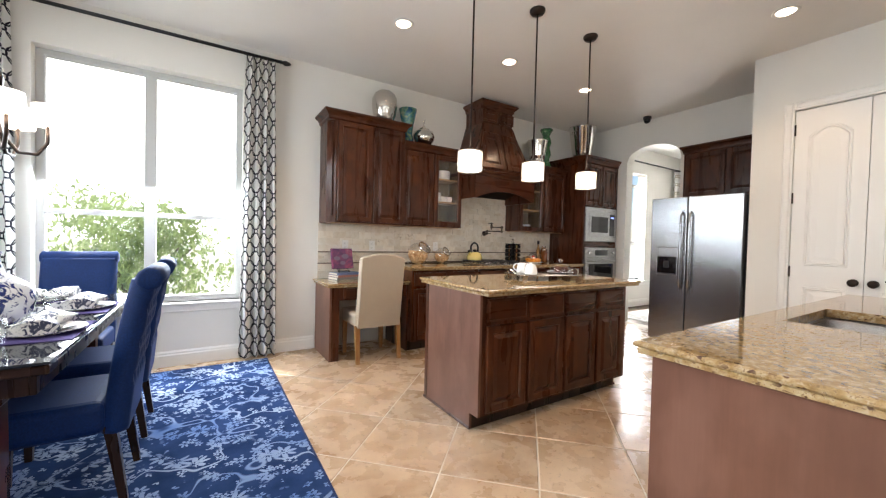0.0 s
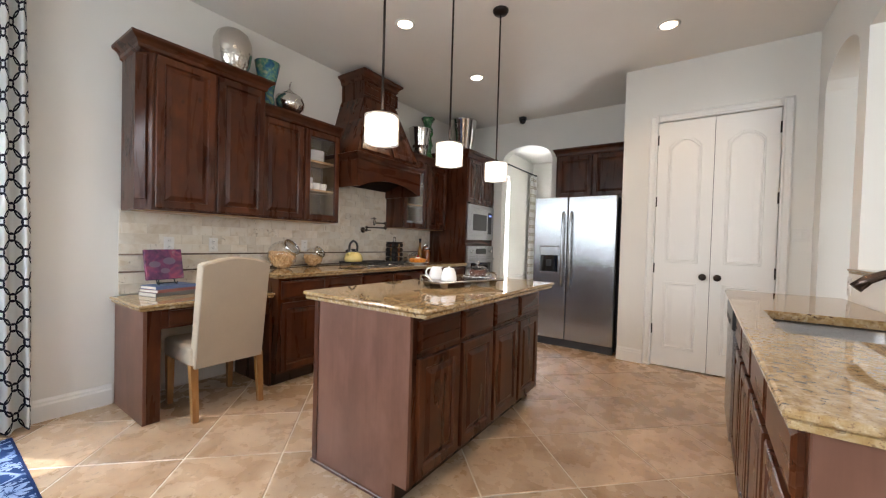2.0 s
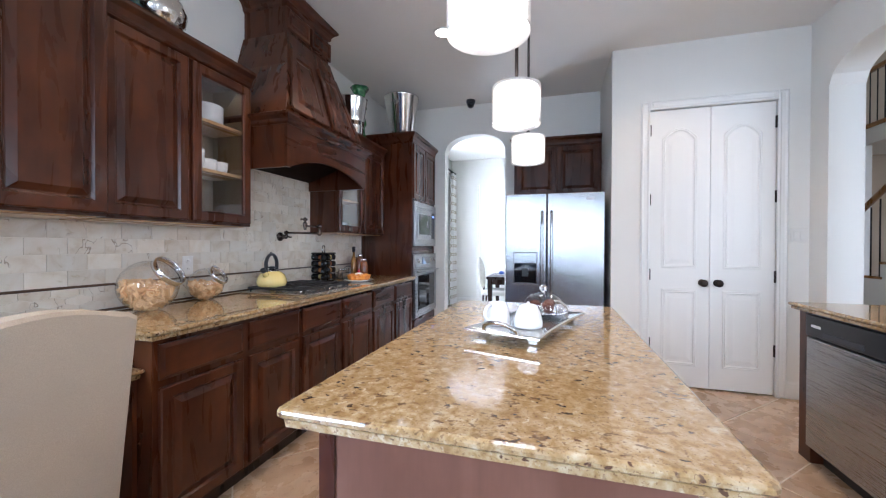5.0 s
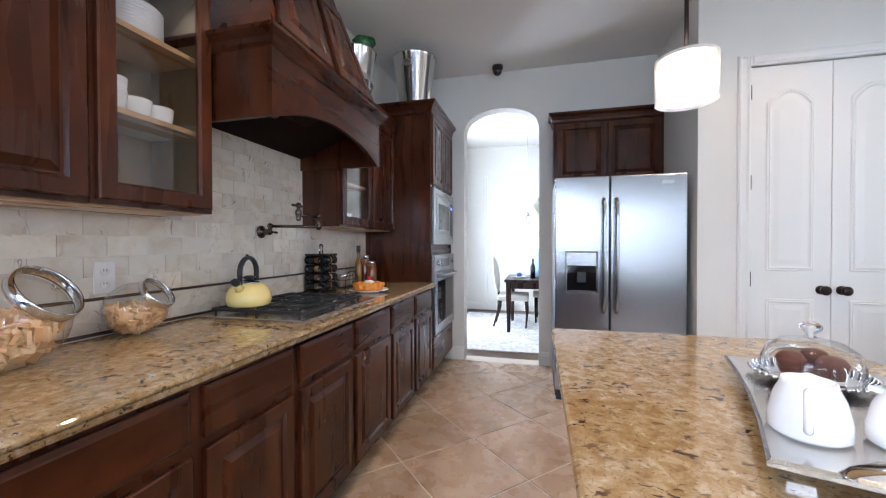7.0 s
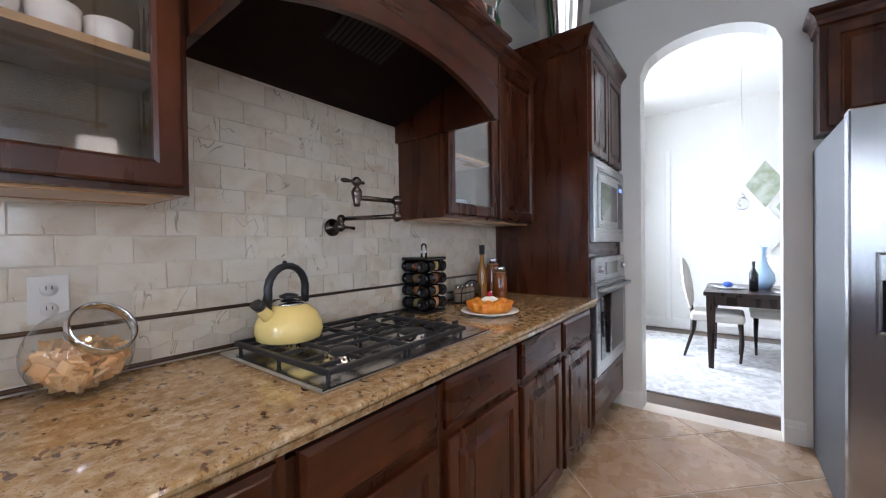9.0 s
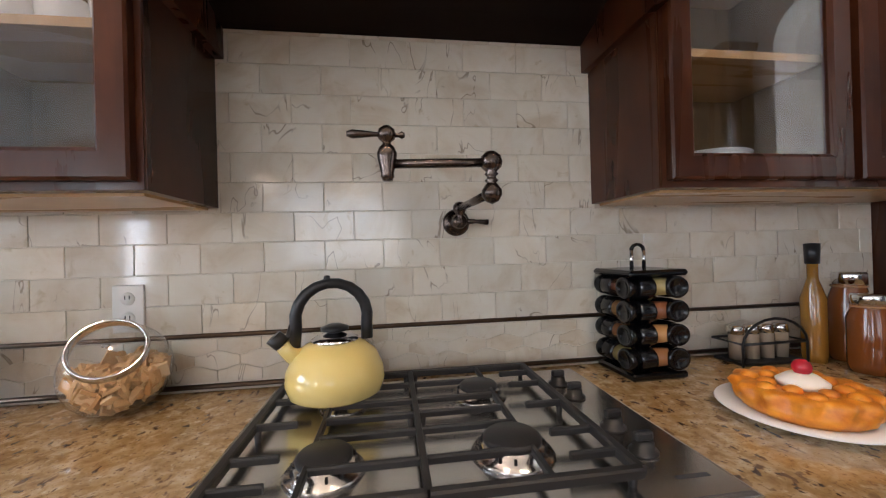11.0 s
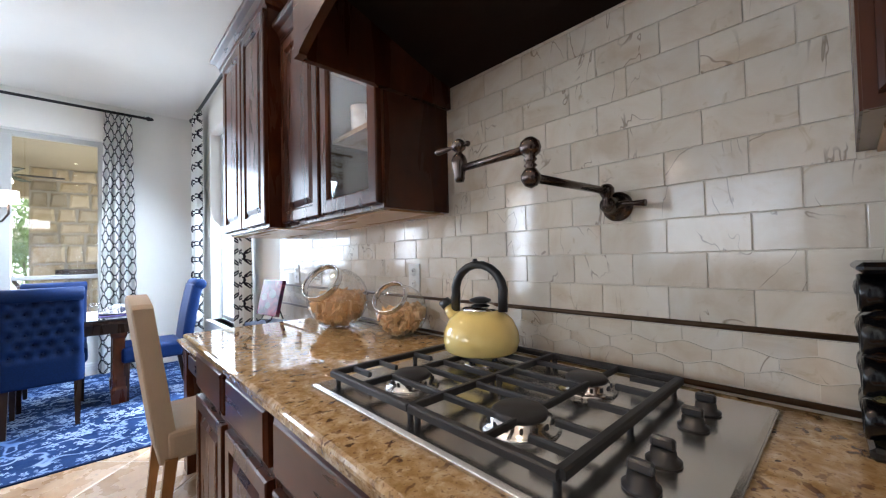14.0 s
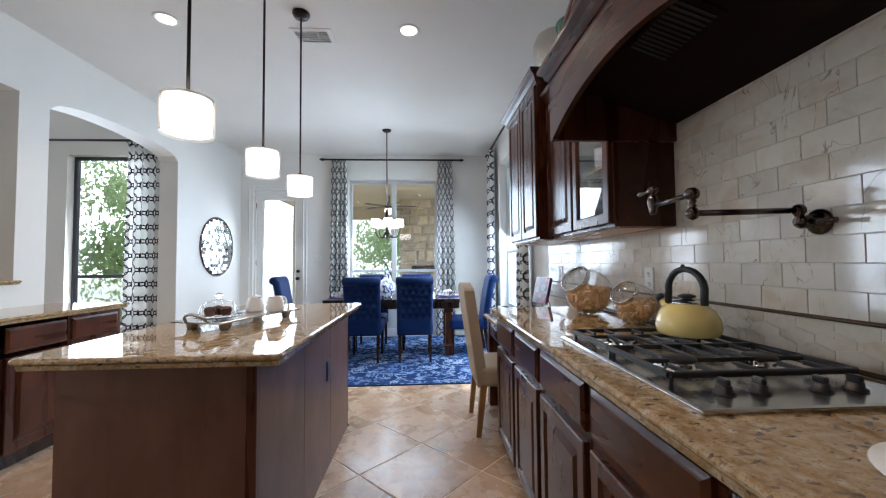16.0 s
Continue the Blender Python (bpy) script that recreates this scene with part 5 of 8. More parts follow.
# The last light, at (2.63, 1.20), is unseen and added to complete the grid.
for x, y in ((1.43, 3.03), (2.63, 3.02), (3.85, 3.02), (3.81, 1.17), (1.50, 1.23), (2.63, 1.20)):
    c = thing("recessed_light", "white recessed ceiling light, switched on", "ceiling light", (x, y, H), group="recessed lights")
    part("trim_ring", lathe(bmesh.new(), [(0.062, -0.002), (0.066, -0.007), (0.082, -0.006), (0.088, -0.001), (0.062, -0.0005)], 32), TRIM, c)
    part("lens", lathe(bmesh.new(), [(0, -0.0015), (0.062, -0.003)], 28), CANGLOW, c, "glowing lamp lens")
    lamp = new("recessed_spot", bpy.data.lights.new("recessed_spot", "SPOT"))
    lamp.data.energy, lamp.data.spot_size, lamp.data.spot_blend, lamp.data.shadow_soft_size, lamp.data.color = 32, radians(125), 0.7, 0.05, (1.0, 0.70, 0.43)
    lamp.location = (x, y, H - 0.02)

vent = thing("ceiling_vent", "white ceiling air vent with angled slats", "air vent", (1.33, 2.26, H), 90)
part("frame", nest(bmesh.new(), [[(-0.16, -0.1, 0), (0.16, -0.1, 0), (0.16, 0.1, 0), (-0.16, 0.1, 0)], [(-0.16, -0.1, -0.006), (0.16, -0.1, -0.006), (0.16, 0.1, -0.006), (-0.16, 0.1, -0.006)], [(-0.13, -0.075, -0.008), (0.13, -0.075, -0.008), (0.13, 0.075, -0.008), (-0.13, 0.075, -0.008)], [(-0.13, -0.075, -0.002), (0.13, -0.075, -0.002), (0.13, 0.075, -0.002), (-0.13, 0.075, -0.002)]]), TRIM, vent)
for i in range(3):
    for j in range(6):
        part("slat", turn(B(-0.038, 0.038, -0.004, 0.004, -0.002, 0.0), Matrix.Translation((-0.086 + i * 0.086, -0.06 + j * 0.024, -0.006)) @ Matrix.Rotation(radians(35), 4, "X")), RUBBER, vent)
dome = thing("dome_camera", "small black dome camera on the ceiling", "security camera", (5.36, 3.11, H))
part("base", lathe(bmesh.new(), [(0, 0), (0.055, 0), (0.055, -0.03), (0.05, -0.04), (0, -0.04)], 24), BLACKPLASTIC, dome)
part("dome", lathe(bmesh.new(), [(0, -0.095), (0.02, -0.092), (0.038, -0.078), (0.045, -0.055), (0.045, -0.04), (0, -0.04)], 24), BLACKGLASS, dome)


def wall_plate(at, rz, label, gangs=1, kind="outlet", mat_=None):
    m_ = mat_ or WHITEPLASTIC
    name = "power_outlet" if kind == "outlet" else "light_switch"
    w = 0.035 + 0.023 * (gangs - 1)
    o = thing(name, label, kind, at, rz)
    part("cover", B(-w, w, -0.006, 0, -0.057, 0.057, 0.002), m_, o)
    for g in range(gangs):
        gx = (g - (gangs - 1) / 2) * 0.046
        if kind == "outlet":
            for z in (-0.024, 0.024):
                s = part("socket", turn(lathe(bmesh.new(), [(0, 0), (0.016, 0), (0.015, 0.0025), (0, 0.0025)], 20), Matrix.Translation((gx, -0.0055, z)) @ Matrix.Rotation(radians(90), 4, "X")), m_, o)
                for sx in (-0.005, 0.005):
                    part("slot", B(gx + sx - 0.001, gx + sx + 0.001, -0.0088, -0.0075, z - 0.001, z + 0.008), BLACKPLASTIC, s)
        else:
            part("rocker", B(gx - 0.016, gx + 0.016, -0.010, -0.005, -0.033, 0.033, 0.002), m_, o)
    return o


for x in (1.35, 1.668, 2.54):
    wall_plate((x, N - 0.0152, 1.125), 0, "cream double power outlet on the tiled backsplash")
wall_plate((PANX - 0.0005, 0.192, 1.345), -90, "white double light switch beside the pantry", 2, "light switch")
wall_plate((3.52, S + 0.0005, 1.0), 180, "white power outlet above the sink worktop")
wall_plate((W + 0.0005, 1.38, 1.3), 90, "white light switch beside the patio door", 2, "light switch")

# chandelier over the dining table
ch = thing("chandelier", "dark chandelier with five small white lit shades", "chandelier", (-0.80, 2.64, 1.60))
part("canopy", lathe(bmesh.new(), [(0, 1.42), (0.05, 1.425), (0.062, 1.44), (0.062, 1.45), (0, 1.45)], 24), BRONZE, ch)
part("stem", tube(bmesh.new(), [(0, 0, 0.1), (0, 0, 1.43)], 0.008, 8), GUNMETAL, ch)
part("body", lathe(bmesh.new(), [(0, -0.06), (0.015, -0.05), (0.01, -0.02), (0.03, 0.02), (0.02, 0.08), (0.012, 0.12), (0.026, 0.3), (0.01, 0.36), (0, 0.36)], 20), BRONZE, ch)
for i in range(5):
    a = radians(72 * i + 10)
    c_, s_ = math.cos(a), math.sin(a)
    arm = part("arm", tube(bmesh.new(), [(0.02 * c_, 0.02 * s_, 0.04), (0.07 * c_, 0.07 * s_, -0.03), (0.13 * c_, 0.13 * s_, -0.03), (0.165 * c_, 0.165 * s_, 0.03), (0.165 * c_, 0.165 * s_, 0.11)], 0.008, 8), BRONZE, ch)
    part("shade", lathe(bmesh.new(), [(0.05, 0.11), (0.062, 0.113), (0.056, 0.21), (0.045, 0.21)], 28, (0.165 * c_, 0.165 * s_, 0)), SHADEGLOW, ch, "lit white drum shade")

# ---------------------------------------------------------------- curtains
def rod(at, rz, length, label="dark iron curtain rod with turned finials"):
    r = thing("curtain_rod", label, "curtain rod", at, rz)
    part("pole", tube(bmesh.new(), [(0, 0, 0), (length, 0, 0)], 0.015, 12), BLACKMETAL, r)
    for x, s in ((0, -1), (length, 1)):
        part("finial", turn(lathe(bmesh.new(), [(0, 0), (0.012, 0.0), (0.02, 0.01), (0.012, 0.02), (0.026, 0.05), (0.016, 0.09), (0, 0.11)], 16), Matrix.Translation((x, 0, 0)) @ Matrix.Rotation(radians(90 * s), 4, "Y")), BLACKMETAL, r)
    for x in (0.12, length - 0.12):
        part("bracket", tube(bmesh.new(), [(x, 0, 0), (x, 0.085, -0.02)], 0.009, 8), BLACKMETAL, r)
    return r


def curtain(at, rz, w0, w1, z0, z1, folds, label, seed=1, rings=5, fabric=None):
    """A pleated panel: local x along the rod, w0 wide at the top and w1 at the hem."""
    rn = random.Random(seed)
    ph = [rn.uniform(-0.5, 0.5) for _ in range(6)]
    cur = thing("curtain", label, "curtain", at, rz, group="patterned curtains")
    bm = bmesh.new()
    uvl = bm.loops.layers.uv.new("UVMap")
    nx, nz = folds * 10, 26
    sheets = []
    for side in (0.0, 0.004):
        g = []
        for j in range(nz + 1):
            v = j / nz
            z = z1 + (z0 - z1) * v
            w = w0 + (w1 - w0) * v ** 0.8
            row = []
            for i in range(nx + 1):
                u = i / nx
                amp = 0.028 + 0.016 * v
                a = u * folds * 2 * math.pi + ph[0] + 0.5 * math.sin(3 * v + ph[1])
                y = amp * math.sin(a) + 0.012 * math.sin(2.3 * a + ph[2] + 2 * v)
                x = (u - 0.5) * w + 0.012 * math.sin(a * 0.5 + 4 * v + ph[3]) * v
                row.append((bm.verts.new((x, y + side, z)), u * (w1 * 1.6), z))
            g.append(row)
        for j in range(nz):
            for i in range(nx):
                q = (g[j][i], g[j][i + 1], g[j + 1][i + 1], g[j + 1][i])
                f = bm.faces.new([k[0] for k in q])
                f.smooth = True
                for loop, k in zip(f.loops, q):
                    loop[uvl].uv = (k[1], k[2])
    me = bpy.data.meshes.new("cloth")
    bm.to_mesh(me)
    bm.free()
    me.materials.append(fabric or TRELLIS)
    ob = new("cloth", me)
    ob.parent = cur
    for i in range(rings):
        x = (i / (rings - 1) - 0.5) * w0 * 0.92
        part("ring", tube(bmesh.new(), [(x, 0.022 * math.cos(a), z1 + 0.012 + 0.022 * math.sin(a)) for a in [radians(30 * k) for k in range(12)]], 0.004, 6, closed=True), BLACKMETAL, cur)
    return cur


CL = "white floor-length curtain with a black trellis print"
rod((-1.62, N - 0.09, 2.945), 0, 2.25)
curtain((0.46, N - 0.09, 0), 0, 0.26, 0.33, 0.015, 2.92, 4, CL, 1)
curtain((-1.35, N - 0.09, 0), 0, 0.26, 0.33, 0.015, 2.92, 4, CL, 2)
rod((W + 0.09, 1.53, 2.945), 90, 2.19)
curtain((W + 0.09, 1.74, 0), 90, 0.24, 0.34, 0.015, 2.92, 4, CL, 3)
curtain((W + 0.09, 3.50, 0), 90, 0.24, 0.34, 0.015, 2.92, 4, CL, 4)
rod((6.7, N - 0.09, 2.80), 0, 1.9)
curtain((8.50, N - 0.09, 0), 0, 0.26, 0.33, 0.015, 2.775, 4, "white floor-length curtain with a pale tan print", 5, fabric=PALETRELLIS)
rod((-0.56, -1.75, 2.80), 90, 1.62)
curtain((-0.56, -0.40, 0), 90, 0.42, 0.46, 0.015, 2.775, 5, CL, 6)

# mosaic mirror
mir = thing("wall_mirror", "round wall mirror of many small mirrored facets in a dark rim", "mirror", (-1.30, S + 0.001, 1.48))
bm = turn(lathe(bmesh.new(), [(0, 0), (0.43, 0), (0.435, 0.01), (0.425, 0.022), (0.41, 0.016), (0.41, 0.008), (0, 0.008)], 64), Matrix.Rotation(radians(-90), 4, "X"))
part("rim", bm, GUNMETAL, mir)
rnd = random.Random(2)
for k in range(-8, 9):
    for i in range(-7, 8):
        x, z = 0.058 * (i + 0.5 * (k % 2)), 0.046 * k
        if x * x + z * z > 0.402 ** 2:
            continue
        m = Matrix.Translation((x, 0.014, z)) @ Matrix.Rotation(rnd.uniform(-0.12, 0.12), 4, "X") @ Matrix.Rotation(rnd.uniform(-0.15, 0.15), 4, "Z")
        part("facet", turn(nest(bmesh.new(), [[(a * h, y, b * v) for a, b in ((-1, -1), (1, -1), (1, 1), (-1, 1))] for y, h, v in ((-0.004, 0.0282, 0.0222), (0.001, 0.0282, 0.0222), (0.003, 0.025, 0.019))]), m), FACET, mir)

# ---------------------------------------------------------------- cooktop
ct = thing("gas_cooktop", "stainless steel four-burner gas cooktop with cast-iron grates", "cooktop", (2.885, 3.665, 0.9155))
CW, CD = 0.745, 0.525
part("plate", slab(bmesh.new(), 0, CW, 0, CD, 0.0, 0.010, 0.004), COOKSTEEL, ct, "brushed steel plate")
part("burner_box", B(0.06, CW - 0.06, 0.06, CD - 0.06, -0.06, 0.0), BLACKPLASTIC, ct)
for bx_, by_, r in ((0.178, 0.15, 0.045), (0.178, 0.38, 0.038), (0.462, 0.15, 0.05), (0.462, 0.38, 0.045)):
    bn = part("burner", lathe(bmesh.new(), [(0, 0.01), (r * 1.32, 0.011), (r * 1.25, 0.016), (r, 0.02), (r, 0.03), (0, 0.03)], 28, (bx_, by_, 0)), COOKSTEEL, ct)
    part("cap", lathe(bmesh.new(), [(0, 0.029), (r * 0.9, 0.029), (r * 0.92, 0.036), (r * 0.8, 0.041), (0, 0.042)], 28, (bx_, by_, 0)), CASTIRON, bn)
    for k in range(14):
        a = 6.28319 * k / 14
        part("jet", B(-0.002, 0.002, -0.002, 0.002, 0, 0.008), CASTIRON, bn).matrix_local = Matrix.Translation((bx_ + r * 1.02 * math.cos(a), by_ + r * 1.02 * math.sin(a), 0.02))
GZ = 0.040


def bar(bm, x0, y0, x1, y1, w=0.0085, h=0.011, z=GZ):
    d = Vector((x1 - x0, y1 - y0, 0))
    n = Vector((-d.y, d.x, 0)).normalized() * w / 2
    p = [(x0 + n.x, y0 + n.y), (x1 + n.x, y1 + n.y), (x1 - n.x, y1 - n.y), (x0 - n.x, y0 - n.y)]
    q = [(a + (b0[0] - a) * 0.2, b + (b0[1] - b) * 0.2) for (a, b), b0 in zip(p, (p[3], p[2], p[1], p[0]))]
    nest(bm, [[(a, b, z - h) for a, b in p], [(a, b, z - 0.0025) for a, b in p], [(a, b, z) for a, b in q]])


for k, (g0, g1) in enumerate(((0.04, 0.318), (0.322, 0.60))):
    gm = (g0 + g1) / 2 + (0.02 if k else -0.02)
    y0, y1 = 0.035, CD - 0.035
    bm = bmesh.new()
    for a in ((g0, y0, g1, y0), (g1, y0, g1, y1), (g1, y1, g0, y1), (g0, y1, g0, y0)):
        outer = (a[0] == a[2] == (g1 if k else g0)) or a[1] == a[3]
        bar(bm, *a, w=0.016 if outer else 0.007, h=0.013, z=GZ + 0.001)
    gr = part("grate", bm, CASTIRON, ct, "black cast-iron pan grate")
    bm = bmesh.new()
    bar(bm, gm, y0, gm, y1)
    part("spine", bm, CASTIRON, gr)
    edge, inner = (g1, g0) if k else (g0, g1)
    for yy in (0.112, 0.2, 0.2625, 0.325, 0.413):
        bm = bmesh.new()
        bar(bm, min(gm, inner), yy, max(gm, inner), yy)
        part("cross_bar", bm, CASTIRON, gr)
    for yy in (0.085, 0.155, 0.2625, 0.37, 0.44):
        bm = bmesh.new()
        bar(bm, min(edge, edge + (gm - edge) * 0.62), yy, max(edge, edge + (gm - edge) * 0.62), yy)
        part("finger", bm, CASTIRON, gr)
    for fx in (g0 + 0.008, g1 - 0.008):
        for fy in (y0 + 0.008, (y0 + y1) / 2, y1 - 0.008):
            part("foot", lathe(bmesh.new(), [(0.005, 0.0095), (0.007, 0.029), (0, 0.029)], 8, (fx, fy, 0)), CASTIRON, gr)
for ky in (0.115, 0.195, 0.335, 0.415):
    kb = part("knob", lathe(bmesh.new(), [(0, 0.01), (0.022, 0.01), (0.022, 0.014), (0.016, 0.017), (0.015, 0.028), (0, 0.029)], 24, (0.660, ky, 0)), BLACKPLASTIC, ct, "black control knob")
    part("grip", B(0.645, 0.675, ky - 0.006, ky + 0.006, 0.028, 0.043, 0.003), BLACKPLASTIC, kb)
part("maker_mark", B(0.66, 0.71, 0.045, 0.053, 0.010, 0.0104), RUBBER, ct)

# ---------------------------------------------------------------- kettle
YELLOW = Mat("pale_yellow_enamel", (0.74, 0.60, 0.22), 0.12).m
YELLOW.node_tree.nodes["Principled BSDF"].inputs["Coat Weight"].default_value = 0.5
kt = thing("kettle", "pale yellow enamel whistling kettle with a black handle", "kettle", (3.045, 4.065, 0.954), 12)
kt.scale = (1.11, 1.11, 0.985)
part("body", lathe(bmesh.new(), [(0, 0), (0.08, 0), (0.087, 0.006), (0.092, 0.03), (0.089, 0.055), (0.076, 0.085), (0.055, 0.104), (0.04, 0.11), (0, 0.11)], 44), YELLOW, kt, "glossy yellow enamel body")
ld = part("lid", lathe(bmesh.new(), [(0, 0.128), (0.01, 0.127), (0.03, 0.122), (0.043, 0.114), (0.044, 0.108), (0, 0.108)], 32), CHROME, kt, "chrome lid")
part("knob", lathe(bmesh.new(), [(0, 0.124), (0.012, 0.126), (0.026, 0.132), (0.026, 0.138), (0.012, 0.144), (0, 0.145)], 24), BLACKPLASTIC, ld)
part("spout", tube(bmesh.new(), [(-0.06, 0, 0.075), (-0.085, 0, 0.10), (-0.098, 0, 0.118)], [0.022, 0.016, 0.013], 14), YELLOW, kt)
part("whistle", tube(bmesh.new(), [(-0.092, 0, 0.112), (-0.108, 0, 0.128)], [0.017, 0.016], 14), BLACKPLASTIC, kt)
part("handle", tube(bmesh.new(), [(-0.072 + 0.0, 0, 0.10)] + [(-0.004 + 0.066 * math.cos(a), 0, 0.158 + 0.074 * math.sin(a)) for a in [radians(190 - 18.5 * k) for k in range(12)]] + [(0.06, 0, 0.108)], 0.0112, 14), BLACKPLASTIC, kt, "black arched handle")
part("trigger", tube(bmesh.new(), [(-0.075, 0, 0.15), (-0.082, 0, 0.125), (-0.096, 0, 0.122)], 0.006, 8), BLACKPLASTIC, kt)
part("thumb_stop", lathe(bmesh.new(), [(0, 0.238), (0.007, 0.24), (0.005, 0.248), (0, 0.249)], 10, (-0.012, 0, 0)), BLACKPLASTIC, kt)

# ---------------------------------------------------------------- pot filler
pf = thing("pot_filler", "dark bronze folding pot-filler tap fixed to the tiles", "tap", (3.342, N - 0.0152, 1.318))
part("rosette", turn(lathe(bmesh.new(), [(0, 0), (0.036, 0), (0.036, 0.006), (0.03, 0.01), (0.018, 0.014), (0.016, 0.04), (0, 0.042)], 32), Matrix.Rotation(radians(90), 4, "X")), GUNMETAL, pf)
part("valve_lever", tube(bmesh.new(), [(0.01, -0.04, 0.0), (0.035, -0.042, 0.0), (0.045, -0.042, 0.0), (0.078, -0.044, -0.003)], [0.008, 0.007, 0.005, 0.008], 10), GUNMETAL, pf)
part("collar", turn(lathe(bmesh.new(), [(0, 0), (0.017, 0.0), (0.019, 0.008), (0.014, 0.016), (0.02, 0.026), (0.016, 0.036), (0, 0.04)], 20), Matrix.Translation((0, -0.03, 0.0)) @ Matrix.Rotation(radians(90), 4, "X")), GUNMETAL, pf)
EY = -0.370
part("lower_arm", tube(bmesh.new(), [(0, -0.062, 0.032), (0, EY, 0.024)], 0.0085, 12), GUNMETAL, pf)
part("swivel", lathe(bmesh.new(), [(0, -0.014), (0.012, -0.012), (0.013, 0.0), (0.009, 0.01), (0.010, 0.016), (0.017, 0.028), (0.017, 0.038), (0.010, 0.047), (0, 0.05)], 20, (0, -0.062, 0)), GUNMETAL, pf)
part("elbow", lathe(bmesh.new(), [(0, 0.004), (0.011, 0.009), (0.0175, 0.019), (0.0175, 0.028), (0.011, 0.038), (0.008, 0.041), (0.012, 0.045), (0.008, 0.049), (0.008, 0.052), (0.012, 0.056), (0.009, 0.060), (0.0175, 0.068), (0.0195, 0.077), (0.017, 0.087), (0.009, 0.0945), (0, 0.096)], 28, (0, EY, 0.0)), GUNMETAL, pf)
part("upper_arm", tube(bmesh.new(), [(0, EY, 0.076), (-0.165, EY, 0.073)], 0.0078, 14), GUNMETAL, pf)
part("spout", lathe(bmesh.new(), [(0, 0.045), (0.0085, 0.045), (0.0095, 0.049), (0.0115, 0.051), (0.0105, 0.056), (0.0155, 0.078), (0.017, 0.090), (0.013, 0.100), (0.007, 0.106), (0.007, 0.109), (0.0135, 0.114), (0.0155, 0.121), (0.0135, 0.130), (0.006, 0.136), (0, 0.137)], 28, (-0.177, EY, 0.0)), GUNMETAL, pf)
part("spout_lever", tube(bmesh.new(), [(-0.147, EY, 0.121), (-0.152, EY, 0.121), (-0.157, EY, 0.121), (-0.177, EY, 0.121), (-0.195, EY - 0.003, 0.121), (-0.215, EY - 0.006, 0.120), (-0.232, EY - 0.009, 0.119), (-0.241, EY - 0.010, 0.119)], [0.004, 0.0065, 0.004, 0.0045, 0.004, 0.006, 0.0075, 0.004], 12), GUNMETAL, pf)

# ---------------------------------------------------------------- glass jars of biscuits
BISCUIT = Mat("dry_pasta", (0.62, 0.42, 0.19), 0.7)
bi = BISCUIT.n.new("ShaderNodeNewGeometry").outputs["Random Per Island"]
BISCUIT.set("Base Color", BISCUIT.ramp(bi, [(0.0, (0.60, 0.34, 0.14)), (1.0, (0.84, 0.60, 0.34))]))
BISCUIT = BISCUIT.m


def thin_glass():
    """A thin glass wall: clear from the front, mirror-like at its edges."""
    m = bpy.data.materials.new("thin_jar_glass")
    m.use_nodes = True
    n, l = m.node_tree.nodes, m.node_tree.links
    n.remove(n["Principled BSDF"])
    tr, gl, mx = n.new("ShaderNodeBsdfTransparent"), n.new("ShaderNodeBsdfGlossy"), n.new("ShaderNodeMixShader")
    tr.inputs[0].default_value = (0.985, 0.99, 0.985, 1)
    gl.inputs["Roughness"].default_value = 0.015
    slant_gloss(n, l, mx.inputs[0], 0.06)
    l.new(tr.outputs[0], mx.inputs[1])
    l.new(gl.outputs[0], mx.inputs[2])
    l.new(mx.outputs[0], n["Material Output"].inputs["Surface"])
    return m


JARGLASS = thin_glass()


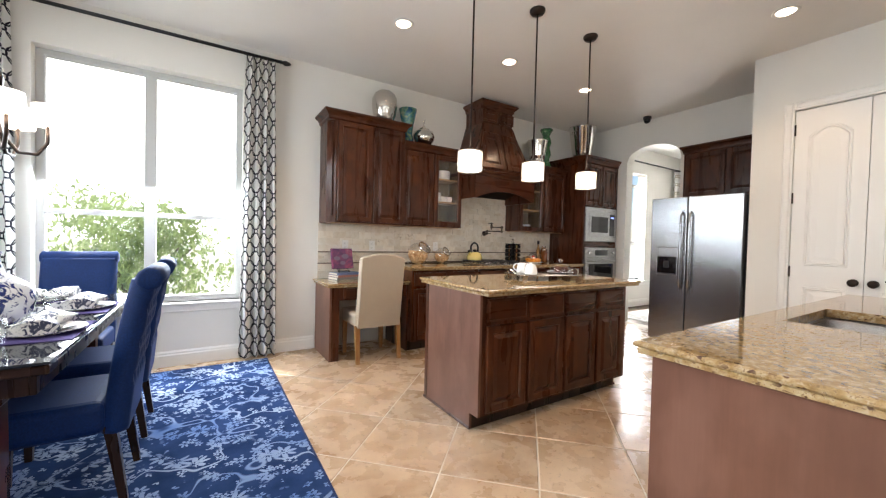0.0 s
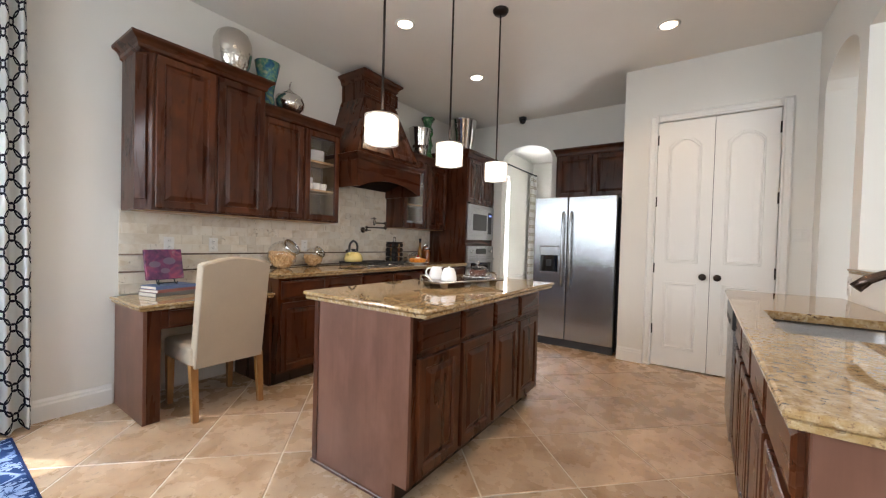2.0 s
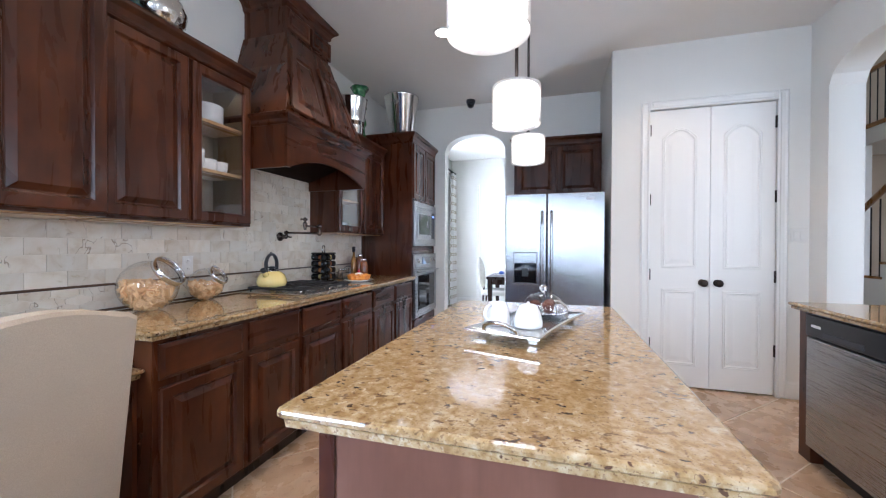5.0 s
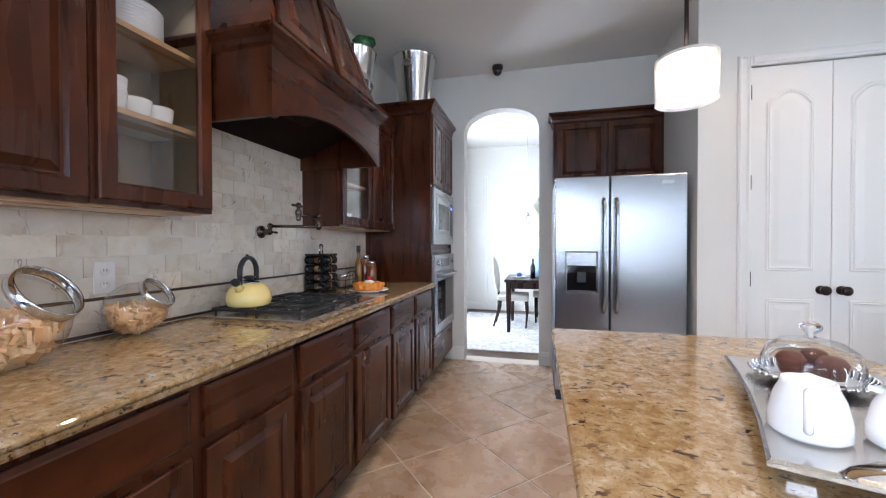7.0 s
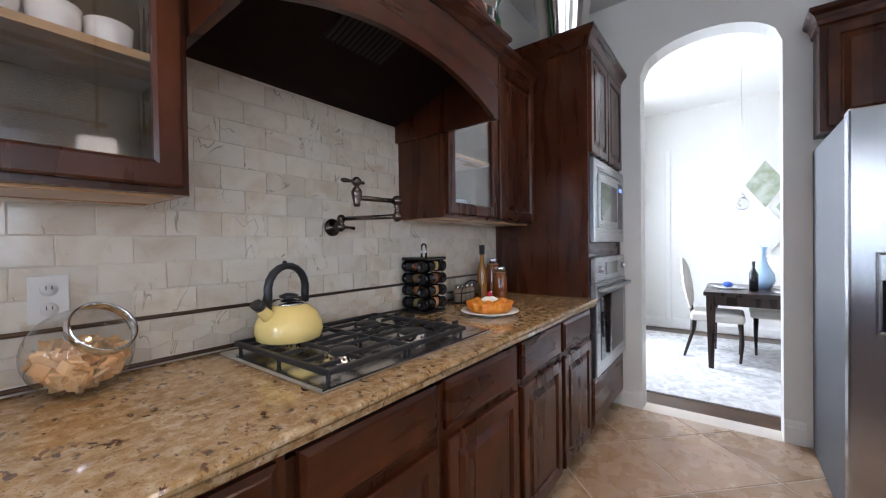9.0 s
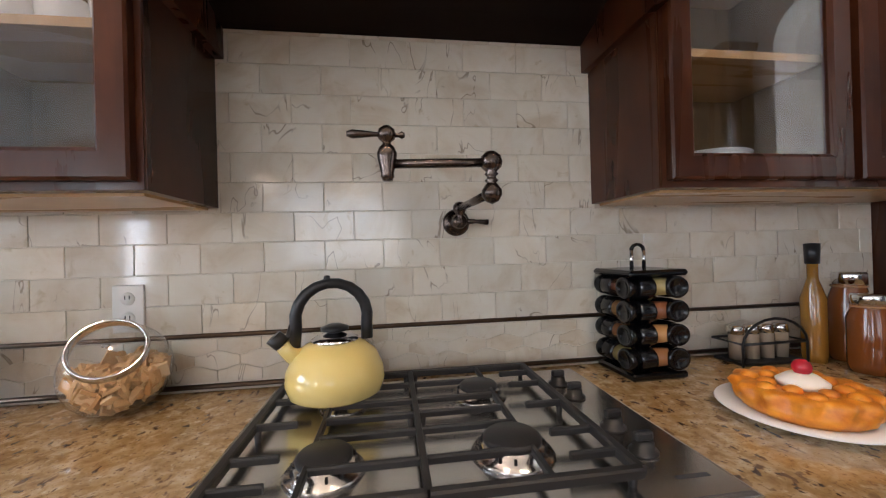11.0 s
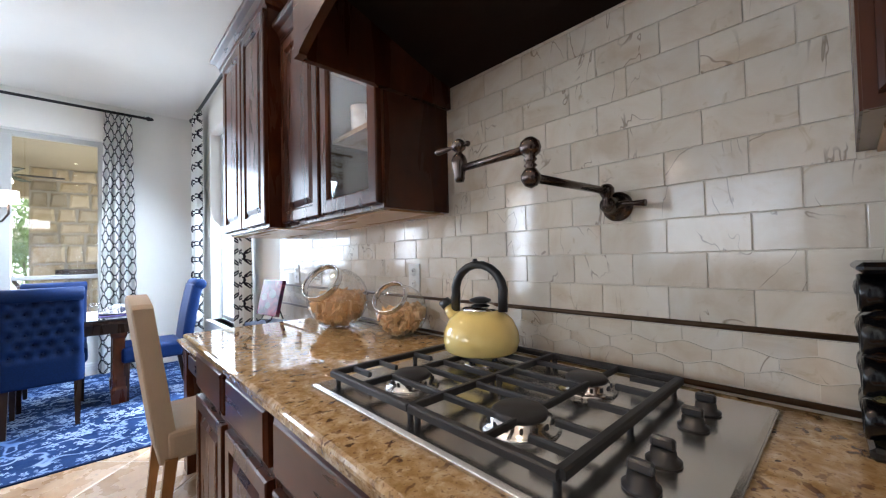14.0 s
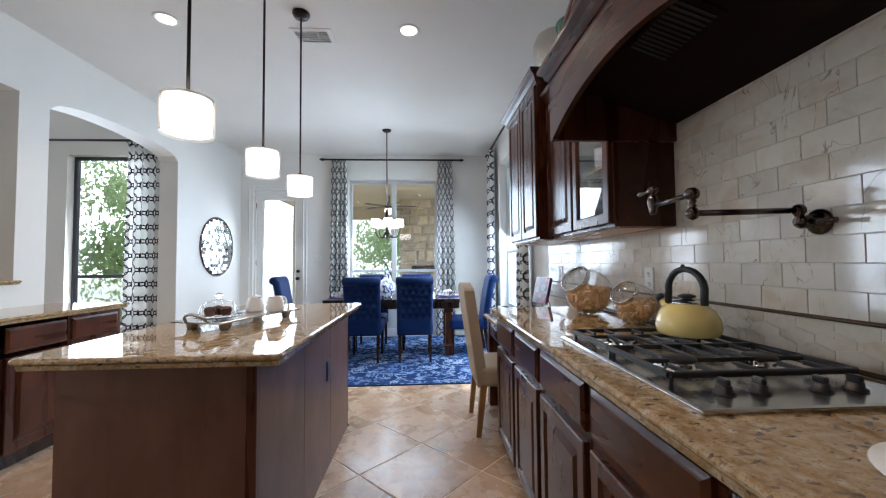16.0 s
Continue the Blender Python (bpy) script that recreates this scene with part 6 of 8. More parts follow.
def jar(at, r, seed, rz, label):
    rn = random.Random(seed)
    j = thing("glass_jar", label, "jar", at, rz, group="tilted glass jars")
    c = Vector((0, 0, r * 0.93))
    prof = []
    for k in range(25):
        a = math.pi * (k / 24)
        z = -r * math.cos(a)
        if z > r * 0.85:
            break
        prof.append((r * math.sin(a), z))
    tilt = Matrix.Translation(c) @ Matrix.Rotation(radians(52), 4, "Y")
    body = [(0, -r * 0.93)] + [p for p in prof if p[1] > -r * 0.92]
    part("bowl", lathe(bmesh.new(), [(q[0], q[1]) for q in body], 48, m=tilt), JARGLASS, j, "clear tilted glass bowl")
    mr = prof[-1][0]
    ldp = part("lid", lathe(bmesh.new(), [(mr * 1.02, r * 0.82), (mr * 1.09, r * 0.83), (mr * 1.11, r * 0.90), (mr * 1.09, r * 1.04), (mr * 1.04, r * 1.07), (mr * 0.99, r * 1.03), (mr * 0.99, r * 0.86)], 40, m=tilt), CHROME, j, "bright steel lid ring")
    part("lid_glass", lathe(bmesh.new(), [(0, r * 1.10), (mr * 0.5, r * 1.085), (mr * 0.99, r * 1.04)], 32, m=tilt), JARGLASS, ldp)
    part("lid_knob", lathe(bmesh.new(), [(0, r * 1.24), (r * 0.07, r * 1.23), (r * 0.08, r * 1.18), (r * 0.035, r * 1.14), (r * 0.05, r * 1.10), (0, r * 1.095)], 16, m=tilt), JARGLASS, ldp)
    co, faces = [], []
    n = 330 if r > 0.1 else 240
    s0 = r * 0.15
    while n:
        p = Vector((rn.uniform(-1, 1), rn.uniform(-1, 1), rn.uniform(-0.93, 0.22))) * r
        if p.length > r - s0 * 1.1 or p.z > r * (0.05 - 0.22 * p.x / r):
            continue
        n -= 1
        q = Euler((rn.uniform(0, 6), rn.uniform(0, 6), rn.uniform(0, 6))).to_matrix()
        b = len(co)
        sx, sy, sz = s0, s0 * rn.uniform(0.55, 1), s0 * 0.22
        for x in (-1, 1):
            for y in (-1, 1):
                for z in (-1, 1):
                    co.append(tuple(c + p + q @ Vector((x * sx * (1 - 0.12 * z), y * sy, z * sz + 0.25 * sz * x * x))))
        faces += [tuple(b + i for i in f) for f in UNIT]
    me = bpy.data.meshes.new("biscuits")
    me.from_pydata(co, [], faces)
    me.materials.append(BISCUIT)
    bs = new("biscuits", me)
    bs.parent = j
    tagged(bs, "pale dry pasta pieces", kind="stuff")
    return j


jar((2.20, 4.085, 0.917), 0.13, 3, -68, "large tilted glass jar with a steel lid, half full of pasta")
jar((2.578, 4.145, 0.917), 0.098, 4, -68, "small tilted glass jar with a steel lid, half full of pasta")

# ---------------------------------------------------------------- spice rack
sp = thing("spice_rack", "black four-sided spice rack with tiers of lying glass jars", "spice rack", (3.805, 4.150, 0.9155), 2)
sp.scale = (1.12, 1.12, 1.0)
part("base", B(-0.068, 0.068, -0.068, 0.068, 0.0, 0.018, 0.005), BLACKGLOSS, sp)
part("top", B(-0.072, 0.072, -0.072, 0.072, 0.252, 0.268, 0.006), BLACKGLOSS, sp)
part("core", B(-0.014, 0.014, -0.014, 0.014, 0.018, 0.252), BLACKGLOSS, sp)
SPICES = [Mat("ground_spice", c, 0.16).m for c in ((0.30, 0.13, 0.05), (0.42, 0.22, 0.08), (0.20, 0.07, 0.03), (0.38, 0.30, 0.12))]
for f in range(4):
    for tier in range(4):
        m = Matrix.Rotation(radians(90 * f), 4, "Z") @ Matrix.Translation((0.0, -0.043, 0.049 + tier * 0.0585)) @ Matrix.Rotation(radians(90), 4, "Y")
        part("holder", lathe(bmesh.new(), [(0.0, -0.045), (0.0275, -0.045), (0.0285, -0.041), (0.0285, -0.013), (0.0275, -0.009), (0.0, -0.009)], 20, m=m), BLACKGLOSS, sp)
        jr = part("jar", lathe(bmesh.new(), [(0, -0.009), (0.0225, -0.009), (0.0225, 0.036), (0.019, 0.042), (0, 0.042)], 16, m=m), SPICES[(tier + f) % 4], sp, "glass jar of ground spice")
        part("lid", lathe(bmesh.new(), [(0, -0.068), (0.018, -0.068), (0.020, -0.071), (0.026, -0.071), (0.0275, -0.068), (0.0265, -0.060), (0.024, -0.057), (0.0245, -0.045), (0, -0.045)], 20, m=m), BLACKGLOSS, jr, "black plastic lid")
hd = part("handle", tube(bmesh.new(), [(0.016 * math.cos(a), 0, 0.315 + 0.016 * math.sin(a)) for a in [radians(20 * k) for k in range(10)]], 0.0045, 10), BLACKGLOSS, sp)
for s in (-0.016, 0.016):
    part("post", tube(bmesh.new(), [(s, 0, 0.268), (s, 0, 0.316)], 0.0045, 10), CHROME, hd, "chrome post")

# ---------------------------------------------------------------- pie on a plate, condiments
PIE = Mat("golden_pie", (0.60, 0.20, 0.025), 0.4)
PIE.set("Base Color", PIE.ramp(PIE.noise(PIE.coord(), 45, 4), [(0.3, (0.50, 0.13, 0.006)), (0.7, (0.80, 0.32, 0.02))]))
PIE = PIE.m
CREAM = Mat("whipped_cream", (0.85, 0.80, 0.72), 0.6).m
CHERRY = Mat("red_berry", (0.45, 0.015, 0.03), 0.25).m
solid("serving_plate", lathe(bmesh.new(), [(0, 0.004), (0.06, 0.004), (0.062, 0), (0.068, 0), (0.072, 0.006), (0.132, 0.017), (0.130, 0.02), (0.07, 0.01), (0, 0.009)], 44), PORCELAIN, "white porcelain serving plate on the worktop", "plate", (3.922, 3.852, 0.916)).scale = (1.03, 1.03, 1.0)
pie = thing("pie", "golden fruit pie with cream and a red berry", "pie", (3.922, 3.852, 0.926))
bm = bmesh.new()
loops = []
for z, r, am in ((0, 0.075, 0), (0.012, 0.09, 0.02), (0.024, 0.094, 0.02), (0.028, 0.09, 0.06), (0.04, 0.096, 0.07), (0.047, 0.09, 0.08), (0.048, 0.07, 0.05), (0.043, 0.04, 0)):
    loops.append([(r * (1 + am * math.cos(13 * a)) * math.cos(a), r * (1 + am * math.cos(13 * a)) * math.sin(a), z) for a in [6.28319 * k / 78 for k in range(78)]])
nest(bm, loops, smooth=True)
part("crust", bm, PIE, pie)
rnd = random.Random(6)
for i in range(14):
    a, r = 6.28 * i / 14, 0.07 if i % 2 else 0.05
    part("fruit_piece", ball(bmesh.new(), (r * math.cos(a), r * math.sin(a), 0.047), 0.014, 6, 1, 1, 0.6), PIE, pie)
part("cream", lathe(bmesh.new(), [(0, 0.042), (0.034, 0.044), (0.036, 0.052), (0.02, 0.064), (0, 0.068)], 20), CREAM, pie)
part("berry", ball(bmesh.new(), (0, 0, 0.075), 0.014, 8), CHERRY, pie)
pie.scale = (1.1, 1.1, 1.1)

AMBER = Mat("honey_amber", (0.17, 0.05, 0.01), 0.1).m
OLIVE = Mat("olive_oil", (0.26, 0.12, 0.02), 0.08).m
for x, y, r, h, m_, lb in ((4.33, 4.02, 0.040, 0.19, AMBER, "glass jar of honey with a gold lid"), (4.40, 4.11, 0.042, 0.235, AMBER, "tall glass jar of preserve with a gold lid")):
    jr = thing("preserve_jar", lb, "jar", (x, y, 0.916))
    part("jar", lathe(bmesh.new(), [(0, 0), (r, 0.002), (r * 1.05, 0.02), (r * 1.05, h * 0.7), (r * 0.8, h * 0.85), (r * 0.8, h * 0.9)], 24), m_, jr)
    part("lid", lathe(bmesh.new(), [(0, h * 0.88), (r * 0.86, h * 0.88), (r * 0.86, h), (r * 0.8, h * 1.02), (0, h * 1.02)], 24), CHROME, jr)
    part("cord", tube(bmesh.new(), [(r * 0.84 * math.cos(a), r * 0.84 * math.sin(a), h * 0.86) for a in [radians(30 * k) for k in range(12)]], 0.003, 6, closed=True), HONEYWOOD, jr)
bt = thing("oil_bottle", "slim glass oil bottle with a black stopper", "bottle", (4.305, 4.125, 0.916))
part("bottle", lathe(bmesh.new(), [(0, 0), (0.026, 0), (0.028, 0.02), (0.028, 0.17), (0.012, 0.225), (0.012, 0.27), (0, 0.27)], 20), OLIVE, bt)
part("stopper", lathe(bmesh.new(), [(0, 0.265), (0.016, 0.265), (0.018, 0.32), (0, 0.322)], 16), BLACKPLASTIC, bt)
SHAKER = Mat("filled_glass_shaker", (0.30, 0.24, 0.18), 0.12).m
cd = thing("condiment_caddy", "black wire caddy with four steel-topped shakers", "caddy", (4.175, 4.165, 0.916))
part("tray", B(-0.09, 0.09, -0.045, 0.045, 0.0, 0.006, 0.002), BLACKMETAL, cd)
part("wire_rim", tube(bmesh.new(), [(-0.09, -0.045, 0.045), (0.09, -0.045, 0.045), (0.09, 0.045, 0.045), (-0.09, 0.045, 0.045)], 0.003, 6, closed=True), BLACKMETAL, cd)
part("wire_arch", tube(bmesh.new(), [(-0.09, -0.045, 0)] + [(-0.09 * math.cos(a), -0.045, 0.04 + 0.055 * math.sin(a)) for a in [radians(18 * k) for k in range(11)]] + [(0.09, -0.045, 0)], 0.003, 6), BLACKMETAL, cd)
for i in range(4):
    sh = part("shaker", lathe(bmesh.new(), [(0, 0.006), (0.018, 0.006), (0.018, 0.06), (0, 0.06)], 14, (-0.063 + i * 0.042, 0, 0)), SHAKER, cd, "glass shaker of pale grain")
    part("cap", lathe(bmesh.new(), [(0, 0.059), (0.019, 0.059), (0.017, 0.076), (0, 0.078)], 14, (-0.063 + i * 0.042, 0, 0)), CHROME, sh)

cd.scale = (1.1, 1.05, 1.3)

# ---------------------------------------------------------------- tray on the island
PEWTER = Mat("polished_pewter", (0.60, 0.57, 0.53), 0.2, 1.0).m
ty = thing("serving_tray", "polished pewter footed tray with loop handles", "tray", (2.325, 2.20, 0.9155), -18)
loops = []
for k, z in ((0.0, 0.034), (0.0, 0.04), (0.008, 0.043), (0.055, 0.039)):
    loops.append([(sx * (0.28 - k), sy * (0.14 - k * 0.7), z) for sx, sy in ((-1, -1), (-0.5, -0.93), (0, -0.9), (0.5, -0.93), (1, -1), (1.0, 0), (1, 1), (0.5, 0.93), (0, 0.9), (-0.5, 0.93), (-1, 1), (-1.0, 0))])
part("plate", nest(bmesh.new(), loops), PEWTER, ty)
for sx in (-0.21, 0.21):
    for sy in (-0.095, 0.095):
        part("foot", nest(bmesh.new(), [[(sx + a * r, sy + b * r, z) for a, b in ((-1, -1), (1, -1), (1, 1), (-1, 1))] for z, r in ((0, 0.013), (0.004, 0.015), (0.020, 0.017), (0.035, 0.024))]), PEWTER, ty)
for s in (-1, 1):
    part("handle", tube(bmesh.new(), [(s * 0.27, -0.065, 0.038)] + [(s * (0.27 + 0.03 * math.sin(a)), -0.062 * math.cos(a), 0.042 + 0.036 * math.sin(a)) for a in [radians(20 * k) for k in range(10)]] + [(s * 0.27, 0.065, 0.038)], 0.007, 10), PEWTER, ty)


def pitcher(at, rz, k=1.0, label="white porcelain creamer jug on the tray", lid=False):
    j = thing("porcelain_jug", label, "jug", at, rz)
    bm = lathe(bmesh.new(), [(0, 0), (0.046 * k, 0.0), (0.05 * k, 0.006), (0.049 * k, 0.03), (0.042 * k, 0.065), (0.034 * k, 0.085), (0.033 * k, 0.092), (0.03 * k, 0.092), (0.028 * k, 0.08), (0, 0.07)], 36)
    part("body", bm, PORCELAIN, j)
    if not lid:
        part("handle", tube(bmesh.new(), [(0.036 * k, 0, 0.082)] + [((0.044 + 0.03 * math.sin(a)) * k, 0, 0.053 + 0.032 * math.cos(a)) for a in [radians(15 * i + 8) for i in range(11)]] + [(0.046 * k, 0, 0.021)], 0.0055, 10), PORCELAIN, j)
    part("lip", prism(bmesh.new(), [(-0.03 * k, 0.012), (-0.046 * k, 0.0), (-0.03 * k, -0.012)], "z", 0.083, 0.092), PORCELAIN, j)
    if lid:
        part("lid", lathe(bmesh.new(), [(0, 0.108), (0.006, 0.106), (0.005, 0.1), (0.02 * k, 0.097), (0.032 * k, 0.092), (0, 0.09)], 28), PORCELAIN, j)
    return j


pitcher((2.205, 2.315, 0.9565), 150, 0.98).scale = (1, 1, 0.88)
pitcher((2.185, 2.20, 0.9565), 240, 1.02, "white porcelain sugar pot on the tray", True).scale = (1, 1, 0.85)
cake = Mat("brown_cake", (0.10, 0.03, 0.015), 0.7).m
cl = thing("cake_dome", "clear glass cake dome on a glass plate", "cake dome", (2.475, 2.155, 0.957))
part("plate", lathe(bmesh.new(), [(0, 0.003), (0.06, 0.003), (0.098, 0.012), (0.1, 0.015), (0.06, 0.008), (0, 0.007)], 40), CHROME, cl, "bright silver plate with a beaded edge")
for i in range(40):
    part("bead", ball(bmesh.new(), (0.099 * math.cos(0.15708 * i), 0.099 * math.sin(0.15708 * i), 0.014), 0.0045, 5), CHROME, cl)
part("dome", lathe(bmesh.new(), [(0.082, 0.012), (0.082, 0.04), (0.072, 0.066), (0.05, 0.082), (0.02, 0.089), (0, 0.09)], 40), JARGLASS, cl)
part("knob", lathe(bmesh.new(), [(0, 0.089), (0.01, 0.09), (0.008, 0.097), (0.018, 0.107), (0.018, 0.115), (0.01, 0.122), (0, 0.123)], 20), GLASS, cl)
for i, (x, y) in enumerate(((-0.03, -0.02), (0.03, -0.025), (0.0, 0.035))):
    solid("cupcake", lathe(bmesh.new(), [(0, 0), (0.018, 0), (0.024, 0.024), (0.026, 0.03), (0.018, 0.042), (0, 0.047)], 18), cake, "small frosted cake under the dome", "cake", (2.475 + x, 2.155 + y, 0.970), group="cakes under the dome")

# ---------------------------------------------------------------- desk things and chair
dc = thing("desk_chair", "oatmeal linen parsons chair with honey-brown legs", "chair", (1.47, 3.55, 0))
for x, y in ((-0.215, -0.0), (0.215, -0.0), (-0.205, 0.40), (0.205, 0.40)):
    t_ = 0.02
    part("leg", nest(bmesh.new(), [[(x - 0.017, y - 0.017 - (0.04 if y < 0.1 else 0), 0), (x + 0.017, y - 0.017 - (0.04 if y < 0.1 else 0), 0), (x + 0.017, y + 0.017 - (0.04 if y < 0.1 else 0), 0), (x - 0.017, y + 0.017 - (0.04 if y < 0.1 else 0), 0)],
                                   [(x - 0.023, y - 0.023, 0.36), (x + 0.023, y - 0.023, 0.36), (x + 0.023, y + 0.023, 0.36), (x - 0.023, y + 0.023, 0.36)]]), HONEYWOOD, dc)
part("seat", B(-0.235, 0.235, -0.02, 0.44, 0.34, 0.48, 0.03, 3), LINEN, dc)
bm = bmesh.new()
n = 16
loops = []
for yo, k in ((0.03, 0.97), (0.035, 1.0), (-0.035, 1.0), (-0.042, 0.97)):
    pts = [(-0.222 * k, 0.34), (0.222 * k, 0.34)]
    top = []
    for i in range(n + 1):
        u = 1 - 2 * i / n
        dip = 0.028 * (1 - min(1, abs(u) / 0.75) ** 2 if abs(u) < 0.75 else 0)
        edge = -0.02 * max(0, (abs(u) - 0.8) / 0.2) ** 2
        top.append((0.222 * u * k, 1.035 + dip + edge - (1 - k) * 0.4))
    pts += top
    loops.append([(x, yo - (z - 0.34) * 0.14, z) for x, z in pts])
nest(bm, loops)
part("backrest", bm, LINEN, dc, "oatmeal linen back with a camel top")

BOOKS = [Mat("book_cover", c, 0.4).m for c in ((0.12, 0.13, 0.15), (0.10, 0.16, 0.32), (0.30, 0.12, 0.11), (0.17, 0.18, 0.19))]
PAPER = Mat("paper_pages", (0.75, 0.71, 0.62), 0.8).m
for i, (w, d, h, rz, c) in enumerate(((0.30, 0.19, 0.028, 14, 3), (0.29, 0.185, 0.022, 17, 2), (0.28, 0.18, 0.024, 12, 1))):
    bk = thing("book", "large hardback book lying in a stack on the desk", "book", (1.305, 4.098, 0.7605 + sum((0.028, 0.022, 0.024)[:i])), rz, group="book stack")
    part("pages", B(-w / 2 + 0.004, w / 2 - 0.004, -d / 2 + 0.004, d / 2 - 0.002, 0.003, h - 0.003), PAPER, bk)
    part("cover", B(-w / 2, w / 2, -d / 2, d / 2, 0, 0.003, 0.001), BOOKS[c], bk)
    part("cover", B(-w / 2, w / 2, -d / 2, d / 2, h - 0.003, h, 0.001), BOOKS[c], bk)
    part("spine", B(-w / 2, w / 2, -d / 2 - 0.001, -d / 2 + 0.003, 0, h, 0.001), BOOKS[c], bk)
ez = thing("book_on_easel", "purple cookery book on a small black iron easel", "book", (1.275, 4.105, 0.8355), 8)
ez.scale = (1.06, 1.0, 1.1)
COVER = Mat("purple_cover", (0.25, 0.06, 0.14), 0.25)
COVER.set("Base Color", COVER.ramp(COVER.noise(COVER.coord(), 14, 3, 0.5, 1.0), [(0.3, (0.03, 0.012, 0.05)), (0.48, (0.13, 0.035, 0.11)), (0.62, (0.30, 0.06, 0.13)), (0.75, (0.30, 0.24, 0.30))]))
COVER = COVER.m
lean = Matrix.Translation((0, -0.02, 0.035)) @ Matrix.Rotation(radians(-14), 4, "X")
part("cover", turn(B(-0.115, 0.115, -0.012, 0.012, 0, 0.20, 0.002), lean), COVER, ez, "purple printed cover with cups on it")
CUPPRINT = Mat("printed_cup", (0.15, 0.10, 0.17), 0.3).m
for cx, cz, r in ((-0.06, 0.10, 0.035), (0.03, 0.12, 0.04), (0.0, 0.055, 0.03)):
    part("printed_cup", turn(turn(lathe(bmesh.new(), [(0, 0), (r, 0)], 20), Matrix.Translation((cx, -0.0128, cz)) @ Matrix.Rotation(radians(90), 4, "X") @ Matrix.Diagonal((1, 0.6, 1, 1))), lean), CUPPRINT, ez)
for s in (-0.055, 0.055):
    part("easel_leg", tube(bmesh.new(), [(s, -0.06, 0.02), (s, -0.055, 0.004), (s, -0.03, 0.012), (s, -0.02, 0.03), (s * 0.6, 0.03, 0.13)], 0.004, 8), BLACKMETAL, ez)
part("easel_foot", tube(bmesh.new(), [(0, 0.03, 0.12), (0, 0.08, 0.003)], 0.004, 8), BLACKMETAL, ez)
part("easel_bar", tube(bmesh.new(), [(-0.055, -0.03, 0.012), (0.055, -0.03, 0.012)], 0.004, 8), BLACKMETAL, ez)

# ---------------------------------------------------------------- vases on the cabinets
solid("silver_vase", lathe(bmesh.new(), [(0, 0), (0.07, 0), (0.085, 0.02), (0.118, 0.11), (0.132, 0.21), (0.128, 0.28), (0.105, 0.335), (0.075, 0.36), (0.06, 0.365), (0, 0.35)], 40), SILVER, "tall hammered silver egg-shaped vase on the cabinet", "vase", (1.722, 4.08, 2.494)).scale = (1.09, 1.09, 1.04)
ARTGLASS = Mat("blue_green_art_glass", (0.03, 0.15, 0.2), 0.12)
ARTGLASS.set("Base Color", ARTGLASS.ramp(ARTGLASS.noise(ARTGLASS.coord(), 13, 4, 0.6, 1.5), [(0.3, (0.015, 0.03, 0.12)), (0.45, (0.03, 0.14, 0.22)), (0.56, (0.10, 0.25, 0.16)), (0.7, (0.35, 0.40, 0.28))]))
ARTGLASS = ARTGLASS.m
solid("glass_vase", lathe(bmesh.new(), [(0, 0), (0.06, 0), (0.064, 0.02), (0.058, 0.08), (0.05, 0.13), (0.062, 0.22), (0.085, 0.33), (0.098, 0.40), (0.09, 0.40), (0.05, 0.2), (0, 0.1)], 36), ARTGLASS, "flared blue and green art-glass vase", "vase", (2.03, 4.10, 2.33)).scale = (1.08, 1.08, 1.03)
urn = thing("lidded_urn", "round hammered silver urn with a lid", "urn", (2.238, 4.08, 2.33))
part("body", lathe(bmesh.new(), [(0, 0), (0.06, 0), (0.075, 0.01), (0.125, 0.07), (0.135, 0.12), (0.115, 0.175), (0.06, 0.205), (0, 0.206)], 40), SILVER, urn)
part("lid", lathe(bmesh.new(), [(0, 0.29), (0.006, 0.288), (0.005, 0.262), (0.014, 0.25), (0.03, 0.23), (0.066, 0.207), (0.06, 0.2), (0, 0.2)], 32), SILVER, urn)
part("stem", tube(bmesh.new(), [(0, 0, 0.285), (0.004, 0, 0.31), (0.018, 0, 0.325)], [0.006, 0.005, 0.003], 8), SILVER, urn)
SMOOTHSILVER = Mat("polished_silver", (0.70, 0.68, 0.64), 0.12, 1.0).m
solid("silver_vase", lathe(bmesh.new(), [(0, 0), (0.075, 0), (0.08, 0.01), (0.10, 0.2), (0.118, 0.36), (0.122, 0.37), (0.115, 0.37), (0.09, 0.1), (0, 0.05)], 36), SMOOTHSILVER, "polished silver conical vase on the wall cabinet", "vase", (4.14, 4.05, 2.33)).scale = (1.25, 1.25, 1.0)
LEAFGLASS = Mat("green_glazed_ceramic", (0.02, 0.10, 0.04), 0.15)
LEAFGLASS.set("Base Color", LEAFGLASS.ramp(LEAFGLASS.noise(LEAFGLASS.coord(), 25, 3), [(0.35, (0.012, 0.05, 0.02)), (0.6, (0.05, 0.20, 0.06)), (0.75, (0.25, 0.35, 0.2))]))
LEAFGLASS = LEAFGLASS.m
loops = []
for k in range(12):
    z = 0.5 * k / 11
    r = 0.055 + 0.014 * math.sin(k * 1.9) + (0.02 if k == 11 else 0)
    loops.append([((r + 0.006 * math.sin(5 * a + k)) * math.cos(a), (r + 0.006 * math.sin(5 * a + k)) * math.sin(a), z) for a in [6.28319 * i / 24 for i in range(24)]])
solid("ceramic_vase", nest(bmesh.new(), loops, smooth=True), LEAFGLASS, "tall green glazed ceramic vase on the wall cabinet", "vase", (4.38, 4.10, 2.33)).scale = (1.1, 1.1, 1.18)
bucket = thing("silver_bucket", "large polished silver bucket on the oven tower", "bucket", (4.875, 3.83, 2.502))
bucket.scale = (1.18, 1.18, 1.04)
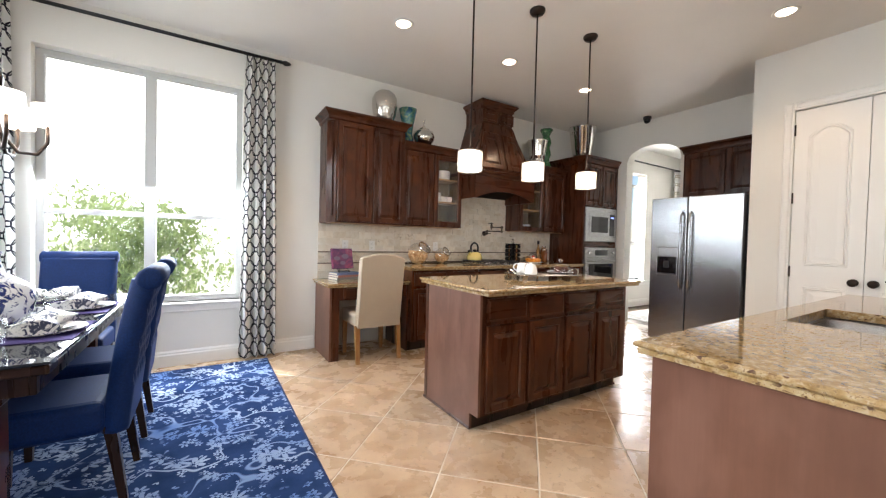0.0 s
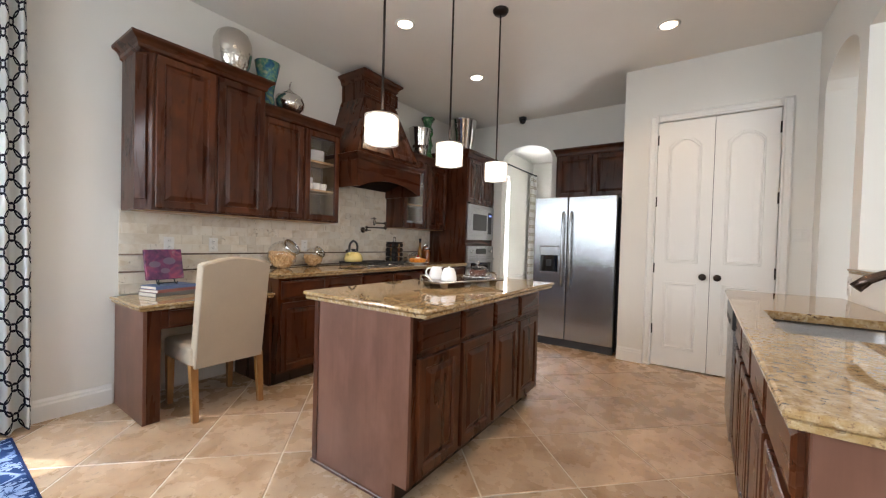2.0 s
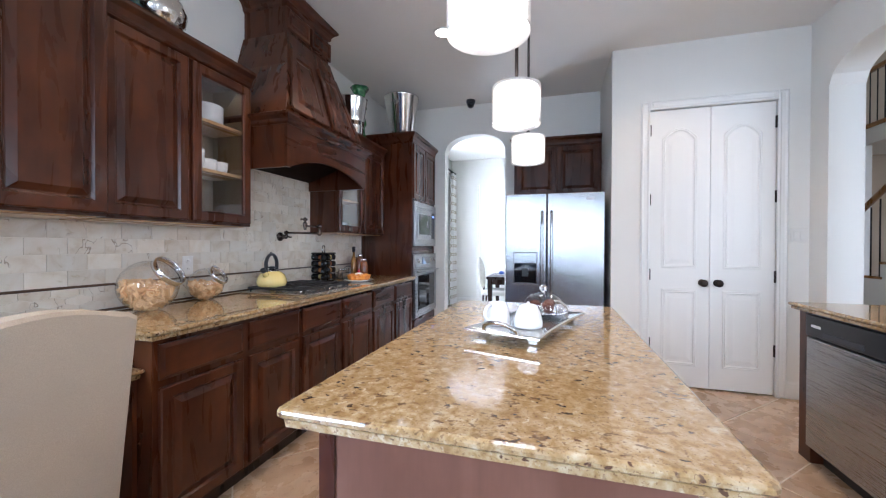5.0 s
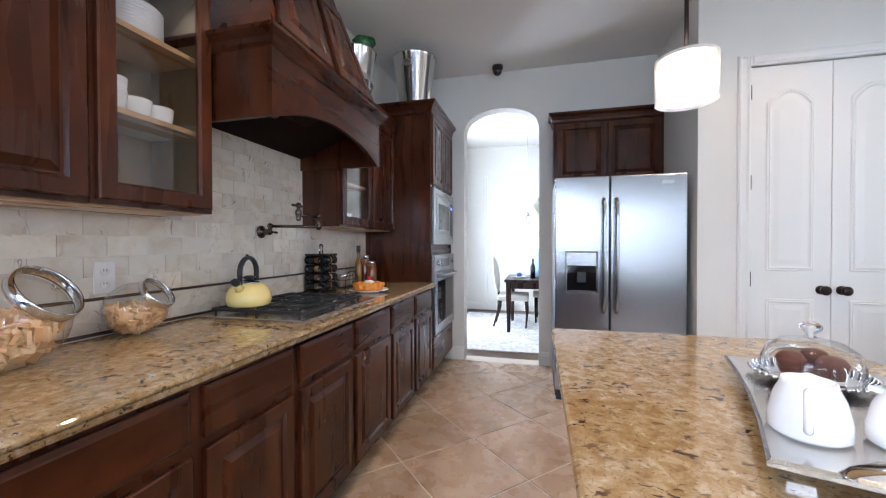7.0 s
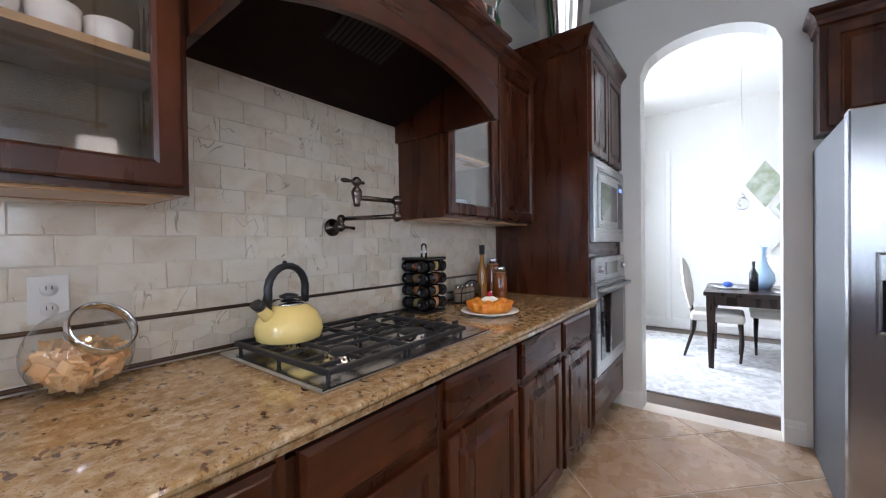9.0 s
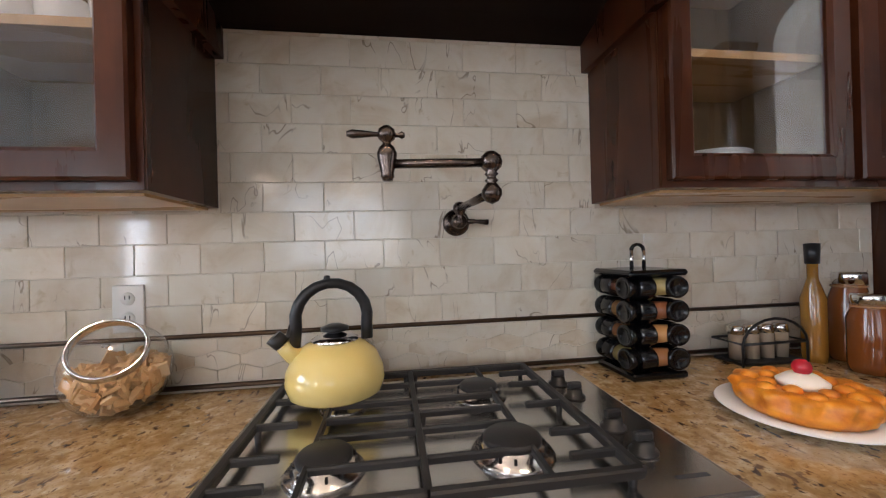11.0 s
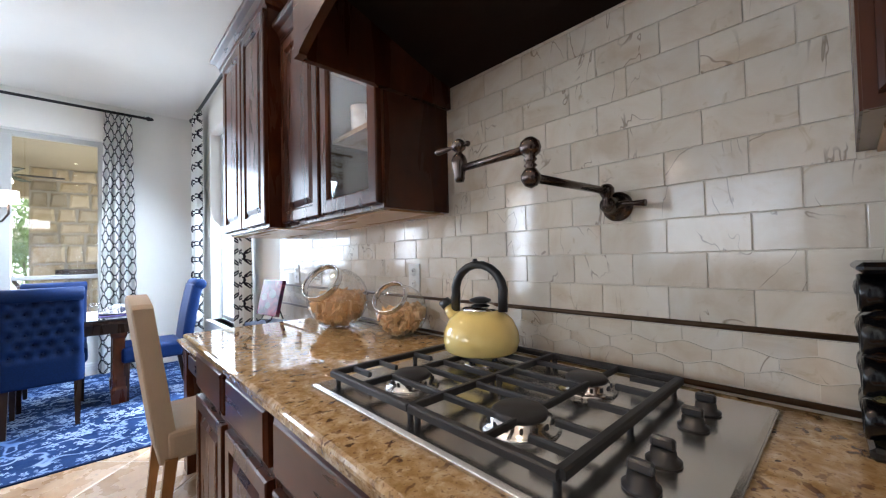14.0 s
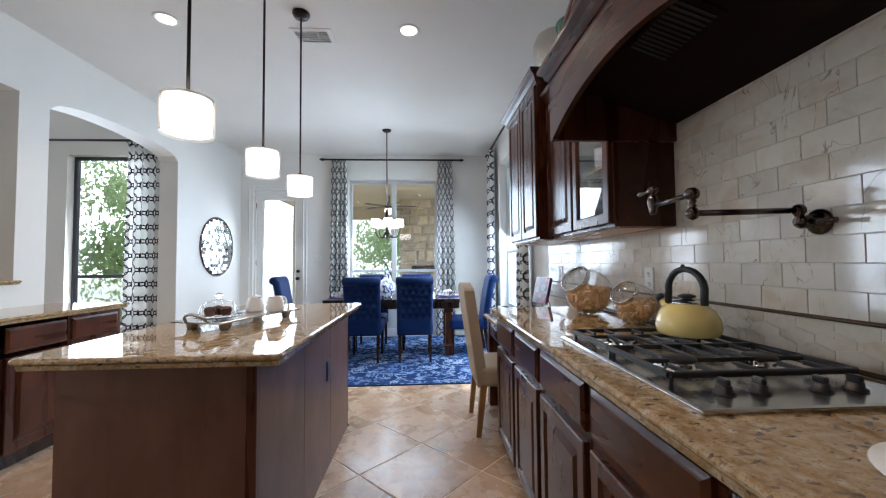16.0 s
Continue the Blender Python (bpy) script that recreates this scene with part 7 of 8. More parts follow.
part("bucket", lathe(bmesh.new(), [(0, 0), (0.11, 0), (0.115, 0.01), (0.165, 0.43), (0.172, 0.44), (0.172, 0.45), (0.16, 0.45), (0.105, 0.03), (0, 0.025)], 48), SMOOTHSILVER, bucket)
for s in (-1, 1):
    part("ring_handle", tube(bmesh.new(), [(s * (0.165 + 0.008), 0.03 * math.cos(a), 0.34 + 0.03 * math.sin(a)) for a in [radians(36 * k) for k in range(10)]], 0.005, 8, closed=True), SMOOTHSILVER, bucket)

# ---------------------------------------------------------------- dining corner
def rug_material():
    """Navy pile with pale blue flowers and trailing stems."""
    m = Mat("navy_floral_rug", (0.02, 0.05, 0.14), 1.0, spec=0.03)
    v = m.coord(space="World")
    warp = m.n.new("ShaderNodeTexNoise")
    warp.inputs["Scale"].default_value = 3.0
    m.l.new(v, warp.inputs["Vector"])
    wv = m.mix(0.10, v, warp.outputs["Color"])
    masks = []
    for scale, petals, size in ((5.6, 8.0, 0.38), (9.0, 6.0, 0.34), (15.0, 5.0, 0.33)):
        sc = m.n.new("ShaderNodeVectorMath")
        sc.operation = "SCALE"
        m.l.new(wv, sc.inputs[0])
        sc.inputs["Scale"].default_value = scale
        fl = m.n.new("ShaderNodeVectorMath")
        fl.operation = "MULTIPLY"
        m.l.new(sc.outputs[0], fl.inputs[0])
        fl.inputs[1].default_value = (1, 1, 0)
        vo = m.n.new("ShaderNodeTexVoronoi")
        vo.voronoi_dimensions = "2D"
        vo.inputs["Scale"].default_value = 1.0
        m.l.new(fl.outputs[0], vo.inputs["Vector"])
        d = m.n.new("ShaderNodeVectorMath")
        d.operation = "SUBTRACT"
        m.l.new(fl.outputs[0], d.inputs[0])
        m.l.new(vo.outputs["Position"], d.inputs[1])
        sep = m.n.new("ShaderNodeSeparateXYZ")
        m.l.new(d.outputs[0], sep.inputs[0])
        ang = m.calc("ARCTAN2", sep.outputs[1], sep.outputs[0])
        pet = m.calc("ABSOLUTE", m.calc("COSINE", m.calc("MULTIPLY", ang, petals / 2)))
        lim = m.calc("MULTIPLY_ADD", pet, size * 0.75, size * 0.25)
        q = m.calc("DIVIDE", vo.outputs["Distance"], lim)
        body = m.ramp(q, [(0.30, 0.0), (0.34, 1.0), (0.86, 1.0), (0.95, 0.0)])
        masks.append(m.mix(1.0, body, m.ramp(m.noise(v, 2.2 + scale * 0.3, 2), [(0.46, 0.0), (0.50, 1.0)]), "MULTIPLY"))
    stem = m.ramp(m.calc("ABSOLUTE", m.calc("SUBTRACT", m.noise(wv, 4.2, 1.0), 0.5)), [(0.006, 1.0), (0.014, 0.0)])
    k = m.mix(1.0, m.mix(1.0, masks[0], masks[1], "LIGHTEN"), m.mix(1.0, masks[2], stem, "LIGHTEN"), "LIGHTEN")
    pale = m.ramp(m.noise(v, 2.0, 3), [(0.35, (0.10, 0.18, 0.40)), (0.65, (0.36, 0.44, 0.58))])
    navy = m.ramp(m.noise(v, 5, 4), [(0.3, (0.012, 0.028, 0.085)), (0.7, (0.028, 0.058, 0.16))])
    m.set("Base Color", m.mix(k, navy, pale))
    m.bump(m.noise(v, 420, 2), 0.5, 0.003)
    return m.m


rug = thing("area_rug", "deep blue area rug with a pale floral pattern", "rug", (-0.72, 2.62, 0.0005))
part("field", B(-1.22, 1.25, -1.5, 1.46, 0, 0.012, 0.004), rug_material(), rug)
part("binding", nest(bmesh.new(), [[(-1.23, -1.51, 0), (1.26, -1.51, 0), (1.26, 1.47, 0), (-1.23, 1.47, 0)], [(-1.23, -1.51, 0.009), (1.26, -1.51, 0.009), (1.26, 1.47, 0.009), (-1.23, 1.47, 0.009)], [(-1.215, -1.495, 0.0105), (1.245, -1.495, 0.0105), (1.245, 1.455, 0.0105), (-1.215, 1.455, 0.0105)]], cap=False, back=False), VELVET, rug, "navy bound edge")

RZ = 0.0125
tb = thing("dining_table", "dark wooden dining table with a glass sheet on top", "table", (-0.84, 2.757, RZ))
part("top", B(-0.405, 0.405, -0.887, 0.887, 0.70, 0.735, 0.006), ESPRESSO, tb)
for a in ((-0.34, 0.34, -0.83, -0.81), (-0.34, 0.34, 0.81, 0.83)):
    part("apron", B(*a, 0.62, 0.70, 0.002), ESPRESSO, tb)
for a in ((-0.36, -0.34, -0.83, 0.83), (0.34, 0.36, -0.83, 0.83)):
    part("apron", B(*a, 0.62, 0.70, 0.002), ESPRESSO, tb)
for sx in (-1, 1):
    for sy in (-1, 1):
        x, y = sx * 0.20, sy * 0.70
        part("leg", nest(bmesh.new(), [[(x + a * r, y + b * r, z) for a, b in ((-1, -1), (1, -1), (1, 1), (-1, 1))] for z, r in ((0, 0.05), (0.12, 0.055), (0.14, 0.045), (0.56, 0.04), (0.58, 0.055), (0.70, 0.055))]), DARKWOOD, tb)
part("glass_top", B(-0.41, 0.41, -0.892, 0.892, 0.7355, 0.7475, 0.003), Mat("dark_table_glass", (0.02, 0.022, 0.026), 0.03).m, tb, "smoked reflective glass sheet")


def dining_chair(at, rz, label="royal blue velvet chair with a tufted roll back"):
    c = thing("dining_chair", label, "chair", at, rz, group="chairs round the table")
    for x in (-0.185, 0.185):
        for y, lean_ in ((-0.21, -0.05), (0.21, 0.0)):
            part("leg", nest(bmesh.new(), [[(x + a * 0.014, y + lean_ + b * 0.014, 0) for a, b in ((-1, -1), (1, -1), (1, 1), (-1, 1))], [(x + a * 0.022, y + b * 0.022, 0.36) for a, b in ((-1, -1), (1, -1), (1, 1), (-1, 1))]]), ESPRESSO, c)
    part("seat", B(-0.225, 0.225, -0.2, 0.25, 0.33, 0.475, 0.035, 3), VELVET, c)
    nx, nz = 26, 36
    bm = bmesh.new()
    g = {}
    for side in (0, 1):
        for j in range(nz + 1):
            v = j / nz
            z = 0.33 + 0.66 * v
            base = -0.225 - 0.05 * v - 0.05 * v * v
            for i in range(nx + 1):
                u = i / nx
                x = (u - 0.5) * 0.44
                edge = min(1, min(u, 1 - u) / 0.06) ** 0.5
                if side == 0:
                    dim = 0.0
                    if 0.28 < v < 0.97:
                        for bj in range(6):
                            for bi in range(5):
                                bx0 = -0.16 + bi * 0.08 + (0.04 if bj % 2 else 0)
                                bz0 = 0.56 + bj * 0.075
                                if abs(bx0) < 0.19:
                                    dd_ = ((x - bx0) ** 2 + (z - bz0) ** 2) / 0.00055
                                    dim += math.exp(-dd_)
                    y = base - 0.035 * edge + 0.034 * min(1, dim) - 0.014
                else:
                    y = base + 0.045 * edge
                g[side, j, i] = bm.verts.new((x, y, z))
    for side in (0, 1):
        for j in range(nz):
            for i in range(nx):
                bm.faces.new((g[side, j, i], g[side, j, i + 1], g[side, j + 1, i + 1], g[side, j + 1, i])).smooth = True
    for j in range(nz):
        for i in (0, nx):
            bm.faces.new((g[0, j, i], g[0, j + 1, i], g[1, j + 1, i], g[1, j, i])).smooth = True
    for i in range(nx):
        for j in (0, nz):
            bm.faces.new((g[0, j, i], g[0, j, i + 1], g[1, j, i + 1], g[1, j, i]))
    back = part("backrest", bm, VELVET, c, "button-tufted velvet back")
    part("roll", turn(lathe(bmesh.new(), [(0, -0.225), (0.035, -0.225), (0.05, -0.215), (0.05, 0.215), (0.035, 0.225), (0, 0.225)], 24), Matrix.Translation((0, -0.345, 0.99)) @ Matrix.Rotation(radians(90), 4, "Y")), VELVET, c, "rolled velvet top")
    for bj in range(6):
        for bi in range(5):
            bx0, bz0 = -0.16 + bi * 0.08 + (0.04 if bj % 2 else 0), 0.56 + bj * 0.075
            if abs(bx0) < 0.19:
                v = (bz0 - 0.33) / 0.66
                part("button", ball(bmesh.new(), (bx0, -0.225 - 0.05 * v - 0.05 * v * v - 0.024, bz0), 0.008, 4), VELVET, back)
    return c


first = dining_chair((-0.54, 2.39, RZ), 90)
for at, rz in (((-0.54, 3.02, RZ), 91), ((-1.13, 2.38, RZ), -90), ((-1.13, 3.03, RZ), -89), ((-0.80, 1.55, RZ), 2), ((-0.80, 3.72, RZ), 180)):
    copy_thing(first, pose(*at, 0, 0, rz))

PURPLE = cloth("purple_placemat_cloth", (0.10, 0.075, 0.22))
TOILE = Mat("black_and_white_toile", (0.7, 0.68, 0.62), 0.5)
TOILE.set("Base Color", TOILE.ramp(TOILE.noise(TOILE.coord(), 28, 4, 0.6, 1.6), [(0.44, (0.03, 0.035, 0.07)), (0.5, (0.72, 0.70, 0.64))]))
TOILE = TOILE.m
BLUEWHITE = Mat("blue_and_white_porcelain", (0.7, 0.7, 0.7), 0.1)
BLUEWHITE.set("Base Color", BLUEWHITE.ramp(BLUEWHITE.noise(BLUEWHITE.coord(), 16, 4, 0.6, 1.8), [(0.45, (0.02, 0.035, 0.16)), (0.51, (0.74, 0.75, 0.76))]))
BLUEWHITE = BLUEWHITE.m
TZ = RZ + 0.748
for x, y, rz in ((-0.585, 2.39, 90), (-0.585, 3.02, 90), (-1.095, 2.38, -90), (-1.095, 3.03, -90), (-0.84, 2.03, 0), (-0.84, 3.47, 180)):
    c_, s_ = math.cos(radians(rz)), math.sin(radians(rz))

    def off(a, b):
        return (x + a * c_ - b * s_, y + a * s_ + b * c_)
    solid("placemat", B(-0.2, 0.2, -0.14, 0.14, 0, 0.003, 0.001), PURPLE, "purple woven placemat on the table", "placemat", (x, y, TZ), rz, group="place settings")
    solid("charger_plate", lathe(bmesh.new(), [(0, 0.004), (0.09, 0.004), (0.095, 0.0), (0.1, 0.0), (0.105, 0.005), (0.148, 0.014), (0.146, 0.018), (0.1, 0.009), (0, 0.008)], 40), TOILE, "large plate with a black and white print", "plate", (x, y, TZ + 0.0032), rz, group="place settings")
    solid("dinner_plate", lathe(bmesh.new(), [(0, 0), (0.06, 0), (0.066, 0.004), (0.112, 0.014), (0.11, 0.017), (0.06, 0.008), (0, 0.007)], 36), PORCELAIN, "white dinner plate on the printed plate", "plate", (x, y, TZ + 0.0125), rz, group="place settings")
    rn = random.Random(int(100 * (x + y)))
    loops = []
    for k in range(9):
        t = k / 8 * 2 - 1
        w, h = 0.045 + 0.05 * abs(t) ** 1.4, 0.018 + 0.035 * abs(t) ** 0.6 * (1 - 0.55 * abs(t))
        loops.append([(0.14 * t, w * math.cos(a) * (1 + 0.1 * math.sin(5 * a + k)), max(0, h * (0.6 + math.sin(a)) * (1 + 0.15 * math.sin(4 * a + k)))) for a in [6.28319 * i / 20 for i in range(20)]])
    solid("napkin", nest(bmesh.new(), loops, smooth=True), TOILE, "printed cloth napkin gathered on the plate", "napkin", (x, y, TZ + 0.0205), rz, group="place settings")
    gx, gy = off(0.17, 0.17)
    gl = thing("wine_glass", "clear stemless wine glass on the table", "glass", (gx, gy, TZ), rz, group="place settings")
    part("bowl", lathe(bmesh.new(), [(0, 0.002), (0.026, 0.002), (0.034, 0.02), (0.04, 0.05), (0.036, 0.10), (0.035, 0.10), (0.0385, 0.05), (0.032, 0.022), (0, 0.006)], 28), JARGLASS, gl)
vs = thing("ginger_jar", "round blue and white porcelain jar with a narrow neck", "vase", (-0.80, 2.62, TZ))
part("body", lathe(bmesh.new(), [(0, 0), (0.07, 0), (0.075, 0.01), (0.12, 0.06), (0.138, 0.12), (0.125, 0.18), (0.07, 0.225), (0.035, 0.245), (0.022, 0.29), (0.02, 0.33), (0.028, 0.345), (0.022, 0.345), (0, 0.25)], 40), BLUEWHITE, vs)

# ---------------------------------------------------------------- next room
CREAMCLOTH = cloth("cream_patterned_cloth", (0.66, 0.62, 0.55))
pale = Mat("pale_grey_rug", (0.6, 0.59, 0.57), 0.95, spec=0.1)
pv = pale.coord(space="World")
pale.set("Base Color", pale.ramp(pale.noise(pv, 9, 5, 0.6, 1.2), [(0.35, (0.42, 0.41, 0.40)), (0.6, (0.68, 0.67, 0.65))]))
pale.bump(pale.noise(pv, 300, 2), 0.4, 0.003)
solid("area_rug", B(5.93, 8.35, 1.2, 3.95, -0.0118, 0.0, 0.004), pale.m, "pale grey distressed rug on a dark wood floor", "rug")
t2 = thing("dining_table", "black wooden dining table laid for a meal", "table", (7.32, 2.25, 0.0))
part("top", B(-0.48, 0.48, -0.92, 0.92, 0.71, 0.75, 0.005), ESPRESSO, t2)
part("apron", B(-0.44, 0.44, -0.88, 0.88, 0.62, 0.71, 0.003), ESPRESSO, t2)
for sx in (-0.42, 0.42):
    for sy in (-0.86, 0.86):
        part("leg", nest(bmesh.new(), [[(sx + a * r, sy + b * r, z) for a, b in ((-1, -1), (1, -1), (1, 1), (-1, 1))] for z, r in ((0, 0.022), (0.62, 0.038), (0.71, 0.038))]), ESPRESSO, t2)


def oval_chair(at, rz):
    c = thing("dining_chair", "cream patterned chair with an oval back and dark legs", "chair", at, rz, group="oval-back chairs")
    for x in (-0.19, 0.19):
        part("leg", tube(bmesh.new(), [(x, 0.2, 0), (x * 1.02, 0.215, 0.2), (x, 0.2, 0.42)], [0.012, 0.018, 0.024], 8), ESPRESSO, c)
        part("leg", tube(bmesh.new(), [(x * 0.9, -0.28, 0), (x * 0.9, -0.21, 0.25), (x * 0.9, -0.2, 0.42)], [0.013, 0.018, 0.022], 8), ESPRESSO, c)
    part("seat", B(-0.24, 0.24, -0.22, 0.24, 0.40, 0.49, 0.03, 3), CREAMCLOTH, c)
    part("back_post", tube(bmesh.new(), [(0, -0.21, 0.42), (0, -0.235, 0.56)], 0.02, 8), ESPRESSO, c)
    tilt = Matrix.Translation((0, -0.26, 0.78)) @ Matrix.Rotation(radians(8), 4, "X")
    part("back_pad", ball(bmesh.new(), (0, 0, 0), 1.0, 14, 0.2, 0.045, 0.26), CREAMCLOTH, c).matrix_local = tilt
    part("back_rim", tube(bmesh.new(), [(0.21 * math.cos(a), -0.01, 0.27 * math.sin(a)) for a in [radians(12 * k) for k in range(30)]], 0.014, 8, closed=True), CREAMCLOTH, c).matrix_local = tilt
    return c


oval = oval_chair((7.40, 3.08, 0.0), 180)
copy_thing(oval, pose(6.78, 2.22, 0.0, 0, 0, -90))
copy_thing(oval, pose(7.86, 2.55, 0.0, 0, 0, 90))
BLUEGLASS = Mat("pale_blue_glass", (0.42, 0.58, 0.80), 0.08).m
solid("glass_vase", lathe(bmesh.new(), [(0, 0), (0.05, 0), (0.085, 0.06), (0.08, 0.12), (0.035, 0.2), (0.022, 0.27), (0.035, 0.34), (0.03, 0.34), (0, 0.2)], 28), BLUEGLASS, "tall pale blue glass vase on the table", "vase", (7.40, 2.70, 0.75)).scale = (1.2, 1.2, 1.25)
solid("wine_bottle", lathe(bmesh.new(), [(0, 0), (0.036, 0), (0.037, 0.17), (0.014, 0.22), (0.014, 0.29), (0, 0.29)], 20), BLACKGLASS, "dark wine bottle on the table", "bottle", (7.10, 2.78, 0.75))
for x, y in ((7.3, 2.98), (7.0, 2.5)):
    solid("dinner_plate", lathe(bmesh.new(), [(0, 0), (0.07, 0), (0.14, 0.015), (0.138, 0.018), (0.07, 0.008), (0, 0.007)], 28), PORCELAIN, "white plate on the black table", "plate", (x, y, 0.75))
    solid("napkin", ball(bmesh.new(), (0, 0, 0.03), 0.05, 8, 1.2, 0.9, 0.6), Mat("blue_napkin", (0.04, 0.09, 0.33), 0.8).m, "folded blue napkin on a plate", "napkin", (x, y, 0.758))
MUTED = Mat("muted_green_canvas", (0.36, 0.38, 0.27), 0.7)
MUTED.set("Base Color", MUTED.ramp(MUTED.noise(MUTED.coord(), 9, 4), [(0.35, (0.28, 0.31, 0.20)), (0.65, (0.50, 0.52, 0.44))]))
for y, z, m_, lb in ((2.60, 1.96, MUTED.m, "diamond-shaped muted green wall panel"), (2.57, 1.36, MIRROR, "diamond-shaped mirrored wall panel"), (2.30, 1.66, MUTED.m, "diamond-shaped muted green wall panel")):
    solid("wall_art", prism(bmesh.new(), [(-0.2, 0), (0, -0.3), (0.2, 0), (0, 0.3)], "x", -0.02, -0.002), m_, lb, "wall art", (8.72, y, z))
cp2 = thing("crystal_pendant", "small clear crystal drop lamp hung from the ceiling", "pendant lamp", (7.35, 2.86, 1.62))
part("drop", ball(bmesh.new(), (0, 0, 0), 0.06, 10, 1, 1, 1.1), GLASS, cp2)
part("cap", lathe(bmesh.new(), [(0, 0.05), (0.03, 0.06), (0.025, 0.1), (0, 0.11)], 16), CHROME, cp2)
part("cord", tube(bmesh.new(), [(0, 0, 0.1), (0, 0, 1.48)], 0.004, 6), CHROME, cp2)

# ---------------------------------------------------------------- floor tiles, laid diagonally
def clip(poly, x0, x1, y0, y1):
    for ax, lim, sgn in ((0, x0, 1), (0, x1, -1), (1, y0, 1), (1, y1, -1)):
        out = []
        for i, p in enumerate(poly):
            q = poly[(i + 1) % len(poly)]
            a, b = (p[ax] - lim) * sgn, (q[ax] - lim) * sgn
            if a >= 0:
                out.append(p)
            if a * b < 0:
                t = a / (a - b)
                out.append((p[0] + (q[0] - p[0]) * t, p[1] + (q[1] - p[1]) * t))
        poly = out
        if len(poly) < 3:
            return []
    return poly


def tile_mesh(name, pts, th, bev, mat_):
    cx, cy = sum(p[0] for p in pts) / len(pts), sum(p[1] for p in pts) / len(pts)
    bm = bmesh.new()

    def ring(k, z):
        return [(p[0] + (cx - p[0]) * k, p[1] + (cy - p[1]) * k, z) for p in pts]
    nest(bm, [ring(0, -th), ring(0, -0.002), ring(bev, 0.0)])
    return mesh_of(name, bm, mat_)


HALF, GAP = 0.3555, 0.0055
whole = tile_mesh("tile", [(HALF - GAP, 0), (0, HALF - GAP), (-HALF + GAP, 0), (0, -HALF + GAP)], 0.006, 0.012, FLOORTILE)
for i in range(-11, 14):
    for j in range(-5, 11):
        if (i + j) % 2 == 0:
            continue
        cx, cy = 1.40 + HALF * i, 1.335 + HALF * j
        pts = [(cx + HALF - GAP, cy), (cx, cy + HALF - GAP), (cx - HALF + GAP, cy), (cx, cy - HALF + GAP)]
        lim = (-1.995, 5.49, -0.03, 4.25)
        got = clip(pts, *lim)
        if not got:
            continue
        inside = all(lim[0] <= p[0] <= lim[1] and lim[2] <= p[1] <= lim[3] for p in pts)
        if inside:
            ob = new("tile", whole)
            ob.location = (cx, cy, 0)
        else:
            area = 0.5 * abs(sum(p[0] * q[1] - q[0] * p[1] for p, q in zip(got, got[1:] + got[:1])))
            if area < 0.003:
                continue
            ob = new("tile", tile_mesh("tile", [(p[0] - cx, p[1] - cy) for p in got], 0.006, 0.012, FLOORTILE))
            ob.location = (cx, cy, 0)
        ob.parent = ground

# ---------------------------------------------------------------- backsplash
splash = struct("backsplash", B(1.05, 4.688, N - 0.012, N - 0.002, 0.765, 1.37), TILEGROUT, "cream marble wall tiles in running bond with bronze pencil lines", "backsplash")
struct("backsplash_hood", B(2.742, 3.738, N - 0.012, N - 0.002, 1.37, 1.96), TILEGROUT, "grout bed of the tiles behind the hood", "backsplash")
PW, PH, GR = 0.149, 0.0752, 0.0020


def wall_tile(w, h):
    return mesh_of("tile", nest(bmesh.new(), [rect(0, w, 0, h, 0, 0.0), rect(0, w, 0, h, 0, -0.0022), rect(0, w, 0, h, 0.001, -0.003)]), MARBLE)


shared = {}


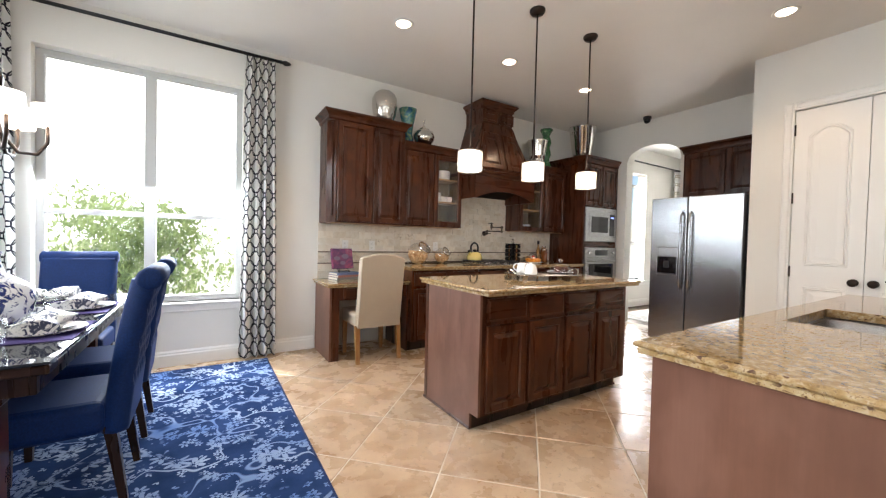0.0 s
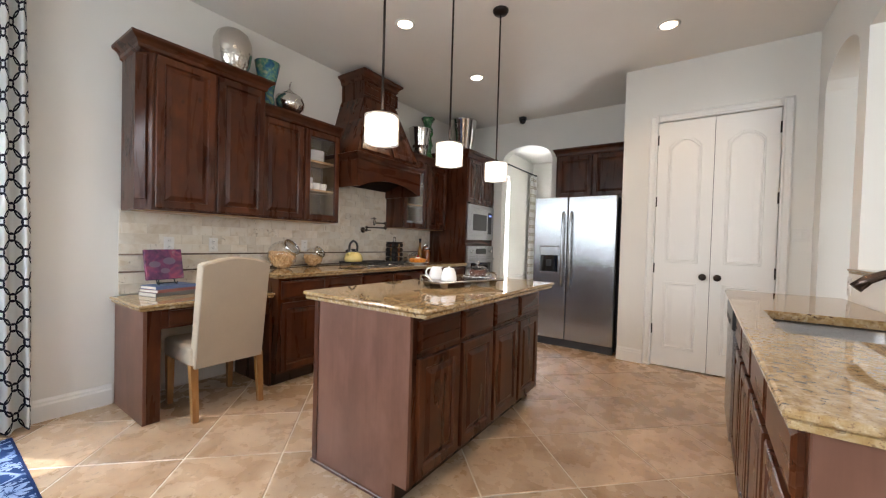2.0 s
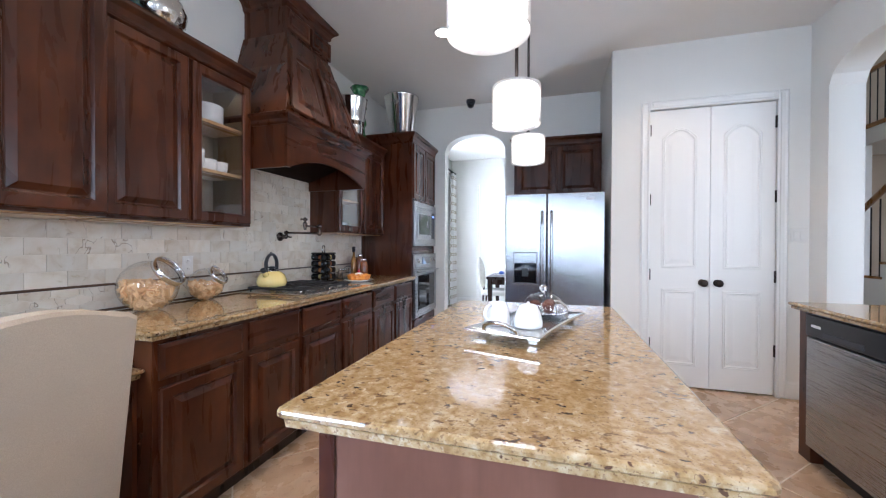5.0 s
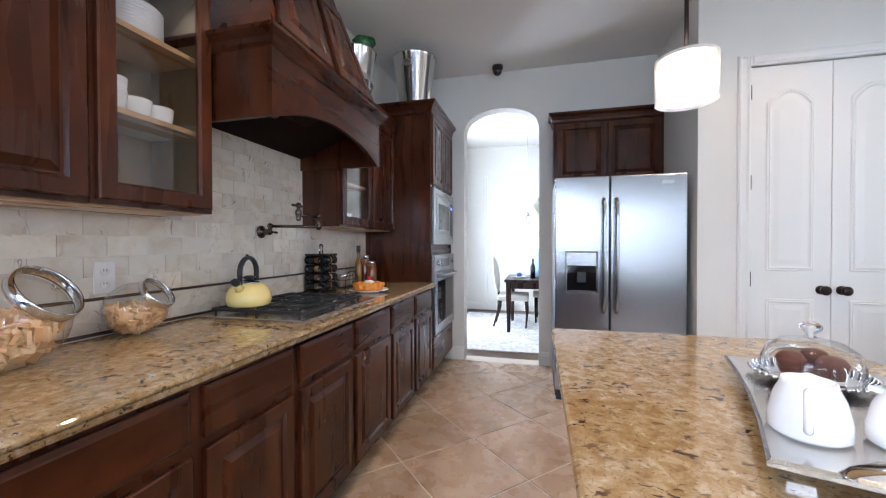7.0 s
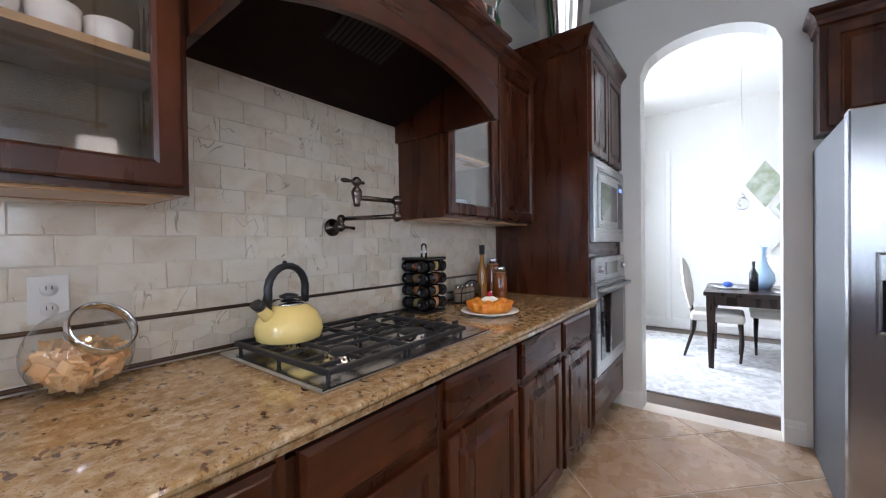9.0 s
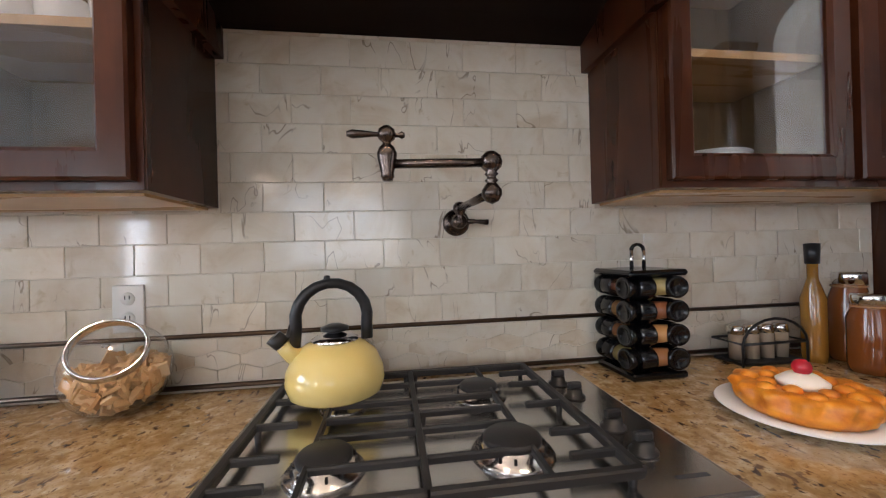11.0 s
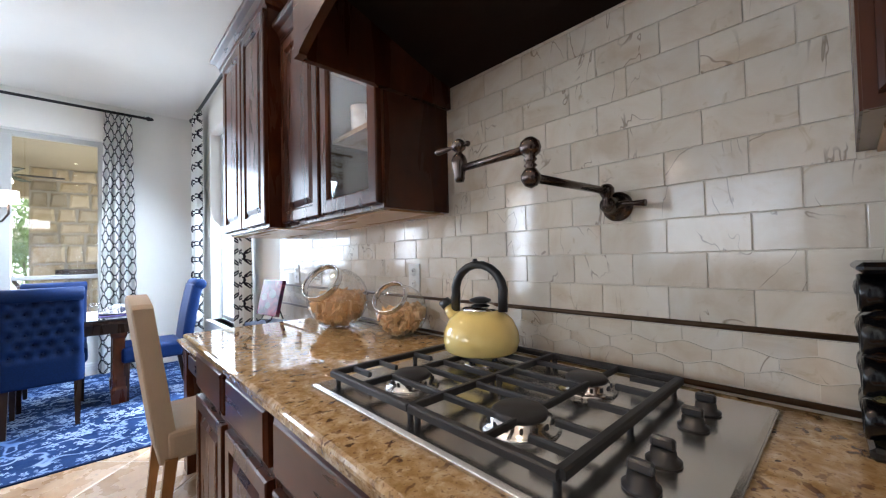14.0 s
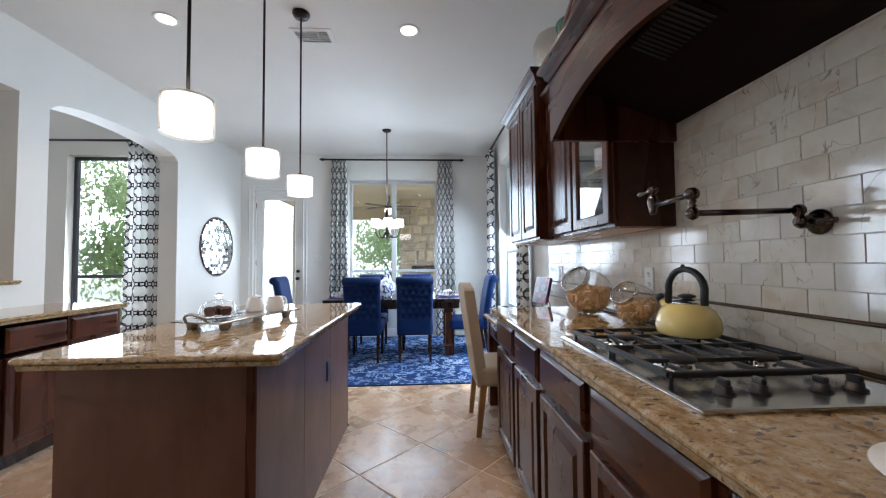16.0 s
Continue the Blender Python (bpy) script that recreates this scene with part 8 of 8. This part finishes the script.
def lay(x0, x1, z0, z1, row0):
    z, r = z0, row0
    while z < z1 - 0.006:
        h = min(PH, z1 - z) - GR
        x = 0.914 + (0.5 * PW if r % 2 else 0)
        while x < x1:
            a, b = max(x, x0), min(x + PW, x1)
            if b - a > 0.01:
                key = (round(b - a, 3), round(h, 3))
                if key not in shared:
                    shared[key] = wall_tile(b - a - GR, h)
                ob = new("tile", shared[key])
                ob.location = (a, N - 0.012, z)
                ob.parent = splash
            x += PW
        z += PH
        r += 1


lay(1.05, 4.688, 1.053, 1.053 + 4 * PH, 0)
lay(1.05, 2.742, 1.053 + 4 * PH, 1.365, 4)
lay(3.738, 4.688, 1.053 + 4 * PH, 1.365, 4)
lay(2.742, 3.738, 1.053 + 4 * PH, 1.96, 4)
lay(1.05, 1.86, 0.765, 0.918, 0)
for z in (1.050, 0.924):
    ob = new("pencil_trim", mesh_of("pencil_trim", tube(bmesh.new(), [(1.05, N - 0.0135, z), (4.688, N - 0.0135, z)], 0.0065, 8), PENCIL))
    tagged(ob, "dark bronze pencil moulding", kind="structure")
    ob.parent = splash
# lantern-shaped band between the pencil lines
bandw = 0.105
for row in range(3):
    zc, hh = 0.935 + row * 0.0365, 0.0335
    x = 1.055 - (bandw / 2 if row % 2 else 0)
    while x < 4.68:
        a0, b0 = max(x, 1.055), min(x + bandw, 4.684)
        if b0 - a0 > 0.02:
            n = 10
            lowp, top = [], []
            for i in range(n + 1):
                px = a0 + (b0 - a0 - 0.0018) * i / n
                ph = 2 * math.pi * (px - 1.055) / bandw
                dz = 0.006 * math.cos(ph) * (1 if row % 2 else -1)
                lowp.append((px - a0, (-dz if row else 0)))
                top.append((px - a0, hh + (dz if row < 2 else 0)))
            loop = lowp + top[::-1]
            key = ("band", row, round(b0 - a0, 3), round(((a0 - 1.055) / bandw) % 1, 2))
            if key not in shared:
                shared[key] = mesh_of("tile", nest(bmesh.new(), [[(p[0], 0.0, p[1]) for p in loop], [(p[0], -0.003, p[1]) for p in loop]]), MARBLE)
            ob = new("tile", shared[key])
            ob.location = (a0, N - 0.012, zc)
            ob.parent = splash
        x += bandw
